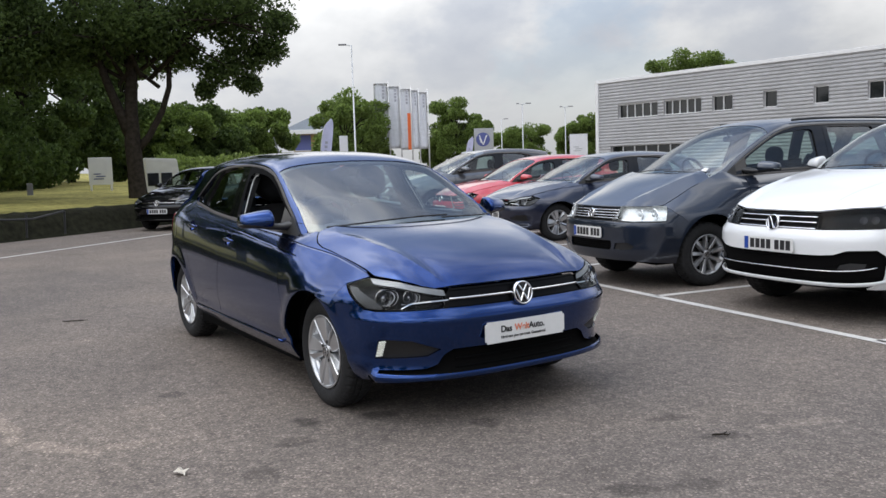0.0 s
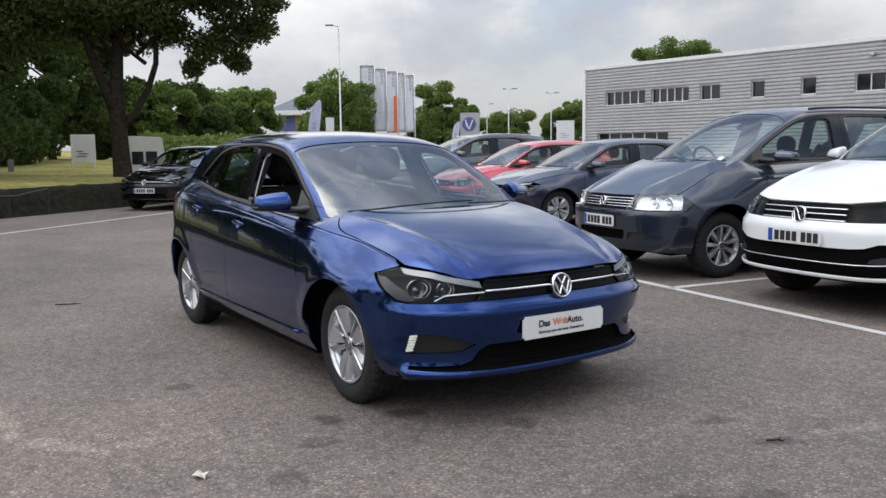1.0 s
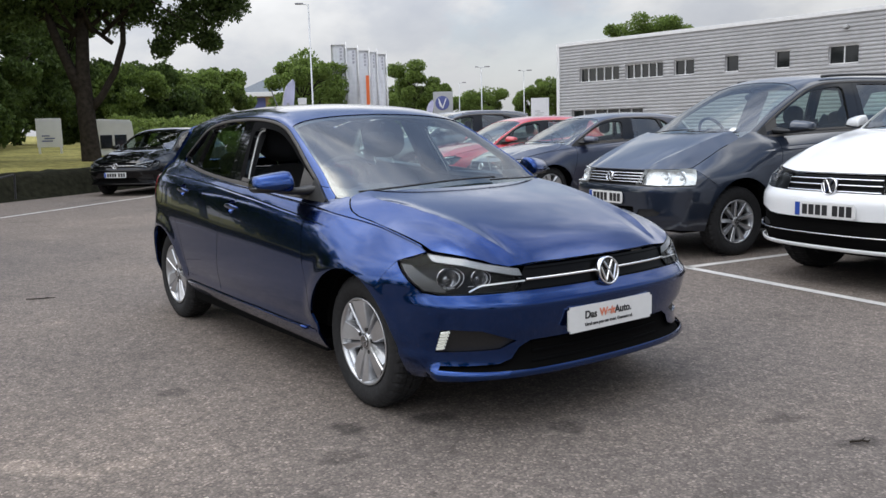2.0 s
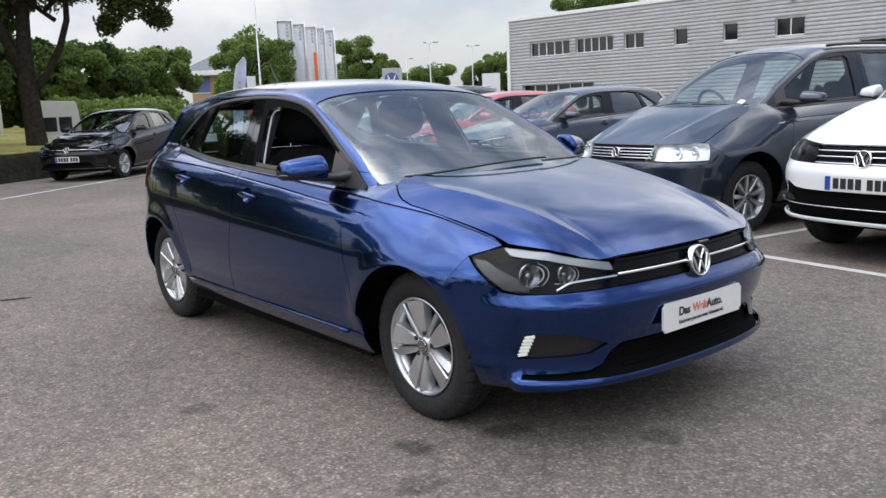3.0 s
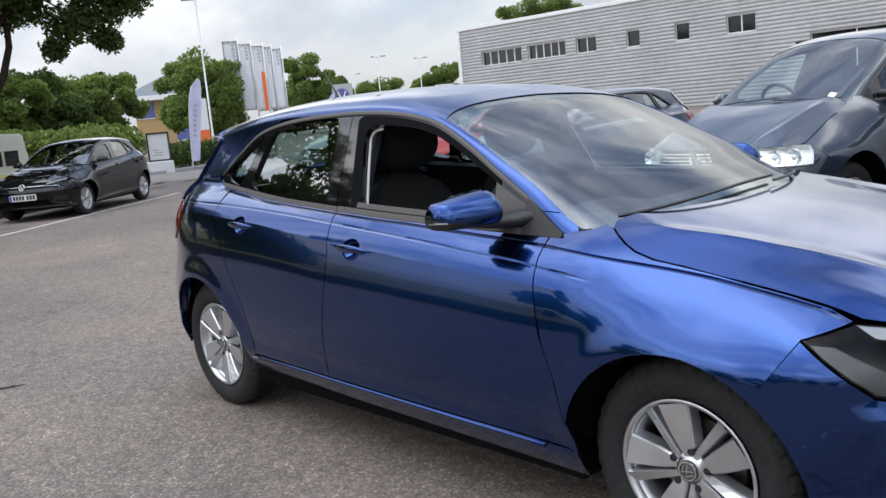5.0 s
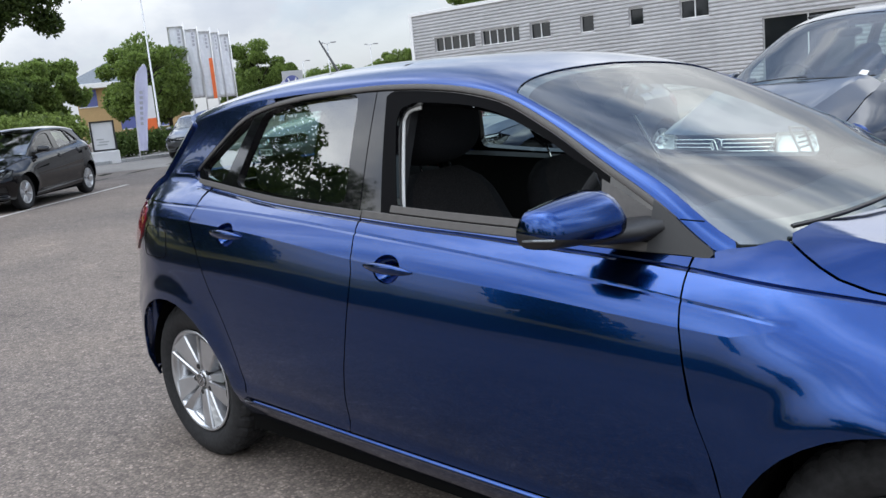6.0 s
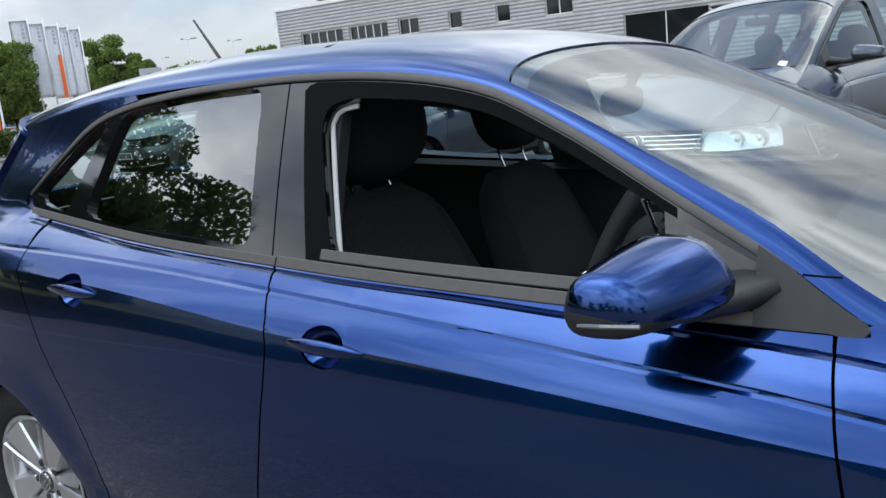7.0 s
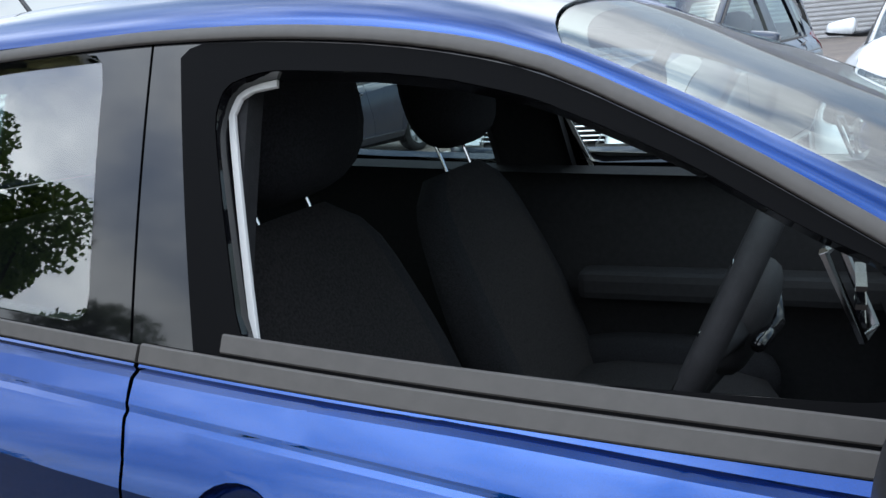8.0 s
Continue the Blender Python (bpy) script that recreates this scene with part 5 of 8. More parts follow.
CM = {
    "tyre": material("tyre_rubber", (0.018, 0.018, 0.019), 0.8, spread=0.3, scale=60, bump=0.2, bump_scale=90, spec=0.3),
    "alloy": material("alloy", (0.55, 0.56, 0.58), 0.28, metal=0.85, spread=0.06, scale=20, coat=0.4),
    "chrome": material("chrome", (0.8, 0.8, 0.82), 0.07, metal=1.0),
    "black": material("black_plastic", (0.014, 0.014, 0.015), 0.45, spread=0.2, scale=120, bump=0.1, bump_scale=500),
    "gloss_black": material("gloss_black", (0.004, 0.004, 0.005), 0.05, coat=0.2),
    "rubber": material("rubber_seal", (0.0035, 0.0035, 0.004), 0.75, spec=0.06),
    "trim_black": material("trim_black", (0.014, 0.014, 0.014), 0.5, spread=0.1, scale=80),
    "belt_grey": material("belt_trim_grey", (0.07, 0.064, 0.059), 0.6, spread=0.08, scale=60),
    "trim_grey": material("trim_grey", (0.062, 0.057, 0.053), 0.55, spread=0.1, scale=90),
    "cabin": material("cabin_plastic", (0.022, 0.022, 0.024), 0.7, spread=0.15, scale=80, bump=0.1, bump_scale=400, spec=0.2),
    "seat": material("seat_cloth", (0.019, 0.019, 0.022), 0.95, spread=0.35, scale=250, bump=0.4, bump_scale=500, spec=0.2),
    "seat_mid": material("seat_cloth_centre", (0.027, 0.025, 0.026), 0.95, spread=0.4, scale=220, bump=0.5, bump_scale=400, spec=0.2),
    "lining": material("roof_lining", (0.32, 0.32, 0.31), 0.95, spread=0.05, scale=100),
    "pale_trim": material("pale_pillar_trim", (0.55, 0.55, 0.54), 0.6),
    "glass": pane("window_glass", (0.84, 0.92, 0.88), 0.09),
    "dark_pane": pane("tinted_glass", (0.72, 0.87, 0.82), 0.22),
    "screen": pane("windscreen_glass", (0.82, 0.91, 0.87), 0.2, 6.0),
    "lens": pane("lamp_lens", (0.92, 0.94, 0.95), 0.012, 5.5),
    "lamp_black": material("lamp_housing", (0.003, 0.003, 0.0035), 0.35, spec=0.12),
    "lamp_grey": material("lamp_inlay", (0.035, 0.035, 0.036), 0.4),
    "lamp_brow": material("lamp_brow", (0.24, 0.245, 0.25), 0.3, metal=0.5),
    "dark_chrome": material("dark_chrome", (0.26, 0.26, 0.27), 0.16, metal=1.0),
    "milky": material("fluted_reflector", (0.80, 0.81, 0.80), 0.32, metal=0.75, spread=0.1, scale=40, bump=0.6, bump_scale=45),
    "lamp_fin": material("lamp_fin", (0.22, 0.22, 0.23), 0.25, metal=0.9),
    "reflector": material("lamp_reflector", (0.75, 0.76, 0.78), 0.12, metal=1.0),
    "red_lens": material("red_lens", (0.20, 0.008, 0.014), 0.12, coat=0.6),
    "drl": material("daylight_led", (0.9, 0.92, 0.85), 0.3, emit=((0.95, 1.0, 0.85), 0.08)),
    "plate": material("plate_white", (0.74, 0.74, 0.73), 0.4, spread=0.02, scale=30),
    "ink": material("plate_ink", (0.02, 0.02, 0.022), 0.5),
    "ink_red": material("ink_red", (0.70, 0.22, 0.13), 0.5),
    "plate_blue": material("plate_blue", (0.02, 0.07, 0.35), 0.4),
    "mirror": material("mirror_glass", (0.85, 0.87, 0.88), 0.02, metal=1.0),
    "disc": material("brake_disc", (0.16, 0.15, 0.14), 0.4, metal=0.9, spread=0.2, scale=30),
    "white_strip": material("white_strip", (0.7, 0.71, 0.72), 0.3, coat=0.5),
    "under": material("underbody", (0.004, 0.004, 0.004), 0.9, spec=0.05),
}


def paint(name, color, metal=0.35, rough=0.32, coat=1.0, ior=1.56):
    m = material(name, color, rough, metal=metal, coat=coat, coat_rough=0.008, spread=0.12, scale=900, big=(1.2, 0.97, 1.02), spec=0.5 if metal or max(color) > 0.2 else 0.1)
    m.node_tree.nodes["Principled BSDF"].inputs["Coat IOR"].default_value = ior
    return m


def wheel(car_thing, m, radius, rim, width, spokes=5, style="twin"):
    """Tyre, rim, spokes, hub cap and bolts; the outer face looks towards -y."""
    hold = new("wheel")
    hold.parent, hold.matrix_local = car_thing, m
    hold.empty_display_size = 0.1
    w = width / 2
    bm = bmesh.new()
    prof = [(rim - 0.004, -w + 0.028, 0), (rim + 0.006, -w + 0.012, 0), (rim + 0.03, -w + 0.002, 0), (rim + (radius - rim) * 0.55, -w - 0.006, 0), (radius - 0.024, -w + 0.006, 0), (radius - 0.008, -w + 0.016, 1), (radius + 0.002, -w + 0.03, 1), (radius + 0.004, -w + 0.052, 1), (radius - 0.004, -w + 0.055, 0), (radius - 0.004, -w + 0.061, 0), (radius + 0.004, -w + 0.064, 1), (radius + 0.004, -0.006, 1), (radius - 0.004, -0.004, 0), (radius - 0.004, 0.004, 0), (radius + 0.004, 0.006, 1), (radius, w - 0.045, 1), (radius - 0.02, w - 0.008, 0), (rim + 0.03, w, 0), (rim - 0.004, w - 0.03, 0)]
    sides = 144
    rings = [[bm.verts.new(((r - (0.007 if deep and (i // 2 + k // 4) % 2 == 0 and i % 2 == 0 else 0)) * math.cos(2 * math.pi * i / sides), y, (r - (0.007 if deep and (i // 2 + k // 4) % 2 == 0 and i % 2 == 0 else 0)) * math.sin(2 * math.pi * i / sides))) for i in range(sides)] for k, (r, y, deep) in enumerate(prof)]
    for a, b in zip(rings, rings[1:]):
        for i in range(sides):
            bm.faces.new((a[i], a[(i + 1) % sides], b[(i + 1) % sides], b[i]))
    t = part("tyre", bm, CM["tyre"], hold, smooth=False)
    for q in t.data.polygons:
        q.use_smooth = q.index < sides * 4
    bm = bmesh.new()
    lathe(bm, [(rim - 0.012, w - 0.03), (rim - 0.03, 0.0), (rim - 0.028, -w + 0.055), (rim - 0.016, -w + 0.032), (rim - 0.002, -w + 0.016), (rim + 0.002, -w + 0.008), (rim - 0.004, -w + 0.006), (rim - 0.012, -w + 0.012), (rim - 0.016, -w + 0.03)], 72)
    part("rim", bm, CM["alloy"], hold, smooth=True)
    bm = bmesh.new()
    lathe(bm, [(0.001, 0.0), (0.13, 0.0), (0.132, 0.012), (0.001, 0.014)], 40)
    part("brake_disc", bm, CM["disc"], hold)
    bm = bmesh.new()
    lathe(bm, [(0.001, w - 0.02), (rim - 0.014, w - 0.02)], 40)
    part("wheel_back", bm, CM["under"], hold)
    face = -w + 0.016
    r0, r1 = 0.040, rim - 0.010
    if style == "twin":
        # a broad and a narrow blade a group with a slot between them: sideways distance (at hub, at rim) of both edges
        blades = (((-0.026, -0.098), (-0.003, -0.014)), ((0.004, 0.008), (0.022, 0.045)))
    else:
        blades = (((-0.013, -0.019), (0.013, 0.019)),)
    for k in range(spokes):
        bm = bmesh.new()
        base = 2 * math.pi * k / spokes + 0.31
        out, across = Vector((math.cos(base), 0, math.sin(base))), Vector((-math.sin(base), 0, math.cos(base)))
        for n_b, (ea, eb) in enumerate(blades):
            rows = []
            for q in (0.0, 0.2, 0.4, 0.6, 0.8, 1.0):
                r = r0 + (r1 - r0) * q
                y = face + 0.010 * (1 - q) ** 2 - 0.004 * q
                g = max(0.0, (q - 0.3) / 0.7) if style == "twin" else q
                a = ea[0] + (ea[1] - ea[0]) * (q ** 0.75 if n_b == 0 else g)
                b = eb[0] + (eb[1] - eb[0]) * (g if n_b == 0 else q)
                tilt = (0.007 if n_b == 0 else -0.009) * q

                def pt(w_, d):
                    return out * math.sqrt(max(1e-6, r * r - w_ * w_)) + across * w_ + Vector((0, y + d, 0))
                rows.append([bm.verts.new(v) for v in (pt(a - 0.005, 0.045), pt(a, 0.006 + tilt), pt(a + 0.0035, tilt), pt(b - 0.0035, -tilt), pt(b, 0.006 - tilt), pt(b + 0.005, 0.045))])
            for p, q in zip(rows, rows[1:]):
                for i in range(5):
                    bm.faces.new((p[i], p[i + 1], q[i + 1], q[i]))
        bmesh.ops.recalc_face_normals(bm, faces=bm.faces[:])
        part("spoke", bm, CM["alloy"], hold)
    bm = bmesh.new()
    lathe(bm, [(0.001, face + 0.006), (0.030, face + 0.007), (0.034, face + 0.011), (0.046, face + 0.016), (0.050, face + 0.022), (0.050, face + 0.05)], 40)
    part("hub", bm, CM["alloy"], hold, smooth=True)
    bm = bmesh.new()
    lathe(bm, [(0.001, face - 0.001), (0.026, face), (0.029, face + 0.003), (0.03, face + 0.012)], 32)
    cap = part("hub_cap", bm, CM["trim_grey"], hold, "dark hub cap with a silver mark", smooth=True)
    bm = bmesh.new()
    lathe(bm, [(0.0235, face + 0.001), (0.0235, face - 0.003), (0.027, face - 0.003), (0.0275, face + 0.002)], 32)
    for p, q in (((-0.012, 0.014), (0, -0.002)), ((0.012, 0.014), (0, -0.002)), ((-0.018, 0.006), (-0.009, -0.016)), ((0.018, 0.006), (0.009, -0.016)), ((-0.009, -0.016), (0, 0.0)), ((0.009, -0.016), (0, 0.0))):
        tube(bm, [(p[0], face - 0.0015, p[1]), (q[0], face - 0.0015, q[1])], 0.0017, 4)
    part("cap_mark", bm, CM["chrome"], cap, "silver mark")
    for k in range(5):
        bm = bmesh.new()
        a = 2 * math.pi * (k + 0.5) / 5 + 0.31
        lathe(bm, [(0.001, face + 0.006), (0.010, face + 0.006), (0.0125, face + 0.010), (0.0125, face + 0.03)], 6)
        bmesh.ops.translate(bm, verts=bm.verts[:], vec=(0.054 * math.cos(a), 0, 0.054 * math.sin(a)))
        part("wheel_bolt", bm, CM["black"], hold)
    return hold


def round_badge(parent, centre, radius, normal_tilt=0.0, name="badge"):
    """A chrome ring with crossing strokes on a dark disc, facing +x."""
    m = Matrix.Translation(centre) @ Matrix.Rotation(radians(normal_tilt), 4, "Y")
    bm = bmesh.new()
    lathe(bm, [(radius * 0.001, -0.004), (radius * 0.86, -0.004), (radius * 0.9, 0.002)], 40)
    bmesh.ops.transform(bm, matrix=m @ Matrix.Rotation(radians(90), 4, "Z"), verts=bm.verts[:])
    b = part(name, bm, CM["gloss_black"], parent, "round chrome badge on black")
    bm = bmesh.new()
    lathe(bm, [(radius * 0.84, 0.0), (radius * 0.85, -0.014), (radius * 0.93, -0.018), (radius, -0.012), (radius, 0.01)], 48)
    bmesh.ops.transform(bm, matrix=m @ Matrix.Rotation(radians(90), 4, "Z"), verts=bm.verts[:])
    part("badge_ring", bm, CM["chrome"], b, smooth=True)
    bm = bmesh.new()
    r = radius
    for pts in (((-0.42, 0.68), (0.0, 0.08), (0.42, 0.68)), ((-0.74, 0.32), (-0.36, -0.70), (0.0, 0.0), (0.36, -0.70), (0.74, 0.32))):
        for (a, c), (d, e) in zip(pts, pts[1:]):
            tube(bm, [m @ Vector((0.012, a * r, c * r)), m @ Vector((0.012, d * r, e * r))], r * 0.085, 6)
    part("badge_strokes", bm, CM["chrome"], b)
    return b


def strip(bm, pts, normals, half, thick):
    """A flat bar swept along points: half wide across (normal x direction), thick along the normals."""
    rings = []
    for k, (p, n) in enumerate(zip(pts, normals)):
        d = (pts[min(k + 1, len(pts) - 1)] - pts[max(k - 1, 0)]).normalized()
        n = (n - d * n.dot(d)).normalized()
        a = d.cross(n)
        rings.append([bm.verts.new(p + a * u * half + n * w * thick) for u, w in ((-1, 0), (-0.96, 0.75), (-0.8, 1), (0.8, 1), (0.96, 0.75), (1, 0))])
    for p, q in zip(rings, rings[1:]):
        for i in range(5):
            bm.faces.new((p[i], p[i + 1], q[i + 1], q[i]))
    bm.faces.new(rings[0]), bm.faces.new(rings[-1][::-1])
    bmesh.ops.recalc_face_normals(bm, faces=bm.faces[:])


def on_surface(f, uv, off=0.0, flip=False):
    """Points and normals of the surface f at the given coordinates."""
    uv = np.array(uv, float)
    e = 2e-3
    p = f(uv[:, 0], uv[:, 1])
    n = np.cross(f(uv[:, 0] + e, uv[:, 1]) - f(uv[:, 0] - e, uv[:, 1]), f(uv[:, 0], uv[:, 1] + e) - f(uv[:, 0], uv[:, 1] - e)) * (-1 if flip else 1)
    n /= np.linalg.norm(n, axis=1)[:, None]
    return [Vector(a + b * off) for a, b in zip(p, n)], [Vector(b) for b in n]


def blob(bm, centre, size, m=None, power=2.6, seg=18, rings=12):
    """A soft rounded block."""
    out = []
    for i in range(rings + 1):
        th = math.pi * i / rings - math.pi / 2
        row = []
        for j in range(seg):
            ph = 2 * math.pi * j / seg
            c = [math.cos(th) * math.cos(ph), math.cos(th) * math.sin(ph), math.sin(th)]
            k = sum(abs(v) ** power for v in c) ** (-1 / power)
            v = Vector([centre[a] + c[a] * k * size[a] for a in range(3)])
            row.append(bm.verts.new(m @ v if m else v))
        out.append(row)
    for a, b in zip(out, out[1:]):
        for j in range(seg):
            bm.faces.new((a[j], a[(j + 1) % seg], b[(j + 1) % seg], b[j]))
    bmesh.ops.remove_doubles(bm, verts=bm.verts[:], dist=1e-5)


def text_mesh(body, size, m, mat, parent, name="lettering", thick=0.0006):
    c = bpy.data.curves.new(name, "FONT")
    c.body, c.size, c.align_x, c.align_y, c.extrude, c.offset = body, size, "LEFT", "CENTER", thick, size * 0.032
    tmp = bpy.data.objects.new(name, c)
    me = bpy.data.meshes.new_from_object(tmp)
    bpy.data.objects.remove(tmp)
    me.transform(m)
    me.materials.append(mat)
    ob = new(name, me)
    ob.parent = parent
    return ob


def number_plate(parent, m, kind):
    """A plate 520 x 111 mm facing +x. Registration marks are plain bars; the dealer's show plate keeps its words."""
    bm = bmesh.new()
    box(bm, -0.006, 0.002, -0.26, 0.26, -0.0555, 0.0555)
    bmesh.ops.bevel(bm, geom=[e for e in bm.edges if abs(e.verts[0].co.x - e.verts[1].co.x) > 0.005], offset=0.012, segments=3, affect="EDGES")
    bmesh.ops.transform(bm, matrix=m, verts=bm.verts[:])
    p = part("number_plate", bm, CM["plate"], parent, "white dealer show plate" if kind == "show" else "white number plate")
    if kind == "show":
        face = m @ Matrix(((0, 0, 1, 0.0035), (1, 0, 0, 0), (0, 1, 0, 0), (0, 0, 0, 1)))
        for body, y, z, size, mat in (("Das", -0.165, 0.012, 0.046, "ink"), ("Welt", -0.075, 0.012, 0.046, "ink_red"), ("Auto.", 0.018, 0.012, 0.046, "ink")):
            text_mesh(body, size, face @ Matrix.Translation((y, z, 0)), CM[mat], p)
        text_mesh("Used cars you can trust. Guaranteed.", 0.0195, face @ Matrix.Translation((-0.165, -0.028, 0)), CM["ink"], p)
    else:
        for k in range(7):
            bm = bmesh.new()
            y = -0.19 + 0.058 * k + (0.03 if k > 3 else 0)
            box(bm, 0.002, 0.0045, y, y + 0.044, -0.038, 0.038, m=m)
            part("plate_bar", bm, CM["ink"], p)
        bm = bmesh.new()
        box(bm, 0.002, 0.004, -0.255, -0.212, -0.05, 0.05, m=m)
        part("plate_band", bm, CM["plate_blue"], p, "blue band")
    return p


def build_car(t, spec, body, cabin="full", chrome_rail=False, dark_roof=None):
    """All of one car under the Empty t: forward is +x, the ground z = 0."""
    c = Car(spec)
    st, g = spec["step"], 0.0022
    kx, ky, kz = spec["scale"]
    hb, hub, ar = spec["half_base"], spec["hub"], spec["arch"]

    def arc(cx, a0, a1, n=18, r=None):
        return [(cx + (r or ar) * math.cos(radians(a0 + (a1 - a0) * k / n)), hub + (r or ar) * math.sin(radians(a0 + (a1 - a0) * k / n))) for k in range(n + 1)]

    def lamp_pt(kind, v, z):
        return (c.s_at(kind, v), z)

    lamp = [lamp_pt(*q) for q in spec["lamp"]]
    spec = dict(spec, **{k: rounded(spec[k]) for k in ("front_open", "rear_open", "quarter_open")})
    nose = c.nose
    hs = spec.get('hood_shift', 0.0)
    sill = lambda x: 0.335 - 0.012 * (x + 0.9)
    belt = lambda x: float(c.belt(x))
    arch_z = 0.215
    aa = math.degrees(math.asin((arch_z - hub) / ar))
    # the arch meets the bumper seam here
    seam_ang = 50.0
    cx_ = np.linspace(-1.7, 1.035, 28)
    ridges = [[(x, float(c.low_crease(x))) for x in cx_]] + [[(x, float(max(c.up_crease(x), c.low_crease(x) + 0.012)) - k) for x in cx_] for k in (0.0, 0.003, 0.007, 0.011)]
    wing = [[(x, float(c.groove(x)) + k) for x in np.linspace(-1.22, 1.725, 56)] for k in (-0.0042, 0.0, 0.0042)] if c.groove is not None else []
    r0, r1 = spec["roof_end"]
    hatch_s, hatch_z = (c.s_of_x(r0 + r1), c.s_of_x(-1.62)), (float(c.rail(r0 + r1)), 1.003)
    for side in (-1, 1):
        f, fl = c.low(side), side > 0
        # front fender
        zs = (0.35, 0.5, 0.62, 0.72, 0.8, 0.88, belt(0.80) - 0.004)
        arcp = arc(hb, 180 - aa, seam_ang)
        poly = [(float(c.seam_a(z)) + g, z) for z in zs]
        poly += [(x, float(min(c.hood_seam(x), np.interp(x - hs, [0.86, 0.91, 0.97], [0.935, 0.938, 0.956]) + hs * 0.2 * (x < 0.93 + hs))) - 0.002) for x in [0.86 + hs for hs in (0, 0.06, 0.095, 0.12, 0.14, 0.17, 0.2, 0.24, 0.3)] + [1.25 + hs * 0.5, 1.4, 1.55, 1.66]]
        upper = lamp[1]
        poly += [(upper[0] - 0.012, upper[1] + 0.004), (lamp[0][0] - 0.006, lamp[0][1] + 0.001)]
        poly += arcp[::-1] + [(float(c.seam_a(0.25)) + g, arch_z), (float(c.seam_a(0.3)) + g, 0.3)]
        patch("front_fender", f, poly, st, body, t, flip=fl, ridges=ridges + wing)
        # doors
        zd = [0.36, 0.45, 0.55, 0.65, 0.72, 0.78, 0.84, 0.9]
        top = [(x, belt(x) - 0.003) for x in np.linspace(float(c.seam_a(0.92)) - 0.004, float(c.seam_b(0.975)) + g, 9)]
        poly = [(float(c.seam_b(z)) + g, z) for z in [0.94, *zd[::-1]]] + [(float(c.seam_b(0.34)) + g, sill(-0.28))] + [(float(c.seam_a(0.32)) - g, sill(0.95))] + [(float(c.seam_a(z)) - g, z) for z in zd] + top
        grips = spec["grips"]
        cup = lambda sx, sz: [(sx + 0.054 * math.cos(2 * math.pi * i / 24), sz + 0.039 * math.sin(2 * math.pi * i / 24)) for i in range(24)]
        d1 = patch("front_door", f, poly, st, body, t, flip=fl, ridges=ridges + wing, holes=[cup(*grips[0])], lip=0.008)
        top = [(x, belt(x) - 0.003) for x in np.linspace(float(c.seam_b(0.98)) - g, float(c.seam_c(1.05)) + g, 8)]
        poly = [(float(c.seam_c(z)) + g, z) for z in (1.0, 0.94, 0.88, 0.8, 0.73, 0.66, 0.6, 0.54, 0.48, 0.4)] + [(float(c.seam_c(0.35)) + g, sill(-0.85))] + [(float(c.seam_b(0.34)) - g, sill(-0.28))] + [(float(c.seam_b(z)) - g, z) for z in zd + [0.95]] + top
        d2 = patch("rear_door", f, poly, st, body, t, flip=fl, ridges=ridges + wing, holes=[cup(*grips[1])], lip=0.008)
        # sill
        lowx = [hb - ar * math.cos(radians(aa)) - 0.004, -hb + ar * math.cos(radians(aa)) + 0.004]
        poly = [(lowx[1], 0.19), (lowx[0], 0.19), (lowx[0], sill(0.9) - 0.005), (float(c.seam_a(0.3)) + g, sill(0.95) - 0.005), (-0.84, sill(-0.84) - 0.005), (lowx[1], 0.31)]
        patch("sill", f, poly, st, body, t, flip=fl)
        if wing:
            lx = np.linspace(lowx[1] + 0.06, lowx[0] - 0.10, 30)
            pts, nrm = on_surface(f, [(x, sill(x) - 0.012) for x in lx], -0.001, fl)
            bm = bmesh.new()
            strip(bm, pts, nrm, 0.0075, 0.011)
            part("sill_edge", bm, body, t, "raised painted edge below the doors", smooth=True)
        # rear quarter
        arcp = arc(-hb, aa, 180 - aa, 20)
        poly = [(float(c.seam_c(z)) - g, z) for z in (0.36, 0.48, 0.54, 0.6, 0.66, 0.73, 0.8, 0.88, 0.94, 1.0)]
        if "dlo" in spec:        # up round the end of the side windows, along the roof and down the edge of the tailgate
            low_edge = [(-1.13, belt(-1.13) - 0.002), (-1.19, belt(-1.19) - 0.003), (-1.25, 1.076), (-1.285, 1.095), (-1.296, 1.108)]
            poly += low_edge + [(x, float(c.dlo(x)) + 0.002) for x in (-1.275, -1.25, -1.22, -1.18, -1.14, -1.1, -1.07, -1.04, -1.0, -0.96, -0.9, -0.84)]
            poly += [(x, float(c.rail(x)) - 0.001) for x in (-0.86, -1.0, -1.15, -1.3, -1.37)] + [(hatch_s[0], hatch_z[0]), (hatch_s[1], hatch_z[1])]
        else:
            poly += [(x, belt(x) - 0.002) for x in (-1.13, -1.2, -1.28)] + [(-1.32, 1.09), (-1.345, 1.101), (-1.44, 1.076), (-1.54, 1.044), (-1.64, 1.010)]
        poly += [(-1.60, 1.0), (-1.505, 0.987), (-1.485, 0.95), (-1.54, 0.875), (-1.62, 0.815), (-1.70, 0.80), (-1.70, 0.60), (-1.672, 0.40), (-1.668, 0.32), (-1.655, 0.272)] + arc(-hb, aa, 185, 20)[::-1][:-1] + [(lowx[1], 0.3), (-0.845, sill(-0.85) - 0.004)]
        patch("rear_quarter", f, poly, st, body, t, flip=fl, ridges=ridges + wing)
        patch("tail_light", f, [(-1.60, 0.998), (-1.46, 0.985), (-1.435, 0.95), (-1.50, 0.877), (-1.60, 0.817), (-1.70, 0.802), (-2.05, 0.80), (-2.05, 1.0)], st, CM["red_lens"], t, "red tail light", off=0.006, flip=fl)
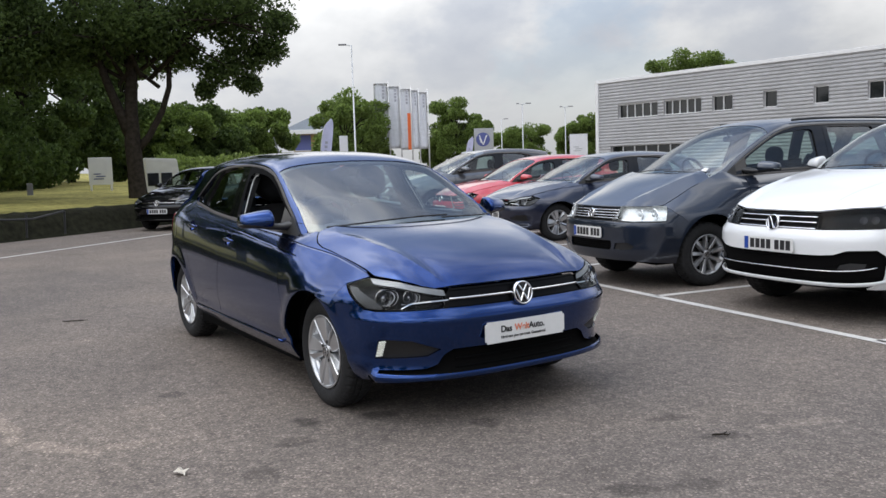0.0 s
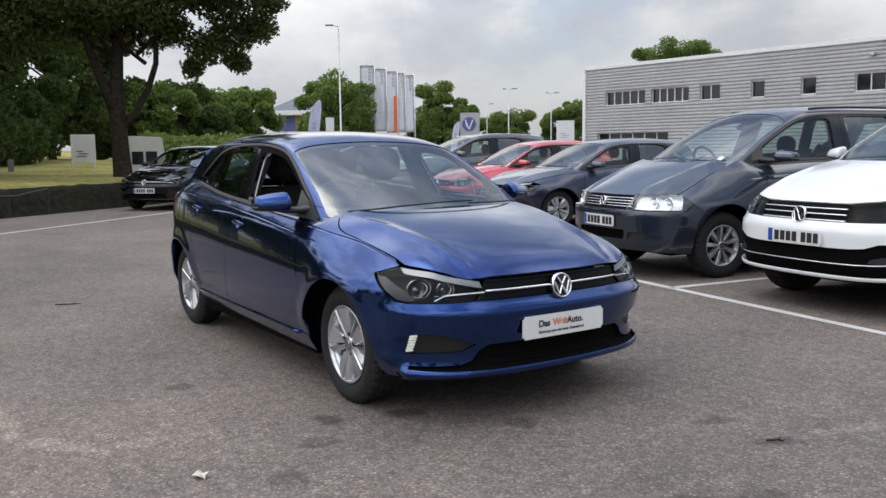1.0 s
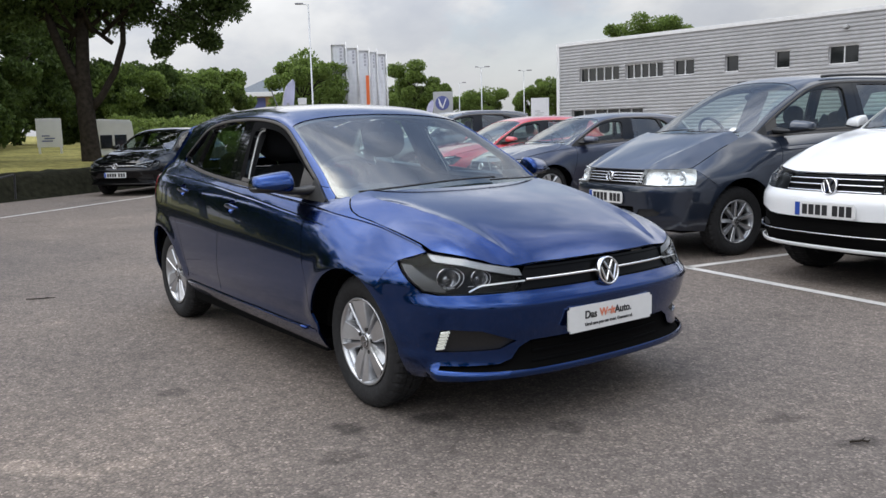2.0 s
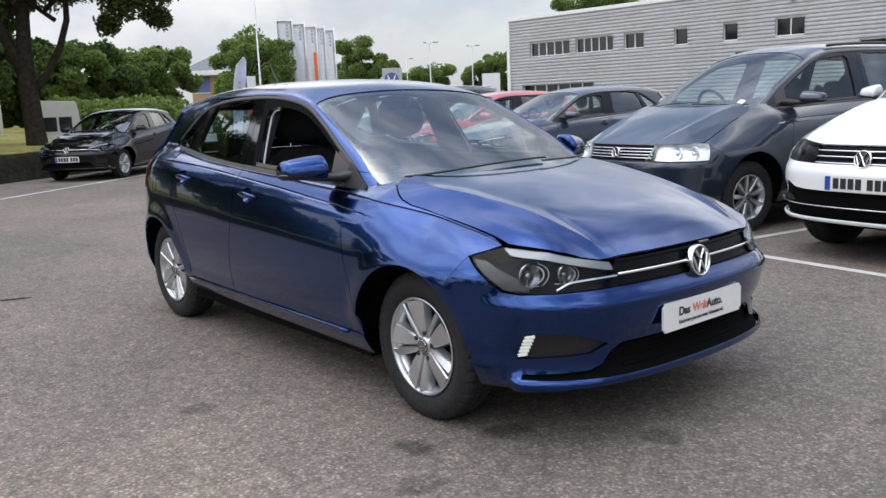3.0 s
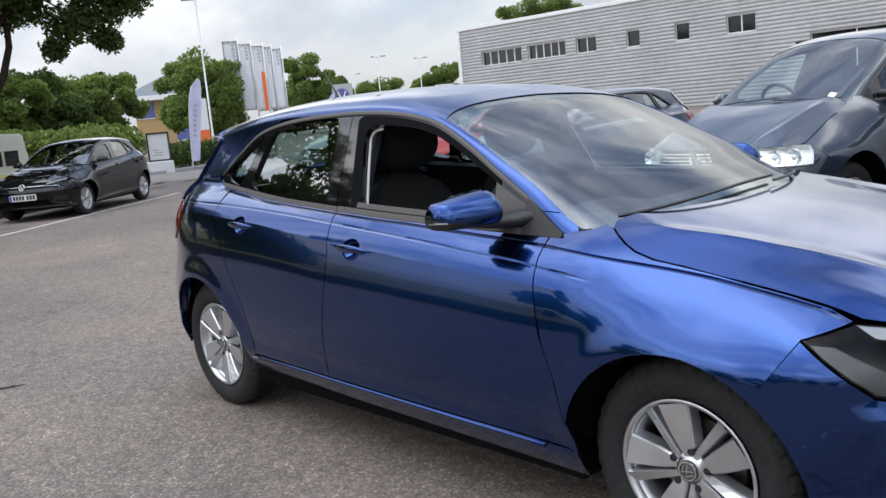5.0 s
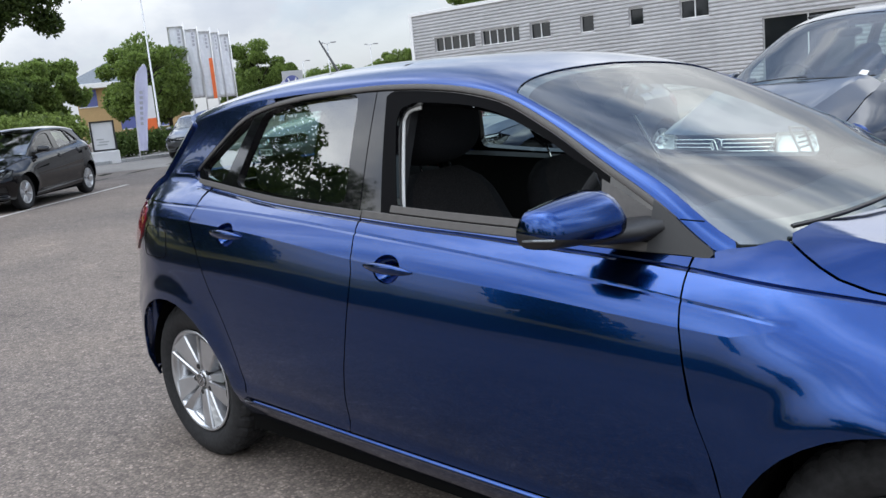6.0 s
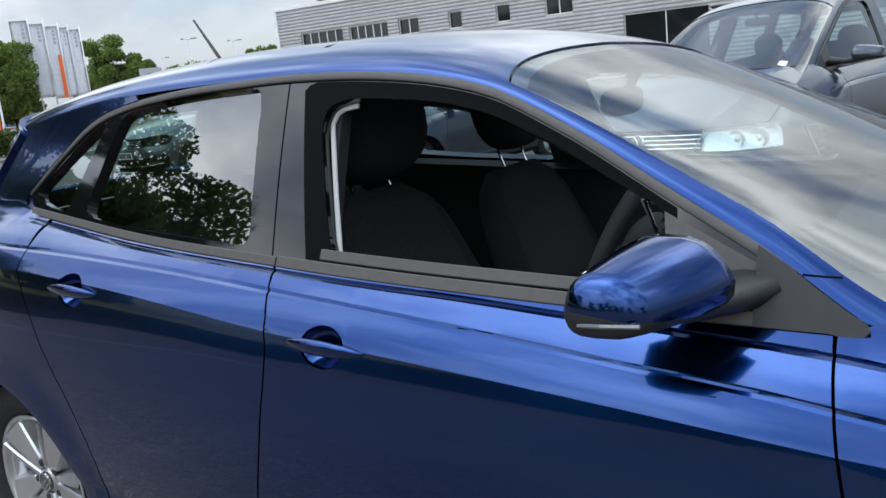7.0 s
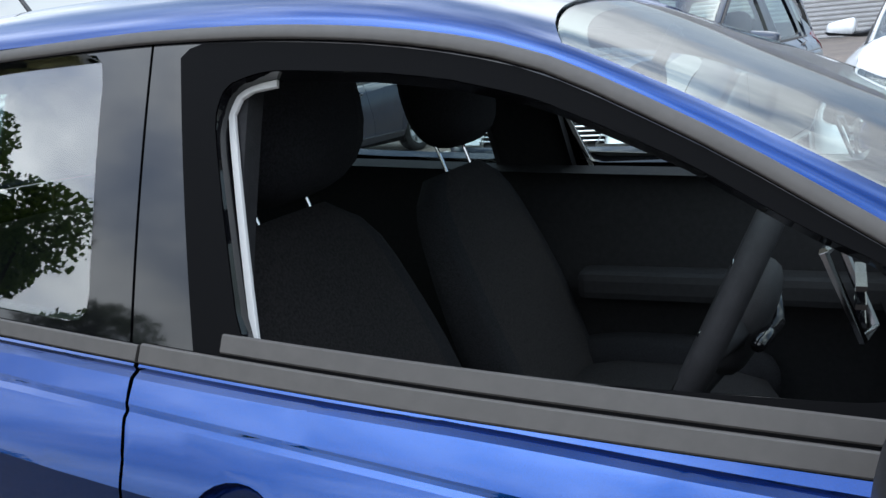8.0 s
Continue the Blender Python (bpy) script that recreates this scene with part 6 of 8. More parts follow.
        if side < 0:
            ring = rounded([(-1.24, 0.81), (-1.24, 0.925), (-1.42, 0.93), (-1.44, 0.815)], 3)
            pts, nrm = on_surface(f, ring + ring[:1], 0.0, fl)
            bm = bmesh.new()
            strip(bm, pts, nrm, 0.0013, 0.0012)
            part("fuel_flap_seam", bm, CM["under"], t, "thin dark outline of the fuel flap")
        # arch liner
        for cx in (hb, -hb):
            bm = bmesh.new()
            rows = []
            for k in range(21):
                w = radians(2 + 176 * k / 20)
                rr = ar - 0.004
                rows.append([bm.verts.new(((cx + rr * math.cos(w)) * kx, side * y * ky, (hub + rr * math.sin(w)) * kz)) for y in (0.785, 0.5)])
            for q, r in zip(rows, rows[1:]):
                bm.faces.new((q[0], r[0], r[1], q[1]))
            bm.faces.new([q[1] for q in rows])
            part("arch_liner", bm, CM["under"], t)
        # side windows
        gl = c.glass(side)
        tip_x = spec.get('a_tip', 0.845)
        end_x = spec.get('dlo_end', -1.31)
        railx = np.linspace(end_x, tip_x - 0.045, 26)
        outer = [(x, float(c.dlo(x)) - 0.001) for x in railx] + [(tip_x, 0.922)] + [(x, belt(x) + 0.002) for x in np.linspace(tip_x - 0.045, end_x + 0.145, 14)] + [(end_x + 0.045, belt(end_x) + 0.004)]
        holes = [spec["front_open"], spec["rear_open"], spec["quarter_open"]]
        seam_top, seam_low = (-0.305, float(c.rail(-0.305)) - 0.001), (-0.262, belt(-0.262) + 0.002)
        front_o = [(seam_top[0] + g, seam_top[1])] + [q for q in outer if q[0] > -0.28] + [(seam_low[0] + g, seam_low[1])]
        rear_o = [(seam_low[0] - g, seam_low[1])] + [q for q in outer[27:] if q[0] < -0.28] + [q for q in outer[:27] if q[0] < -0.32] + [(seam_top[0] - g, seam_top[1])]
        patch("window_surround", gl, front_o, st * 1.3, CM["gloss_black"], d1, "gloss black window surround", holes=holes[:1], off=0.002, lip=0.03, flip=fl)
        patch("window_surround", gl, rear_o, st * 1.3, CM["gloss_black"], d2, "gloss black window surround", holes=holes[1:], off=0.002, lip=0.03, flip=fl)
        dx = tip_x - 0.845
        patch("mirror_sail", gl, [(0.552 + dx, 1.08), (0.565 + dx, 0.982), (0.835 + dx, 0.935), (0.80 + dx, 0.953)], st * 1.3, CM["trim_grey"], d1, "dull black corner panel", off=0.005, lip=0.004, flip=fl)
        tri = [(x, float(c.rail(x)) - 0.002) for x in np.linspace(tip_x - 0.15, tip_x - 0.03, 6)] + [(tip_x - 0.014, 0.936), (tip_x - 0.003, 0.929), (tip_x + 0.001, 0.921), (tip_x - 0.006, 0.913), (tip_x - 0.022, 0.909)] + [(x, belt(x) - 0.007) for x in (tip_x - 0.05, tip_x - 0.15)]
        patch("window_tip", gl, tri, st, CM["trim_black"], d1, "black tip of the window surround", off=0.016, lip=0.014, flip=fl)
        rx = [x for x in np.linspace(end_x + 0.035, tip_x - 0.10, 40)]
        pts, nrm = on_surface(gl, [(x, float(c.dlo(x)) - 0.010) for x in rx], 0.004, fl)
        bm = bmesh.new()
        strip(bm, pts, nrm, 0.0085, 0.005)
        part("window_trim", bm, CM["belt_grey"], t, "grey-brown rubber trim", smooth=True)
        split = float(c.seam_b(0.98))
        pts, nrm = on_surface(gl, [(x, belt(x) + 0.003) for x in np.linspace(split + 0.003, tip_x - 0.075, 18)], 0.008, fl)
        bm = bmesh.new()
        strip(bm, pts, nrm, 0.012, 0.006)
        pts, nrm = on_surface(gl, [(x, belt(x) + 0.0275) for x in np.linspace(-0.125, tip_x - 0.28, 14)], 0.0, fl)
        strip(bm, pts, nrm, 0.0115, 0.008)
        part("belt_trim", bm, CM["belt_grey"], d1, "grey-brown rubber belt trim")
        pts, nrm = on_surface(gl, [(x, belt(x) + 0.002) for x in np.linspace(end_x + 0.075, split - 0.003, 16)], 0.008, fl)
        bm = bmesh.new()
        strip(bm, pts, nrm, 0.0105, 0.005)
        part("belt_trim", bm, CM["belt_grey"], d2, "grey-brown rubber belt trim")
        for nm, poly, mat in (("rear_window", spec["rear_open"], "dark_pane"), ("quarter_window", spec["quarter_open"], "dark_pane")) + ((("front_window", spec["front_open"], "glass"),) if side > 0 or not spec.get("window_down") else ()):
            cx, cz = sum(p[0] for p in poly) / len(poly), sum(p[1] for p in poly) / len(poly)
            grown = [(cx + (x - cx) * 1.03, cz + (z - cz) * 1.03) for x, z in poly]
            w = patch(nm, gl, grown, 0.12, CM[mat], t, "tinted side window" if mat == "dark_pane" else "clear side window", off=-0.012, lip=0, flip=fl)
            w.visible_shadow = False
        # handles
        for sx, sz, owner in ((*grips[0], d1), (*grips[1], d2)):
            bm = bmesh.new()
            rows = []
            for k in range(17):          # a long grip that thins out into the door at both ends
                w = -1 + k / 8
                (p,), (n,) = on_surface(f, [(sx + 0.004 + 0.098 * w, sz + 0.001 - 0.004 * w)], 0.0, fl)
                out, half = 0.002 + 0.019 * (1 - w * w) ** 0.7, 0.0025 + 0.0135 * (1 - abs(w) ** 2.2)
                rows.append([bm.verts.new(p + n * (out * o) + Vector((0, 0, half * h))) for h, o in ((1.0, 0.25), (0.92, 0.80), (0.45, 1.0), (-0.35, 0.97), (-0.9, 0.72), (-1.0, 0.25), (-0.5, 0.1), (0.5, 0.1))])
            for p, q in zip(rows, rows[1:]):
                for i in range(8):
                    bm.faces.new((p[i], p[(i + 1) % 8], q[(i + 1) % 8], q[i]))
            bm.faces.new(rows[0]), bm.faces.new(rows[-1])
            bmesh.ops.recalc_face_normals(bm, faces=bm.faces[:])
            part("door_handle", bm, body, owner, smooth=True)
            bowl = lambda a, z, sx=sx, sz=sz: f(a, z) - c.put(0 * a, side * 0.045 * np.clip(1 - ((a - sx) / 0.055) ** 2 - ((z - sz) / 0.040) ** 2, 0, 1) ** 0.6, 0 * a)
            patch("handle_recess", bowl, cup(sx, sz), 0.008, body, owner, "hollow behind the handle", lip=0, flip=fl)
    # shell: pillars and roof in one pressing
    wv, (b0, b1), (t0, t1) = spec["ws_v"], spec["ws_base"], spec["ws_top"]
    vs = list(np.linspace(-wv, wv, 15))
    screen = [(b0 - b1 * (v / wv) ** 2, v) for v in vs] + [(t0 + t1 * (v / wv) ** 2, v) for v in vs[::-1]]
    x_end = b0 - b1 - 0.025
    outer = [(-1.80, -1), (x_end - 0.02, -1), (x_end + 0.035, -0.93), (x_end + 0.03, -0.87), (x_end + 0.012, -wv - 0.004)]
    outer += [(b0 + 0.02, -wv - 0.003), (b0 + 0.02, wv + 0.003)] + [(x_end + 0.012, wv + 0.004), (x_end + 0.03, 0.87), (x_end + 0.035, 0.93), (x_end - 0.02, 1), (-1.80, 1)]
    back = [(r0 + r1 * abs(v) ** 1.25, v) for v in np.linspace(1, -1, 31)]
    roofp = [(x_end - 0.02, -1), (x_end + 0.03, -0.93), (x_end + 0.015, -wv - 0.006)] + [(t0 + t1 - 0.004, -wv - 0.006)] + [(t0 + t1 * (v / wv) ** 2 - 0.004, v) for v in vs] + [(t0 + t1 - 0.004, wv + 0.006), (x_end + 0.015, wv + 0.006), (x_end + 0.03, 0.93), (x_end - 0.02, 1)] + back
    patch("roof", c.shell, roofp, st * 1.2, dark_roof or body, t, "painted roof with screen pillars", stretch=1.0)
    u1 = c.s_of_x(-1.62) - c.tail

    def hatch(v, q):
        def ruled(v):
            return c.shell(r0 + r1 * np.abs(v) ** 1.25, v) * (1 - q)[:, None] + c.tail_map(-v * u1, 1.003 + 0.0 * v) * q[:, None]
        sign = np.where(v < 0, -1.0, 1.0)
        if "dlo" not in spec:
            return ruled(v)
        # its sides lie on the edge of the rear pillar
        edge = c.low(1)(hatch_s[0] + (hatch_s[1] - hatch_s[0]) * q, hatch_z[0] + (hatch_z[1] - hatch_z[0]) * q) * np.stack([1 + 0 * v, sign, 1 + 0 * v], -1)
        return ruled(v) + (edge - ruled(sign)) * (np.minimum(np.abs(v), 1.0) ** 10)[:, None]
    gw = 0.30 if "dlo" in spec else 0.62
    glass_hole = [(-gw, 0.16), (gw, 0.16), (gw * 1.1, 0.8), (-gw * 1.1, 0.8)]
    patch("tailgate_frame", hatch, [(-1, 0), (1, 0), (1, 1), (-1, 1)], 0.04 if st < 0.03 else 0.08, body, t, holes=[glass_hole], flip=True)
    patch("rear_screen", hatch, glass_hole, 0.1, CM["dark_pane"], t, "tinted rear screen", lip=0, off=-0.004, flip=True)
    ws = patch("windscreen", c.shell, screen, 0.06, CM["screen"], t, "laminated windscreen", off=-0.004, lip=0)
    ws.visible_shadow = False
    inner = [(b0 - 0.075 - b1 * (v / wv) ** 2, v * 0.95) for v in vs] + [(t0 + 0.03 + t1 * (v / wv) ** 2, v * 0.95) for v in vs[::-1]]
    patch("screen_border", c.shell, screen, 0.06, CM["gloss_black"], t, "black printed border", holes=[inner], off=-0.007, lip=0)
    if spec.get("sticker"):
        v0, v1 = spec["sticker"]
        xa = b0 - 0.10 - b1 * (v0 / wv) ** 2
        patch("screen_sticker", c.shell, [(xa - 0.05, v0), (xa, v0), (xa - 0.01, v1), (xa - 0.06, v1)], 0.05, CM["plate"], t, "small white sticker on the windscreen", off=0.001, lip=0)
    for sgn in (-1, 1):
        pts, nrm = on_surface(c.shell, [(x_end - 0.105 + 0.05 * k / 4, sgn * (0.995 - 0.125 * k / 4)) for k in range(5)], -0.0005, False)
        bm = bmesh.new()
        strip(bm, pts, nrm, 0.0016, 0.0015)
        part("pillar_seam", bm, CM["under"], t, "thin dark seam at the foot of the pillar")
    # bonnet
    hx = [0.985 + hs, 1.02 + hs, 1.06 + hs, 1.1 + hs, 1.16 + hs, 1.25 + hs * 0.5, 1.4, 1.52, 1.58, 1.62, 1.65, 1.70]
    back0, back1 = spec["hood_back"]
    edge = [(x, float(c.hood_edge(x)) - 0.003) for x in hx if x > back0 - back1 + 0.005]
    front = [(float(c.lip_x(y)) - 0.003, y) for y in (0.672, 0.655, 0.635, 0.60, 0.54, 0.48, 0.43, 0.36, 0.24, 0.12, 0.0)]
    edge = [q for q in edge if q[0] < front[0][0] - 0.008]
    half = [(back0 - back1 * (y / 0.64) ** 2, y) for y in (0.0, 0.15, 0.3, 0.45, 0.55, 0.62)] + edge + front
    poly = half + [(x, -y) for x, y in half[::-1]][1:-1]
    hr = np.linspace(back0 - 0.02, 1.93, 24)
    lines = [[(x, s * float(c.hood_crease(x) * c.hood_edge(x))) for x in hr] for s in (-1, 1)]
    patch("bonnet", c.hood, poly, st, body, t, ridges=lines)
    bm = bmesh.new()
    for k in range(24):          # dark scuttle panel under the screen
        y0, y1 = -0.62 + 1.24 * k / 24, -0.62 + 1.24 * (k + 1) / 24
        xa, xb = (back0 + 0.02 - back1 * (y / 0.64) ** 2 for y in (y0, y1))
        za, zb = (float(c.hood_mid(back0)) - 0.028 - 0.03 * (y / 0.62) ** 2 for y in (y0, y1))
        bm.faces.new([bm.verts.new((x * kx, y * ky, z * kz)) for x, y, z in ((xa, y0, za), (xb, y1, zb), (xb - 0.13, y1, zb + 0.012), (xa - 0.13, y0, za + 0.012))])
    part("scuttle", bm, CM["black"], t)
    # wipers
    for y0, y1 in ((-0.50, 0.12), (0.08, 0.55)):
        pts, nrm = on_surface(c.shell, [(b0 - 0.03 - b1 * (v / wv) ** 2 - 0.03 * (k / 8), v) for k, v in ((k, (y0 + (y1 - y0) * k / 8) / 0.66 * wv) for k in range(9))], 0.012)
        bm = bmesh.new()
        strip(bm, pts, nrm, 0.0045, 0.007)
        part("wiper", bm, CM["black"], t)
    # nose
    u = lambda s: nose - s
    gz0, gz1 = spec["grille"]
    right = [(u(c.s_of_y(0.0)) * 0, gz0 - 0.004)] + [(u(q[0]), q[1] - 0.005) for q in (lamp[5], lamp[6], lamp[7], lamp[8])] + [(u(lamp[0][0] - 0.006), lamp[0][1] - 0.004)]
    arcb = [(u(c.s_of_x(min(x, 1.70))), z) for x, z in arc(hb, seam_ang, aa, 12)]
    right += [(a, z) for a, z in arcb] + [(u(c.s_of_x(1.76)), 0.225), (u(c.s_of_y(0.6)), 0.243), (0, 0.243)]
    poly = [(a, z) for a, z in right if a > 1e-6]
    full = [(-a, z) for a, z in poly[::-1]] + poly
    fogs, lows = [], []
    fog = [lamp_pt(*q) for q in spec["fog"]]
    for s in (-1, 1):
        fogs.append([(s * u(a), z) for a, z in fog])
    it = spec["intake"]
    low = [(u(c.s_of_y(y)), z) for y, z in it]
    lows.append(low + [(-a, z) for a, z in low[::-1]])
    bumper = patch("front_bumper", c.nose_map, full, st * 0.8, body, t, holes=fogs + lows)
    for hole in lows:
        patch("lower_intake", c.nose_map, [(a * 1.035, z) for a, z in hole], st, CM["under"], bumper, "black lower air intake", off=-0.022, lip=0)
        for z in np.linspace(it[-1][1] + 0.025, it[0][1] - 0.02, 3):
            pts, nrm = on_surface(c.nose_map, [(a, z) for a in np.linspace(-u(c.s_of_y(it[0][0] - 0.02)), u(c.s_of_y(it[0][0] - 0.02)), 21) + 1e-5], -0.02)
            bm = bmesh.new()
            strip(bm, pts, nrm, 0.004, 0.006)
            part("intake_bar", bm, CM["rubber"], bumper)
    for z, wide, thick, mat in spec.get("bars", ()):
        pts, nrm = on_surface(c.nose_map, [(a, z + 0.03 * (abs(a) / u(c.s_of_y(wide))) ** 6) for a in np.linspace(-u(c.s_of_y(wide)), u(c.s_of_y(wide)), 41) + 1e-5], 0.0)
        bm = bmesh.new()
        strip(bm, pts, nrm, thick, 0.014)
        part("bumper_strip", bm, CM[mat], bumper, "bright strip along the bumper", smooth=True)
    for s, hole in zip((-1, 1), fogs):
        patch("fog_recess", c.nose_map, hole, st, CM["black"], bumper, "black fog lamp recess", off=-0.014, lip=0.0)
        if spec["lamp_style"] == "slim" and spec.get("lights_on", True):
            for k in range(6):           # six slanted light guides, one above another
                q = (k + 0.5) / 6
                a, z = u(1.836 + 0.041 * q), 0.358 + 0.086 * q
                pts, nrm = on_surface(c.nose_map, [(s * (a + 0.019), z - 0.003), (s * (a + 0.006), z), (s * (a - 0.006), z + 0.001), (s * (a - 0.019), z + 0.005)], -0.006)
                bm = bmesh.new()
                strip(bm, pts, nrm, 0.0055, 0.009)
                part("running_light", bm, CM["drl"], bumper, "white LED running light")
    # grille and head lamps
    yl = spec["lamp"][4][1] if spec["lamp"][4][0] == "y" else 0.4
    ug = u(c.s_of_y(yl)) - 0.004
    ub = max(ug, u(lamp[5][0]) - 0.004)
    gp = [(-ub, gz0), (ub, gz0), (ug + 0.004, gz1 - 0.02), (ug - 0.01, gz1), (-ug + 0.01, gz1), (-ug - 0.004, gz1 - 0.02)]
    grille = patch("grille", c.nose_map, gp, st, CM["lamp_black"], t, "black grille", off=-0.014, lip=0.0)
    aa_ = np.linspace(-ug, ug, 25) + 1e-5
    for z in np.linspace(gz0 + 0.012, gz1 - 0.012, spec.get("slats", 3)):
        pts, nrm = on_surface(c.nose_map, [(a, z) for a in aa_], -0.012)
        bm = bmesh.new()
        strip(bm, pts, nrm, 0.0018, 0.003)
        part("grille_slat", bm, CM["under"], grille)
    for z in spec["slat_z"]:
        pts, nrm = on_surface(c.nose_map, [(a, z) for a in aa_], -0.006)
        bm = bmesh.new()
        strip(bm, pts, nrm, 0.0052, 0.012)
        part("chrome_strip", bm, CM["chrome"], grille, "chrome strip", smooth=True)
    for s in (-1, 1):
        lp = [(s * u(a), z) for a, z in lamp]
        hl = patch("headlight", c.nose_map, lp, st, CM["lens"], t, "clear headlight lens", off=0.0, lip=0.01)
        hl.visible_shadow = False
        deep = -0.055 if spec["lamp_style"] != "wide" else -0.035
        patch("lamp_back", c.nose_map, lp, st, CM["lamp_black"] if spec["lamp_style"] != "wide" else CM["milky"], hl, "dark lamp housing" if spec["lamp_style"] != "wide" else "bright lamp reflector", off=deep, lip=-0.05)
        mid = [(sum(q[0] for q in lp) / len(lp), sum(q[1] for q in lp) / len(lp))]
        outer_a = s * u(c.s_of_x(1.80))
        for k, (da, r) in enumerate({"slim": ((0.055, 0.044), (0.205, 0.034)), "led": ((0.02, 0.03), (0.11, 0.03)), "wide": ((0.05, 0.06), (0.2, 0.055))}[spec["lamp_style"]]):
            zc = mid[0][1] + 0.006 - 0.004 * k
            pts, nrm = on_surface(c.nose_map, [(outer_a - s * da, zc)], -0.035)
            fwd = (nrm[0] * 0.3 + Vector((1, 0, 0))).normalized()
            rot = fwd.to_track_quat("Y", "Z").to_matrix().to_4x4()
            bm = bmesh.new()
            lathe(bm, [(0.001, -0.02), (r * 0.5, -0.012), (r * 0.86, 0.006), (r, 0.016), (r * 1.06, 0.012)], 24)
            bmesh.ops.transform(bm, matrix=Matrix.Translation(pts[0]) @ rot, verts=bm.verts[:])
            rf = part("reflector", bm, CM["dark_chrome"] if spec["lamp_style"] != "wide" else CM["reflector"], hl, "shiny reflector bowl")
            bm = bmesh.new()
            blob(bm, (0, 0.0, 0), (r * 0.36, r * 0.3, r * 0.36), power=2)
            bmesh.ops.transform(bm, matrix=Matrix.Translation(pts[0]) @ rot, verts=bm.verts[:])
            part("projector", bm, CM["dark_chrome"] if spec["lamp_style"] != "wide" else CM["milky"], rf, smooth=True)
            if spec["lamp_style"] == "slim":
                # stepped walls of the chamber: two bright ribs round the bowl and a sill under it
                for ring_r, a0, a1, half in ((1.35, -70, 80, 0.004), (1.75, -50, 70, 0.0025)):
                    pts, nrm = on_surface(c.nose_map, [(outer_a - s * (da - ring_r * r * 1.15 * math.cos(radians(a0 + (a1 - a0) * j / 8)) * -1), zc + ring_r * r * 0.72 * math.sin(radians(a0 + (a1 - a0) * j / 8))) for j in range(9)], -0.036)
                    bm = bmesh.new()
                    strip(bm, pts, nrm, half, 0.006)
                    part("lamp_rib", bm, CM["lamp_fin"], hl, "grey rib round the reflector", smooth=True)
                pts, nrm = on_surface(c.nose_map, [(outer_a - s * (da + p * r), zc - 0.95 * r) for p in (-1.2, 0.0, 1.1)], -0.03)
                bm = bmesh.new()
                strip(bm, pts, nrm, 0.0025, 0.005)
                part("lamp_fin", bm, CM["lamp_fin"], hl, "grey fin in the lamp")
        if spec["lamp_style"] == "slim":
            z0 = spec["slat_z"][0]
            pts, nrm = on_surface(c.nose_map, [(s * (ug + 0.004), z0 - 0.004), (s * (ug + 0.10), z0 - 0.006), (s * (ug + 0.205), z0 - 0.012), (s * (ug + 0.225), z0 - 0.018), (s * (ug + 0.265), z0 - 0.036)], -0.006)
            bm = bmesh.new()
            strip(bm, pts, nrm, 0.0038, 0.005)
            part("chrome_strip", bm, CM["chrome"], hl, "chrome strip in the lamp")
            lp2 = [lp[1], lp[2], lp[3], (lp[4][0] + s * 0.01, lp[4][1] + 0.02), (lp[3][0] + s * 0.02, lp[3][1] - 0.026), (lp[2][0], lp[2][1] - 0.025), (lp[1][0] - s * 0.05, lp[1][1] - 0.024)]
            patch("lamp_brow", c.nose_map, lp2, st, CM["lamp_brow"], hl, "grey band along the lamp's top", off=-0.006, lip=0)
            lp3 = [(lp[0][0] - s * 0.015, lp[0][1] - 0.004), (lp[8][0] - s * 0.004, lp[8][1] + 0.004), (lp[7][0] - s * 0.02, lp[7][1] + 0.008), (lp[7][0] - s * 0.035, lp[7][1] + 0.012), (lp[8][0] - s * 0.055, lp[8][1] + 0.045), (lp[0][0] - s * 0.075, lp[0][1] - 0.008)]
            patch("side_reflector", c.nose_map, lp3 if s > 0 else lp3[::-1], st, CM["lamp_grey"], hl, "dull side reflector", off=-0.01, lip=0)
    bz, br = spec["badge"]
    bp, bn = on_surface(c.nose_map, [(1e-5, bz)], 0.012)
    round_badge(t, bp[0], br, -math.degrees(math.asin(max(-0.5, min(0.5, bn[0].z)))) * 0.6)
    pz, kind = spec["plate"]
    pp, _ = on_surface(c.nose_map, [(1e-5, pz)], 0.0)
    number_plate(t, Matrix.Translation(pp[0] + Vector((0.012, 0, 0))), kind)
    # tail, floor
    u0 = c.s_of_x(-1.62) - c.tail
    tb = lambda s: s - c.tail
    half = [(tb(-1.71), 0.25), (tb(-1.672), 0.32), (tb(-1.676), 0.40), (tb(-1.704), 0.60), (tb(-1.704), 0.80)]
    patch("rear_bumper", c.tail_map, [(-a, z) for a, z in half[::-1]] + half, 0.06, body, t)
    patch("tailgate", c.tail_map, [(-u0 + 0.1, 0.805), (u0 - 0.1, 0.805), (u0 - 0.1, 1.0), (-u0 + 0.1, 1.0)], 0.06, body, t)
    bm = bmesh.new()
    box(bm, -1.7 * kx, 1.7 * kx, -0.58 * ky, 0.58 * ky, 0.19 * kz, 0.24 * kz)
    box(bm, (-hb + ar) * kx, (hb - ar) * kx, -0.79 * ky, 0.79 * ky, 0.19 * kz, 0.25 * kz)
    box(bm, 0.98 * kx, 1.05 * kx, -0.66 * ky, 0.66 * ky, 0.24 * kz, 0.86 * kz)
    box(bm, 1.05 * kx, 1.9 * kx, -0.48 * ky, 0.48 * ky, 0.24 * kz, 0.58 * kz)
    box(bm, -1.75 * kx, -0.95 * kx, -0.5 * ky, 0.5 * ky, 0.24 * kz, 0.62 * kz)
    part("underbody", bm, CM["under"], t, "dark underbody")
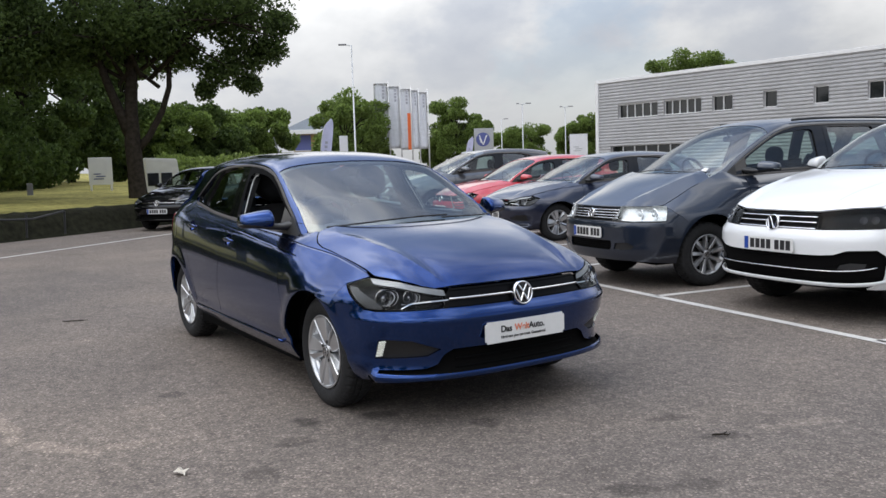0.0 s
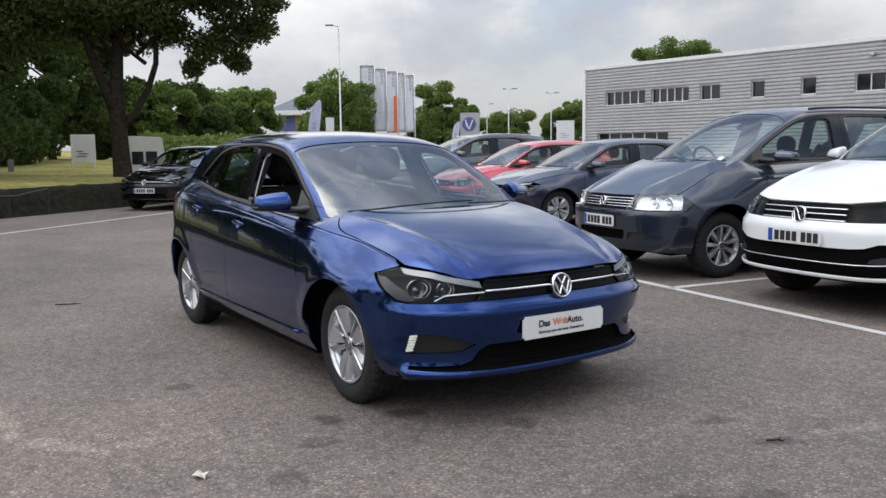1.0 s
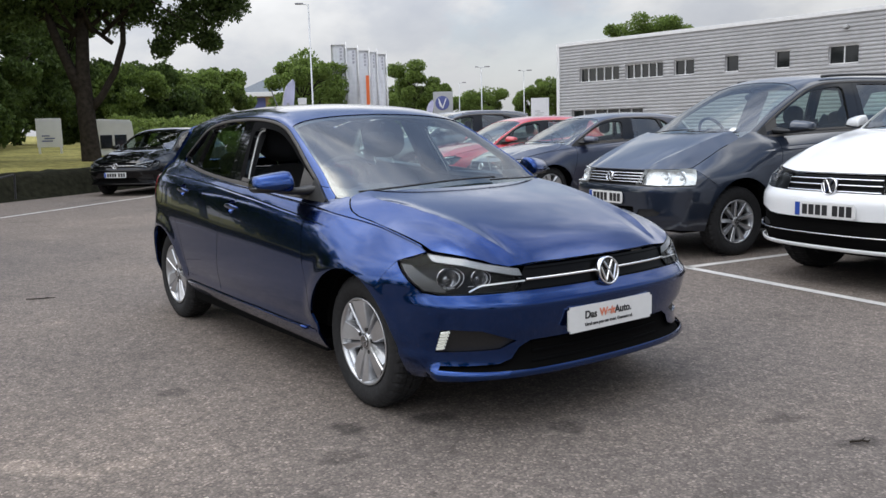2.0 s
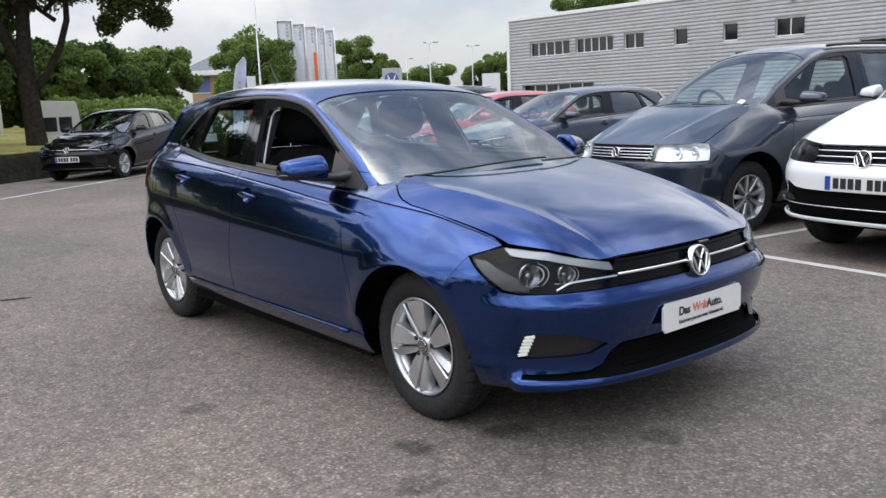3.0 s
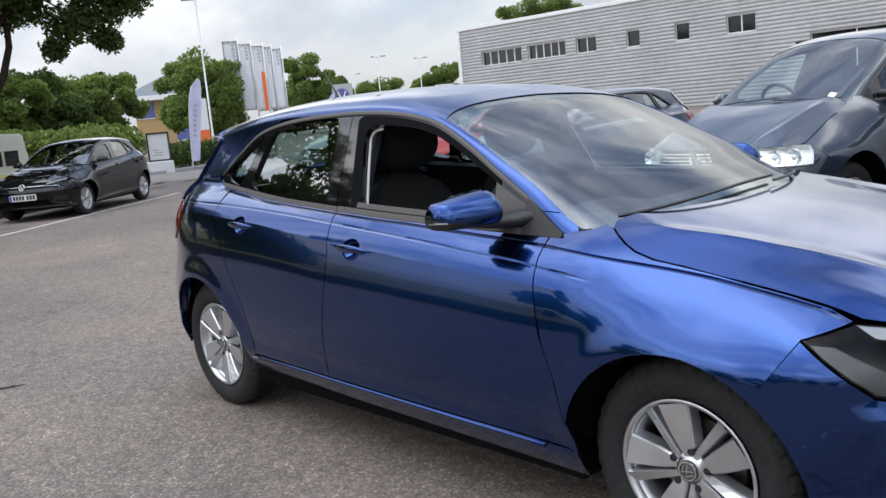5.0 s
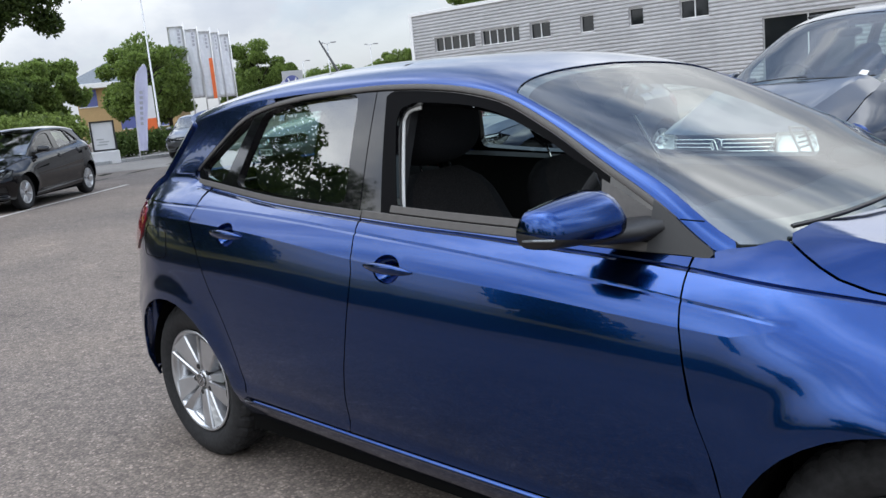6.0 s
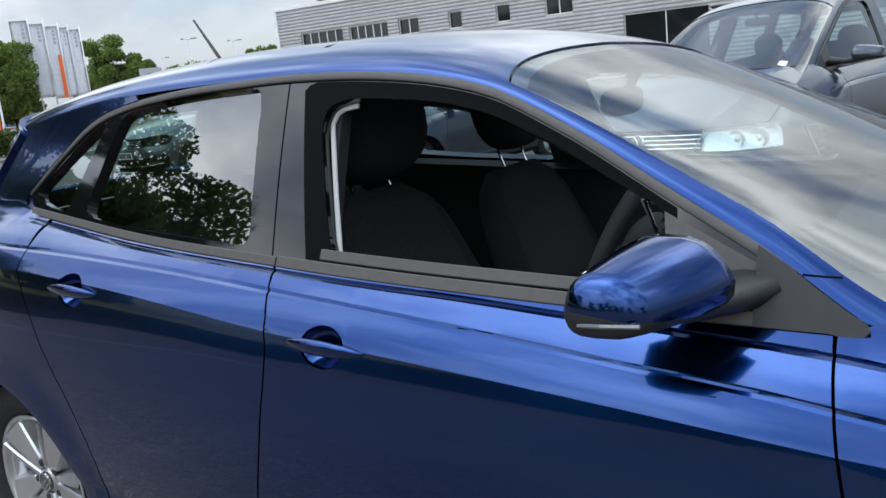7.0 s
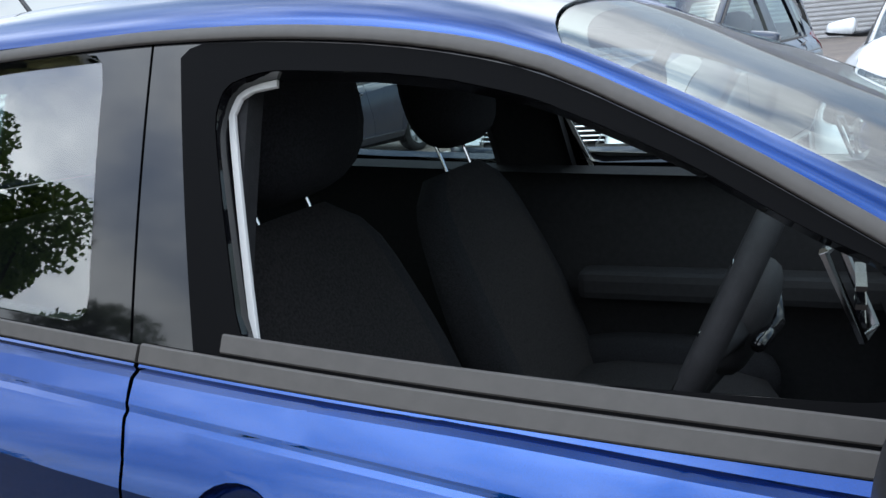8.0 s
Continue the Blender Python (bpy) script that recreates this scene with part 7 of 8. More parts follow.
    for x in (hb, -hb):
        for s in (-1, 1):
            m = Matrix.Translation((x * kx, s * (spec["track"] - spec["tyre_w"] / 2) * ky, spec["tyre"] - 0.002)) @ (Matrix.Rotation(math.pi, 4, "Z") if s > 0 else Matrix.Identity(4))
            wheel(t, m @ Matrix.Rotation(0.2 * x + 0.5, 4, "Y"), spec["tyre"], spec["rim"], spec["tyre_w"], spec.get("spokes", 5), spec.get("spoke_style", "twin"))
    # mirrors
    for s in (-1, 1):
        mirror(t, s, spec, body)
    cabin_parts(t, c, spec, cabin)
    if chrome_rail:
        for s in (-1, 1):
            pts, nrm = on_surface(c.shell, [(x, s * 0.80) for x in np.linspace(-1.5, 0.05, 14)], 0.03)
            bm = bmesh.new()
            tube(bm, pts, 0.014, 8)
            part("roof_rail", bm, CM[chrome_rail], t, "roof rail", smooth=True)
    return c


def mirror(t, s, spec, body):
    kx, ky, kz = spec["scale"]
    mx, my, mz = spec.get("mirror", (0.60, 0.875, 1.015))
    base = Matrix.Translation((mx * kx, s * my * ky, mz * kz)) @ Matrix.Diagonal((1, s * -1, 1, 1))     # local -y is outboard
    bm = bmesh.new()
    n, rows = 20, []
    for i in range(13):           # rounded wedge: deep at the car, thin and dropped outboard, nose forward
        q = i / 12
        y = 0.075 - 0.185 * q
        hh = 0.062 * (1 - 0.30 * q ** 2) * (1 if 0 < i < 12 else 0.72)
        dep = 0.10 * (1 - 0.38 * q ** 2) * (1 if 0 < i < 12 else 0.75)
        row = []
        for k in range(n):
            a = 2 * math.pi * k / n
            cx, cz = math.cos(a), math.sin(a)
            px = abs(cx) ** 0.62 * (1 if cx > 0 else -1)
            pz = abs(cz) ** 0.72 * (1 if cz > 0 else -1)
            x = dep * (px * (0.62 if px < 0 else 1.0) * (1 - 0.25 * max(0, pz)) + 0.02) - 0.045 * q
            row.append(bm.verts.new((x, y, hh * (pz if pz > 0 else 0.78 * pz) - 0.012 * q)))
        rows.append(row)
    for p, q in zip(rows, rows[1:]):
        for k in range(n):
            bm.faces.new((p[k], p[(k + 1) % n], q[(k + 1) % n], q[k]))
    bm.faces.new(rows[0][::-1]), bm.faces.new(rows[-1])
    bmesh.ops.recalc_face_normals(bm, faces=bm.faces[:])
    bmesh.ops.bisect_plane(bm, geom=bm.faces[:] + bm.edges[:] + bm.verts[:], plane_co=(0, 0, -0.028), plane_no=(0.12, 0.1, 1), dist=1e-6)
    for f in bm.faces:
        cc = f.calc_center_median()
        if (cc - Vector((0, 0, -0.028))).dot(Vector((0.12, 0.1, 1))) < 0:
            f.material_index = 1
        if f.normal.x < -0.75:
            f.material_index = 1
    bmesh.ops.transform(bm, matrix=base, verts=bm.verts[:])
    if s > 0:
        bmesh.ops.reverse_faces(bm, faces=bm.faces[:])
    hold = part("door_mirror", bm, [body, CM["black"]], t, "painted door mirror with black base", smooth=True)
    bm = bmesh.new()
    box(bm, -0.062, -0.054, -0.08, 0.045, -0.022, 0.036, 0.004, base)
    part("mirror_glass", bm, CM["mirror"], hold)
    bm = bmesh.new()
    pts = [base @ Vector(p) for p in ((-0.056, -0.108, -0.026), (-0.02, -0.117, -0.022), (0.03, -0.111, -0.020), (0.075, -0.075, -0.036), (0.1, -0.02, -0.038))]
    tube(bm, pts[:3], 0.0042, 8)
    part("indicator", bm, CM["lens"], hold, "clear indicator strip")
    bm = bmesh.new()
    tube(bm, [p + Vector((0, 0, -0.001)) for p in pts[:3]], 0.003, 8)
    part("indicator_core", bm, CM["lamp_brow"], hold)
    bm = bmesh.new()
    rows = []
    for ax, ay, az, rx, rz in ((0.0, 0.0, -0.040, 0.050, 0.012), (0.015, 0.06, -0.045, 0.055, 0.018), (0.045, 0.12, -0.046, 0.060, 0.020), (0.075, 0.17, -0.040, 0.068, 0.025), (0.09, 0.215, -0.034, 0.078, 0.030), (0.10, 0.27, -0.03, 0.08, 0.03)):
        rows.append([bm.verts.new(base @ Vector((ax + rx * px, ay, az + rz * pz))) for px, pz in ((1, 0.1), (0.8, 0.8), (0, 1), (-0.8, 0.8), (-1, 0.1), (-0.7, -0.9), (0, -1), (0.7, -0.9))])
    for p, q in zip(rows, rows[1:]):
        for k in range(8):
            bm.faces.new((p[k], p[(k + 1) % 8], q[(k + 1) % 8], q[k]))
    bm.faces.new(rows[0]), bm.faces.new(rows[-1])
    bmesh.ops.recalc_face_normals(bm, faces=bm.faces[:])
    part("mirror_arm", bm, CM["black"], hold, smooth=True)


def seat(t, x, y, recline, name="front_seat", drop=0.0, head=1.0):
    """A car seat: cushion, backrest with bolsters, head restraint on two chrome posts."""
    hold = new(name)
    hold.parent, hold.matrix_local = t, Matrix.Translation((x, y, -drop))
    bm = bmesh.new()
    blob(bm, (0.26, 0, 0.47), (0.27, 0.24, 0.09), power=3.4)
    part("cushion", bm, CM["seat_mid"], hold, smooth=True)
    for s in (-1, 1):
        bm = bmesh.new()
        blob(bm, (0.24, s * 0.225, 0.50), (0.27, 0.06, 0.10), power=3)
        part("bolster", bm, CM["seat"], hold, smooth=True)
    m = Matrix.Translation((0.02, 0, 0.46)) @ Matrix.Rotation(radians(-recline), 4, "Y")
    bm = bmesh.new()
    n, rows = 24, []
    for i in range(15):           # shield-shaped back, rounded over the shoulders
        q = i / 14
        z = 0.0 + 0.64 * q
        w = (0.235 + 0.035 * math.sin(min(1, q * 1.3) * math.pi * 0.9)) * (1 if q < 0.75 else math.sqrt(max(0.02, 1 - ((q - 0.75) / 0.27) ** 2)) ** 0.75)
        d = 0.075 * (1 - 0.45 * q)
        row = []
        for k in range(n):
            a = 2 * math.pi * k / n
            cx, cy = math.cos(a), math.sin(a)
            xx = abs(cx) ** 0.6 * (1 if cx > 0 else -1) * d
            yy = abs(cy) ** 0.75 * (1 if cy > 0 else -1) * w
            if cx > 0:
                xx += 0.035 * (abs(yy) / 0.26) ** 3 * (1 - q * 0.6)
            row.append(bm.verts.new(m @ Vector((xx, yy, z))))
        rows.append(row)
    for p, q in zip(rows, rows[1:]):
        for k in range(n):
            f = bm.faces.new((p[k], p[(k + 1) % n], q[(k + 1) % n], q[k]))
            cy = abs(math.sin(2 * math.pi * (k + 0.5) / n))
            f.material_index = 1 if math.cos(2 * math.pi * (k + 0.5) / n) > 0.3 and cy < 0.72 else 0
    bm.faces.new(rows[0][::-1]), bm.faces.new(rows[-1])
    part("backrest", bm, [CM["seat"], CM["seat_mid"]], hold, smooth=True)
    bm = bmesh.new()
    blob(bm, (-0.02 * head, 0, 0.822 - 0.05 * (1.1 - head)), (0.10 * head, 0.175 * head, 0.148 * head), m @ Matrix.Rotation(radians(6), 4, "Y"), power=2.7, seg=24, rings=16)
    hr = part("head_restraint", bm, CM["seat"], hold, smooth=True)
    for s in (-1, 1):
        bm = bmesh.new()
        tube(bm, [m @ Vector((0.02, s * 0.07, 0.60)), m @ Vector((0.02, s * 0.07, 0.72))], 0.0042, 8)
        part("post", bm, CM["chrome"], hr, "chrome post")
    return hold


def cabin_parts(t, c, spec, level):
    kx, ky, kz = spec["scale"]
    sx, sz = spec.get("cabin_shift", (0.0, 0.0))
    # inner linings follow the glass surface, open where the windows are
    for s in (-1, 1):
        gl = lambda x, z, s=s: c.put(x, s * (c.glass_y(x, np.maximum(z, 0.95)) - 0.06), z)
        poly = [(-1.25, 0.26), (0.95, 0.26), (0.80, 0.955), (0.5, 0.957), (-0.2, 0.985), (-1.2, 1.05)]
        if level == "full":
            patch("door_lining", gl, poly, 0.12, CM["cabin"], t, "black door lining", lip=0.04, flip=s > 0)
            bm = bmesh.new()
            box(bm, -0.1, 0.62, s * 0.60 - 0.05, s * 0.60 + 0.05, 0.66, 0.73, 0.02)
            part("armrest", bm, CM["cabin"], t, smooth=False)
        else:
            patch("door_lining", gl, poly, 0.3, CM["cabin"], t, "black door lining", lip=0.0, flip=s > 0)
        gp = lambda x, z, s=s: c.put(x, s * (c.glass_y(x, z) - 0.03), z)
        pil = [(-0.13, 0.97), (-0.165, 1.31), (-0.36, 1.33), (-0.34, 0.98)]
        patch("pillar_lining", gp, pil, 0.1, CM["cabin"], t, "black pillar lining", lip=0.03, flip=s > 0)
        if level == "full":
            pts, nrm = on_surface(c.glass(s), [(-0.090 - 0.082 * k / 6, 0.975 + 0.265 * k / 6) for k in range(7)] + [(-0.176, 1.256), (-0.168, 1.276), (-0.150, 1.285), (-0.115, 1.289)], -0.024, s > 0)
            bm = bmesh.new()
            strip(bm, pts, nrm, 0.005, 0.005)
            part("pillar_strip", bm, CM["pale_trim"], t, "pale strip along the pillar")
        if level == "full":
            ring = rounded(spec["front_open"])
            sill_z = lambda x: float(c.belt(x)) + 0.014
            big = [(-0.166, sill_z(-0.166)), (-0.250, 1.318), (-0.238, 1.328)] + [(x, float(c.dlo(x)) - 0.021) for x in np.linspace(-0.22, 0.57, 18)] + [(x, sill_z(x)) for x in (0.585, 0.4, 0.2, 0.0)]
            patch("window_seal", c.glass(s), big, 0.05, CM["rubber"], t, "black rubber window seal", holes=[ring], off=0.0045, lip=0.0, flip=s > 0)
    inner = lambda x, v: c.shell(x, v) - np.array((0, 0, 0.022)) - np.stack([0 * x, np.sign(v) * 0.03 * np.abs(v) ** 4, 0 * x], -1)
    t0 = spec["ws_top"][0]
    patch("roof_lining", inner, [(-1.02, -0.97), (t0 + 0.0, -0.97), (t0 - 0.02, 0.0), (t0, 0.97), (-1.02, 0.97), (-1.4, 0.5), (-1.5, 0.0), (-1.4, -0.5)], 0.1, CM["lining"] if level == "full" else CM["cabin"], t, "pale roof lining", lip=0)
    # dash
    b0, b1 = spec["ws_base"]
    dz = float(c.spine(b0)) - 0.03
    bm = bmesh.new()
    rows = []
    prof = [(b0 - 0.06, dz - 0.02), (b0 - 0.20, dz + 0.005), (b0 - 0.36, dz + 0.012), (b0 - 0.46, dz - 0.005), (b0 - 0.50, dz - 0.05), (b0 - 0.48, dz - 0.16), (b0 - 0.52, dz - 0.25), (b0 - 0.42, dz - 0.42)]
    for k in range(13):
        y = -0.64 + 1.28 * k / 12
        hump = 0.045 * math.exp(-((y + 0.36) / 0.17) ** 2)
        rows.append([bm.verts.new(((x - b1 * 0.6 * (y / 0.64) ** 2 * (1 if i < 2 else 0.2)) * kx, y * ky, (z + hump * (1 if 1 < i < 5 else 0)) * kz)) for i, (x, z) in enumerate(prof)])
    for p, q in zip(rows, rows[1:]):
        for i in range(len(prof) - 1):
            bm.faces.new((p[i], q[i], q[i + 1], p[i + 1]))
    bmesh.ops.recalc_face_normals(bm, faces=bm.faces[:])
    part("dashboard", bm, CM["cabin"], t, "black dashboard", smooth=True)
    # seats
    if level == "full":
        for y in (-0.36, 0.36):
            seat(t, -0.115 if y < 0 else -0.13, y, 20, drop=0.0 if y < 0 else 0.035, head=1.12 if y < 0 else 0.84)
    else:
        for y in (-0.36, 0.36):
            hold = new("front_seat")
            hold.parent, hold.matrix_local = t, Matrix.Translation(((-0.30 + sx) * kx, y * ky, (kz - 1) * 0.5))
            bm = bmesh.new()
            blob(bm, (-0.08, 0, 0.76), (0.10, 0.24, 0.34), Matrix.Rotation(radians(-14), 4, "Y"), power=3)
            part("backrest", bm, CM["seat"], hold, smooth=True)
            bm = bmesh.new()
            blob(bm, (-0.27, 0, 1.20), (0.06, 0.13, 0.11), power=2.6)
            part("head_restraint", bm, CM["seat"], hold, smooth=True)
    bm = bmesh.new()
    blob(bm, (-1.12 * kx, 0, 0.72 * kz), (0.12 * kx, 0.58 * ky, 0.30 * kz), Matrix.Translation((0, 0, 0)), power=4)
    rb = part("rear_seat", bm, CM["seat"], t, smooth=True)
    for y in (-0.34, 0.34):
        bm = bmesh.new()
        blob(bm, (-1.18 * kx, y * ky, 1.06 * kz), (0.05, 0.12, 0.075), power=2.7)
        part("rear_head_restraint", bm, CM["seat"], rb, smooth=True)
    # steering wheel
    cx, cy, cz = spec.get("wheel_at", (b0 - 0.755, -0.36, dz + 0.015))
    m = Matrix.Translation((cx * kx, cy * ky, cz * kz)) @ Matrix.Rotation(radians(-66), 4, "Y")
    bm = bmesh.new()
    ring = [m @ Vector((0.185 * math.cos(a), 0.185 * math.sin(a), 0)) for a in (2 * math.pi * k / 40 for k in range(41))]
    tube(bm, ring, 0.0165, 10, cap=False)
    sw = part("steering_wheel", bm, CM["cabin"], t, "black leather steering wheel", smooth=True)
    bm = bmesh.new()
    blob(bm, (0, 0, -0.02), (0.075, 0.085, 0.035), m, power=3)
    part("wheel_boss", bm, CM["cabin"], sw, smooth=True)
    for a in (math.pi / 2, -math.pi / 2, math.pi):
        bm = bmesh.new()
        q = Vector((math.cos(a), math.sin(a), 0))
        tube(bm, [m @ (q * 0.06 + Vector((0, 0, -0.02))), m @ (q * 0.18)], [0.022, 0.014], 8)
        part("wheel_spoke", bm, CM["cabin"], sw, smooth=True)
        if level == "full":
            bm = bmesh.new()
            tube(bm, [m @ (q * 0.07 + Vector((0.012, 0.012, 0.006))), m @ (q * 0.165 + Vector((0.008, 0.008, 0.014)))], 0.004, 6)
            part("spoke_trim", bm, CM["chrome"], sw, "chrome trim")
    if level == "full":
        # air vent with a bright frame, column stalks
        for y0 in (-0.60, 0.60):
            bm = bmesh.new()
            tube(bm, [(0.487, y0, 1.085), (0.522, y0, 1.0), (0.535, y0 + 0.09, 0.985), (0.50, y0 + 0.095, 1.075), (0.487, y0, 1.085)], 0.0048, 6)
            vent = part("air_vent", bm, CM["dark_chrome"], t, "dull silver-framed air vent")
            for k in range(3):
                bm = bmesh.new()
                box(bm, 0.515, 0.525, y0, y0 + 0.09, 1.012 + 0.018 * k, 1.017 + 0.018 * k)
                part("vent_slat", bm, CM["gloss_black"], vent)
        for sy in (-1, 1):
            bm = bmesh.new()
            tube(bm, [(cx + 0.06, cy, cz - 0.02), (cx + 0.05, cy + sy * 0.14, cz + 0.0)], [0.011, 0.008], 8)
            part("column_stalk", bm, CM["gloss_black"], sw, smooth=True)
    # inside mirror
    bm = bmesh.new()
    p, _ = on_surface(c.shell, [(t0 + 0.10, 1e-5)], -0.05)
    blob(bm, (p[0].x - 0.05, 0, p[0].z - 0.055), (0.02, 0.11, 0.034), power=3.2)
    im = part("inside_mirror", bm, CM["cabin"], t, "black inside mirror", smooth=True)
    bm = bmesh.new()
    tube(bm, [(p[0].x, 0, p[0].z + 0.03), (p[0].x - 0.045, 0, p[0].z - 0.05)], 0.012, 8)
    part("mirror_stem", bm, CM["cabin"], im)


def car_at(x, y, heading, label, spec, body, name="car", **kw):
    t = thing(name, Matrix.Translation((x, y, 0)) @ Matrix.Rotation(radians(heading), 4, "Z"), label, "car", "cars in the yard")
    build_car(t, spec, body, **kw)
    return t


PAINT = {
    "blue": paint("blue_metallic_paint", (0.005, 0.036, 0.162), 1.0, 0.17, 0.8, 1.48),
    "black": paint("black_paint", (0.002, 0.002, 0.003), 0.0, 0.06, 0.8, 1.5),
    "navy": paint("navy_paint", (0.012, 0.018, 0.045), 0.4),
    "red": paint("red_paint", (0.50, 0.02, 0.03), 0.0),
    "slate_grey": paint("slate_grey_paint", (0.020, 0.029, 0.050), 0.55),
    "white": paint("white_paint", (0.80, 0.81, 0.82), 0.0),
    "dark_grey": paint("dark_grey_paint", (0.07, 0.075, 0.085), 0.5),
}
hero = car_at(0, 0, 0, "metallic blue five-door hatchback with its driver's window open", dict(BLUE_HATCH, window_down=True, step=0.025), PAINT["blue"], cabin="full")
bm = bmesh.new()
tube(bm, [(-1.155, 0, 1.42), (-1.17, 0, 1.445), (-1.275, 0, 1.585)], [0.012, 0.006, 0.0032], 8)
part("aerial", bm, CM["black"], hero, "short black whip aerial", smooth=True)

NAVY_HATCH = dict(BLUE_HATCH, lights_on=False, scale=(1.03, 1.02, 1.0), step=0.045, plate=(0.452, "bars"))
BLACK = dict(BLUE_HATCH, lights_on=False, step=0.045, plate=(0.452, "bars"))
lift = lambda pts, k, z0=0.95: [(x, z if z < z0 else z0 + (z - z0) * k) for x, z in pts]
SUV = dict(BLUE_HATCH, dlo=lift(BLUE_HATCH["dlo"], 0.90), nose_in=[(0.14, 0.2), (0.2, 0.07), (0.26, 0.02), (0.33, 0.0), (0.44, 0.0), (0.50, 0.0), (0.548, 0.0), (0.562, 0.004), (0.585, 0.028), (0.61, 0.045), (0.70, 0.085), (0.76, 0.15), (0.85, 0.3)], scale=(1.05, 1.05, 1.2), step=0.045, plate=(0.492, "bars"), tyre=0.36, rim=0.235, tyre_w=0.225, track=0.80, arch=0.375, hub=0.30, spine=lift(BLUE_HATCH["spine"], 0.90), rail=lift(BLUE_HATCH["rail"], 0.90),
           groove=None, hood_seam=[(0.86, 0.985), (0.967, 0.955), (1.03, 0.924), (1.098, 0.891), (1.146, 0.875), (1.203, 0.863), (1.3, 0.847), (1.425, 0.82), (1.545, 0.795), (1.66, 0.765), (1.768, 0.74), (1.9, 0.70)],
           lamp=[("x", 1.66, 0.712), ("x", 1.76, 0.738), ("y", 0.58, 0.727), ("y", 0.39, 0.712), ("y", 0.39, 0.69), ("y", 0.40, 0.605), ("y", 0.60, 0.61), ("x", 1.80, 0.615), ("x", 1.73, 0.625)],
           grille=(0.585, 0.708), slats=4, slat_z=(0.607, 0.645, 0.68), badge=(0.632, 0.066), lamp_style="led",
           fog=[("y", 0.64, 0.40), ("y", 0.72, 0.395), ("y", 0.71, 0.36), ("y", 0.62, 0.355), ("y", 0.56, 0.36), ("y", 0.58, 0.385)],
           intake=[(0.30, 0.44), (0.44, 0.442), (0.54, 0.45), (0.62, 0.478), (0.76, 0.482), (0.80, 0.43), (0.79, 0.28), (0.72, 0.23), (0.45, 0.215), (0.30, 0.214)], bars=[(0.258, 0.80, 0.014, "white_strip"), (0.345, 0.76, 0.004, "chrome")])
for k in ("front_open", "rear_open", "quarter_open"):
    SUV[k] = lift(BLUE_HATCH[k], 0.90)
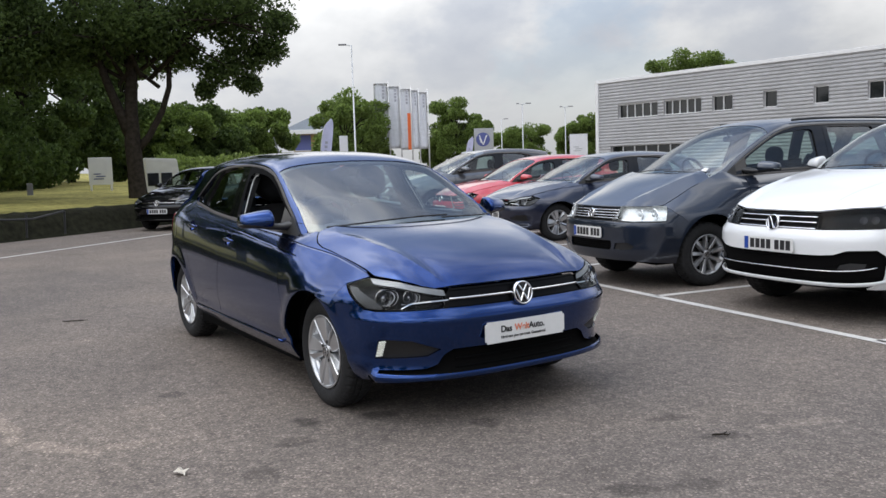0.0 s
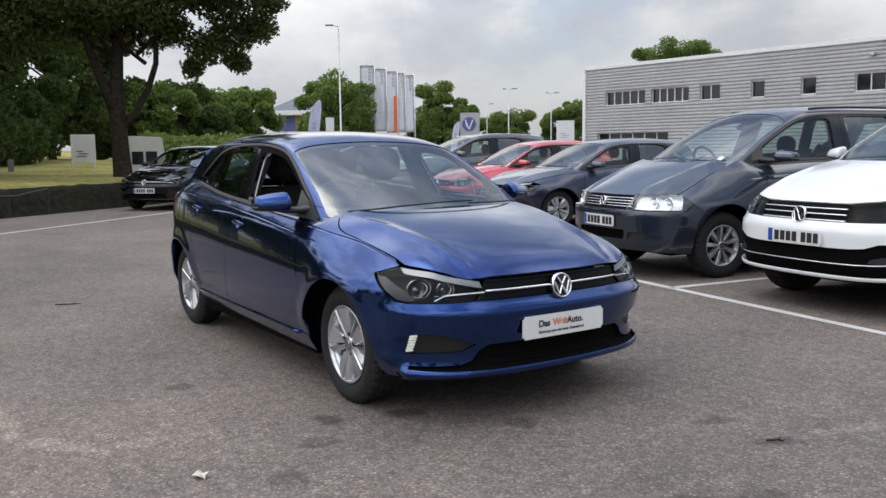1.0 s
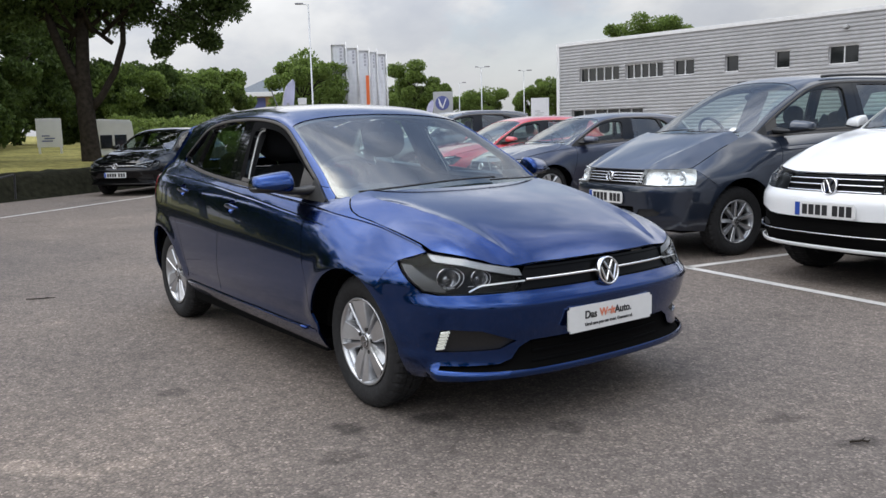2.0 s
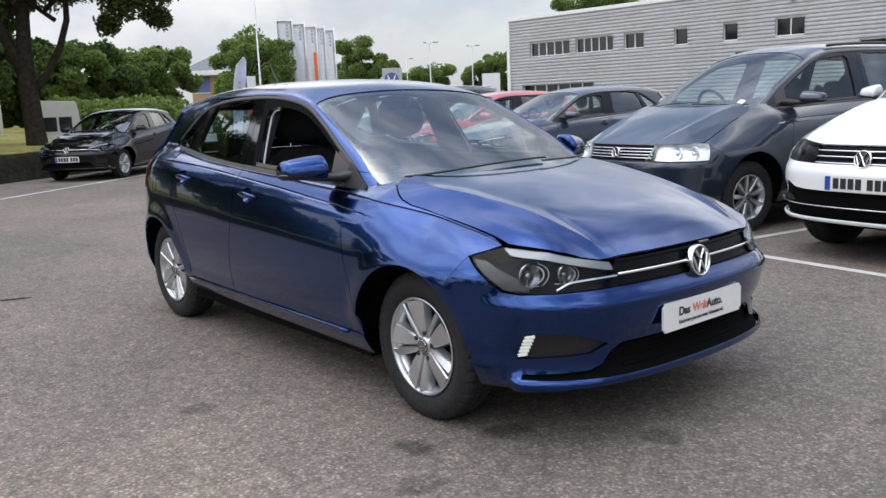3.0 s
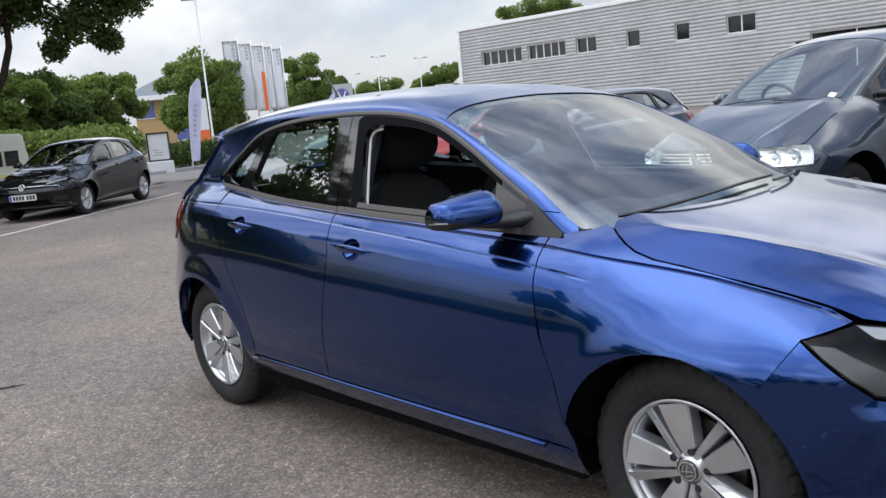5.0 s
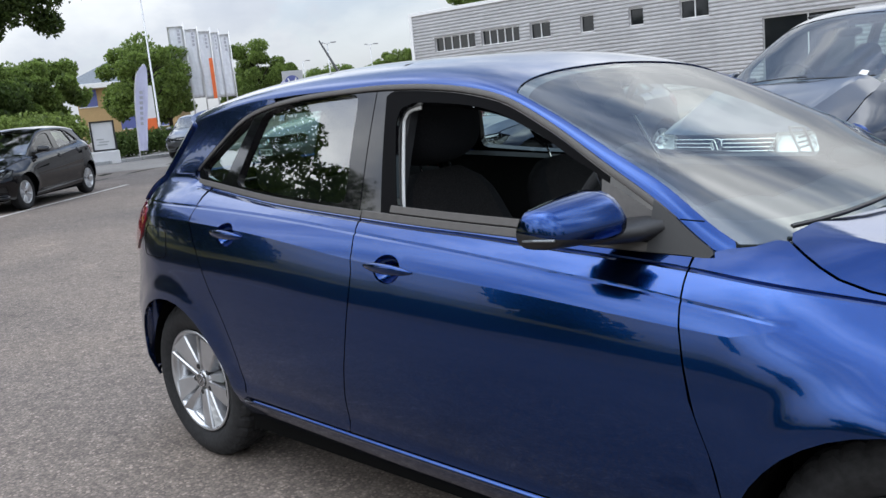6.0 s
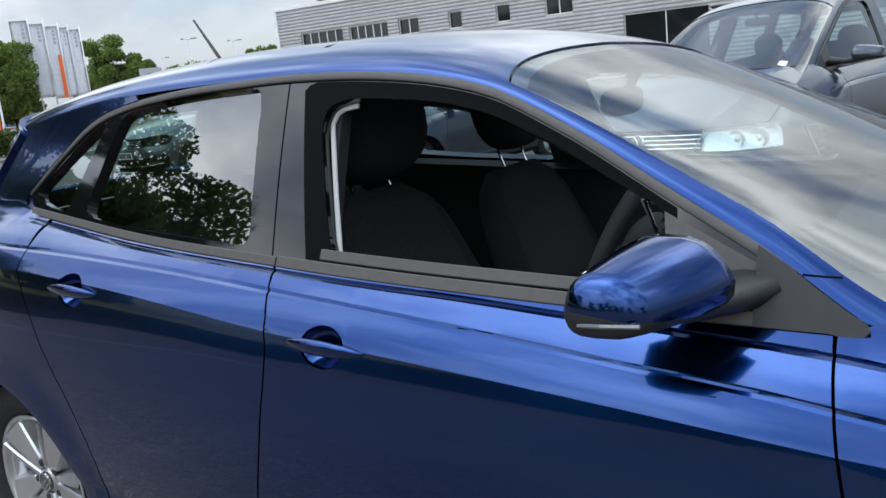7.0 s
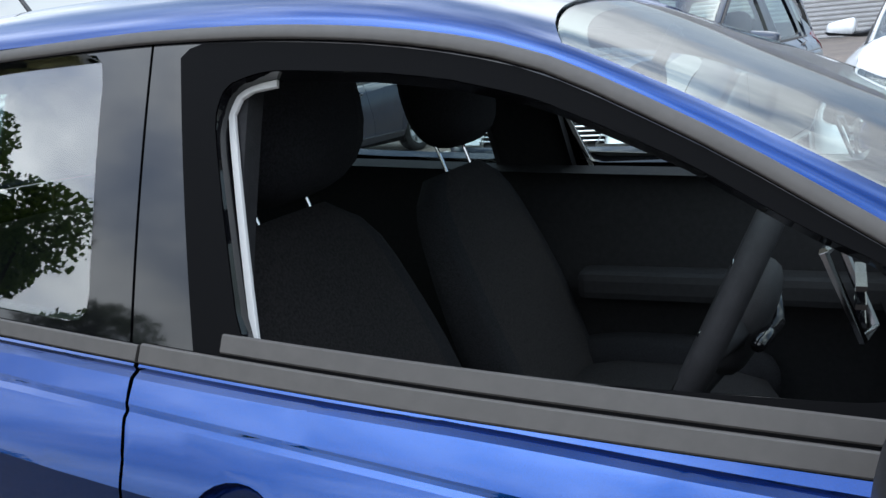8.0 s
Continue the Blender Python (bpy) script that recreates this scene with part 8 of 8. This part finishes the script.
MPV = dict({k: v for k, v in BLUE_HATCH.items() if k != "dlo"}, nose_in=[(0.14, 0.2), (0.2, 0.07), (0.26, 0.02), (0.33, 0.0), (0.44, 0.0), (0.50, 0.0), (0.548, 0.0), (0.562, 0.004), (0.585, 0.028), (0.61, 0.045), (0.70, 0.085), (0.76, 0.15), (0.85, 0.3)], scale=(1.11, 1.035, 1.19), step=0.045, plate=(0.475, "bars"), tyre=0.325, rim=0.205, tyre_w=0.205, track=0.81, arch=0.345, hub=0.275,
           spine=[(-1.99, 1.0), (-1.95, 1.1), (-1.86, 1.36), (-1.75, 1.43), (-1.1, 1.452), (-0.4, 1.45), (0.1, 1.43), (0.3, 1.39), (0.45, 1.335), (0.7, 1.222), (1.0, 1.088), (1.31, 0.95), (1.5, 0.86)],
           rail=[(-1.95, 1.12), (-1.85, 1.25), (-1.7, 1.355), (-1.4, 1.372), (-0.6, 1.375), (0.0, 1.36), (0.25, 1.315), (0.45, 1.235), (0.65, 1.14), (0.87, 1.02), (1.02, 0.925), (1.2, 0.83)],
           ws_base=(1.30, 0.21), ws_top=(0.33, 0.06), hood_back=(1.285, 0.13), hood_shift=0.16, a_tip=1.025, dlo_end=-1.80, roof_end=(-1.85, 0.05),
           hood_seam=[(1.02, 0.972), (1.12, 0.952), (1.17, 0.925), (1.23, 0.893), (1.34, 0.865), (1.5, 0.80), (1.66, 0.735), (1.76, 0.70), (1.9, 0.67)], groove=None,
           fender_top=[(0.6, 1.02), (1.02, 0.975), (1.2, 0.935), (1.34, 0.895), (1.5, 0.82), (1.66, 0.75), (1.76, 0.712), (1.9, 0.68)],
           hood_mid=[(1.2, 0.985), (1.31, 0.955), (1.5, 0.90), (1.7, 0.825), (1.88, 0.75), (1.96, 0.712), (2.02, 0.68)],
           belt=[(-1.9, 0.965), (-1.3, 0.96), (-0.69, 0.955), (0.07, 0.945), (0.75, 0.925), (0.9, 0.918)],
           up_crease=[(-1.9, 0.87), (-0.6, 0.865), (0.54, 0.855), (0.84, 0.842), (1.04, 0.822), (1.3, 0.835)], low_crease=[(-1.9, 0.845), (-0.6, 0.84), (0.84, 0.82), (1.04, 0.808), (1.3, 0.825)],
           rear_open=[(-0.345, 0.98), (-0.36, 1.345), (-1.0, 1.345), (-1.06, 0.985)], quarter_open=[(-1.14, 1.345), (-1.60, 1.325), (-1.68, 1.25), (-1.66, 1.0), (-1.2, 0.99)],
           front_open=[(-0.12, 0.975), (-0.165, 1.30), (-0.12, 1.325), (0.03, 1.315), (0.25, 1.285), (0.42, 1.22), (0.60, 1.135), (0.74, 1.06), (0.74, 0.965)],
           lamp=[("x", 1.72, 0.688), ("x", 1.77, 0.692), ("y", 0.60, 0.694), ("y", 0.44, 0.694), ("y", 0.43, 0.67), ("y", 0.38, 0.578), ("y", 0.60, 0.572), ("x", 1.80, 0.574), ("x", 1.745, 0.58)],
           grille=(0.578, 0.69), slats=2, slat_z=(0.60, 0.622, 0.645, 0.668), badge=(0.634, 0.05), lamp_style="wide",
           fog=[("y", 0.56, 0.40), ("y", 0.62, 0.37), ("y", 0.60, 0.345), ("y", 0.50, 0.335), ("y", 0.40, 0.34), ("y", 0.42, 0.39)],
           intake=[(0.36, 0.41), (0.37, 0.38), (0.36, 0.34), (0.34, 0.33)], mirror=(0.66, 0.895, 1.0), sticker=(0.52, 0.60), spokes=9, spoke_style="single")
car_at(1.50, 5.38, -98.5, "white compact SUV with black lower grille in a bay", SUV, PAINT["white"], cabin="light")
car_at(-0.79, 5.70, -100, "dark slate-grey people carrier parked in a bay", MPV, PAINT["slate_grey"], cabin="light", chrome_rail="black")
car_at(-5.76, 7.88, -100, "navy blue five-door hatchback parked in a bay", NAVY_HATCH, PAINT["navy"], cabin="light")
car_at(-8.3, 8.4, -100, "bright red five-door hatchback parked in a bay", dict(NAVY_HATCH, scale=(1.0, 1.0, 1.0)), PAINT["red"], cabin="light")
car_at(-10.9, 8.8, -100, "dark grey estate car with bright roof rails", dict(SUV, scale=(1.08, 1.04, 1.17)), PAINT["dark_grey"], cabin="light", chrome_rail="alloy")
car_at(-15.55, 3.83, -48, "black five-door hatchback parked along the bank", BLACK, PAINT["black"], cabin="light")
far = car_at(-26.0, 14.0, -40, "dark hatchback parked beyond the access road", dict(BLACK, step=0.08), PAINT["dark_grey"], cabin="light")
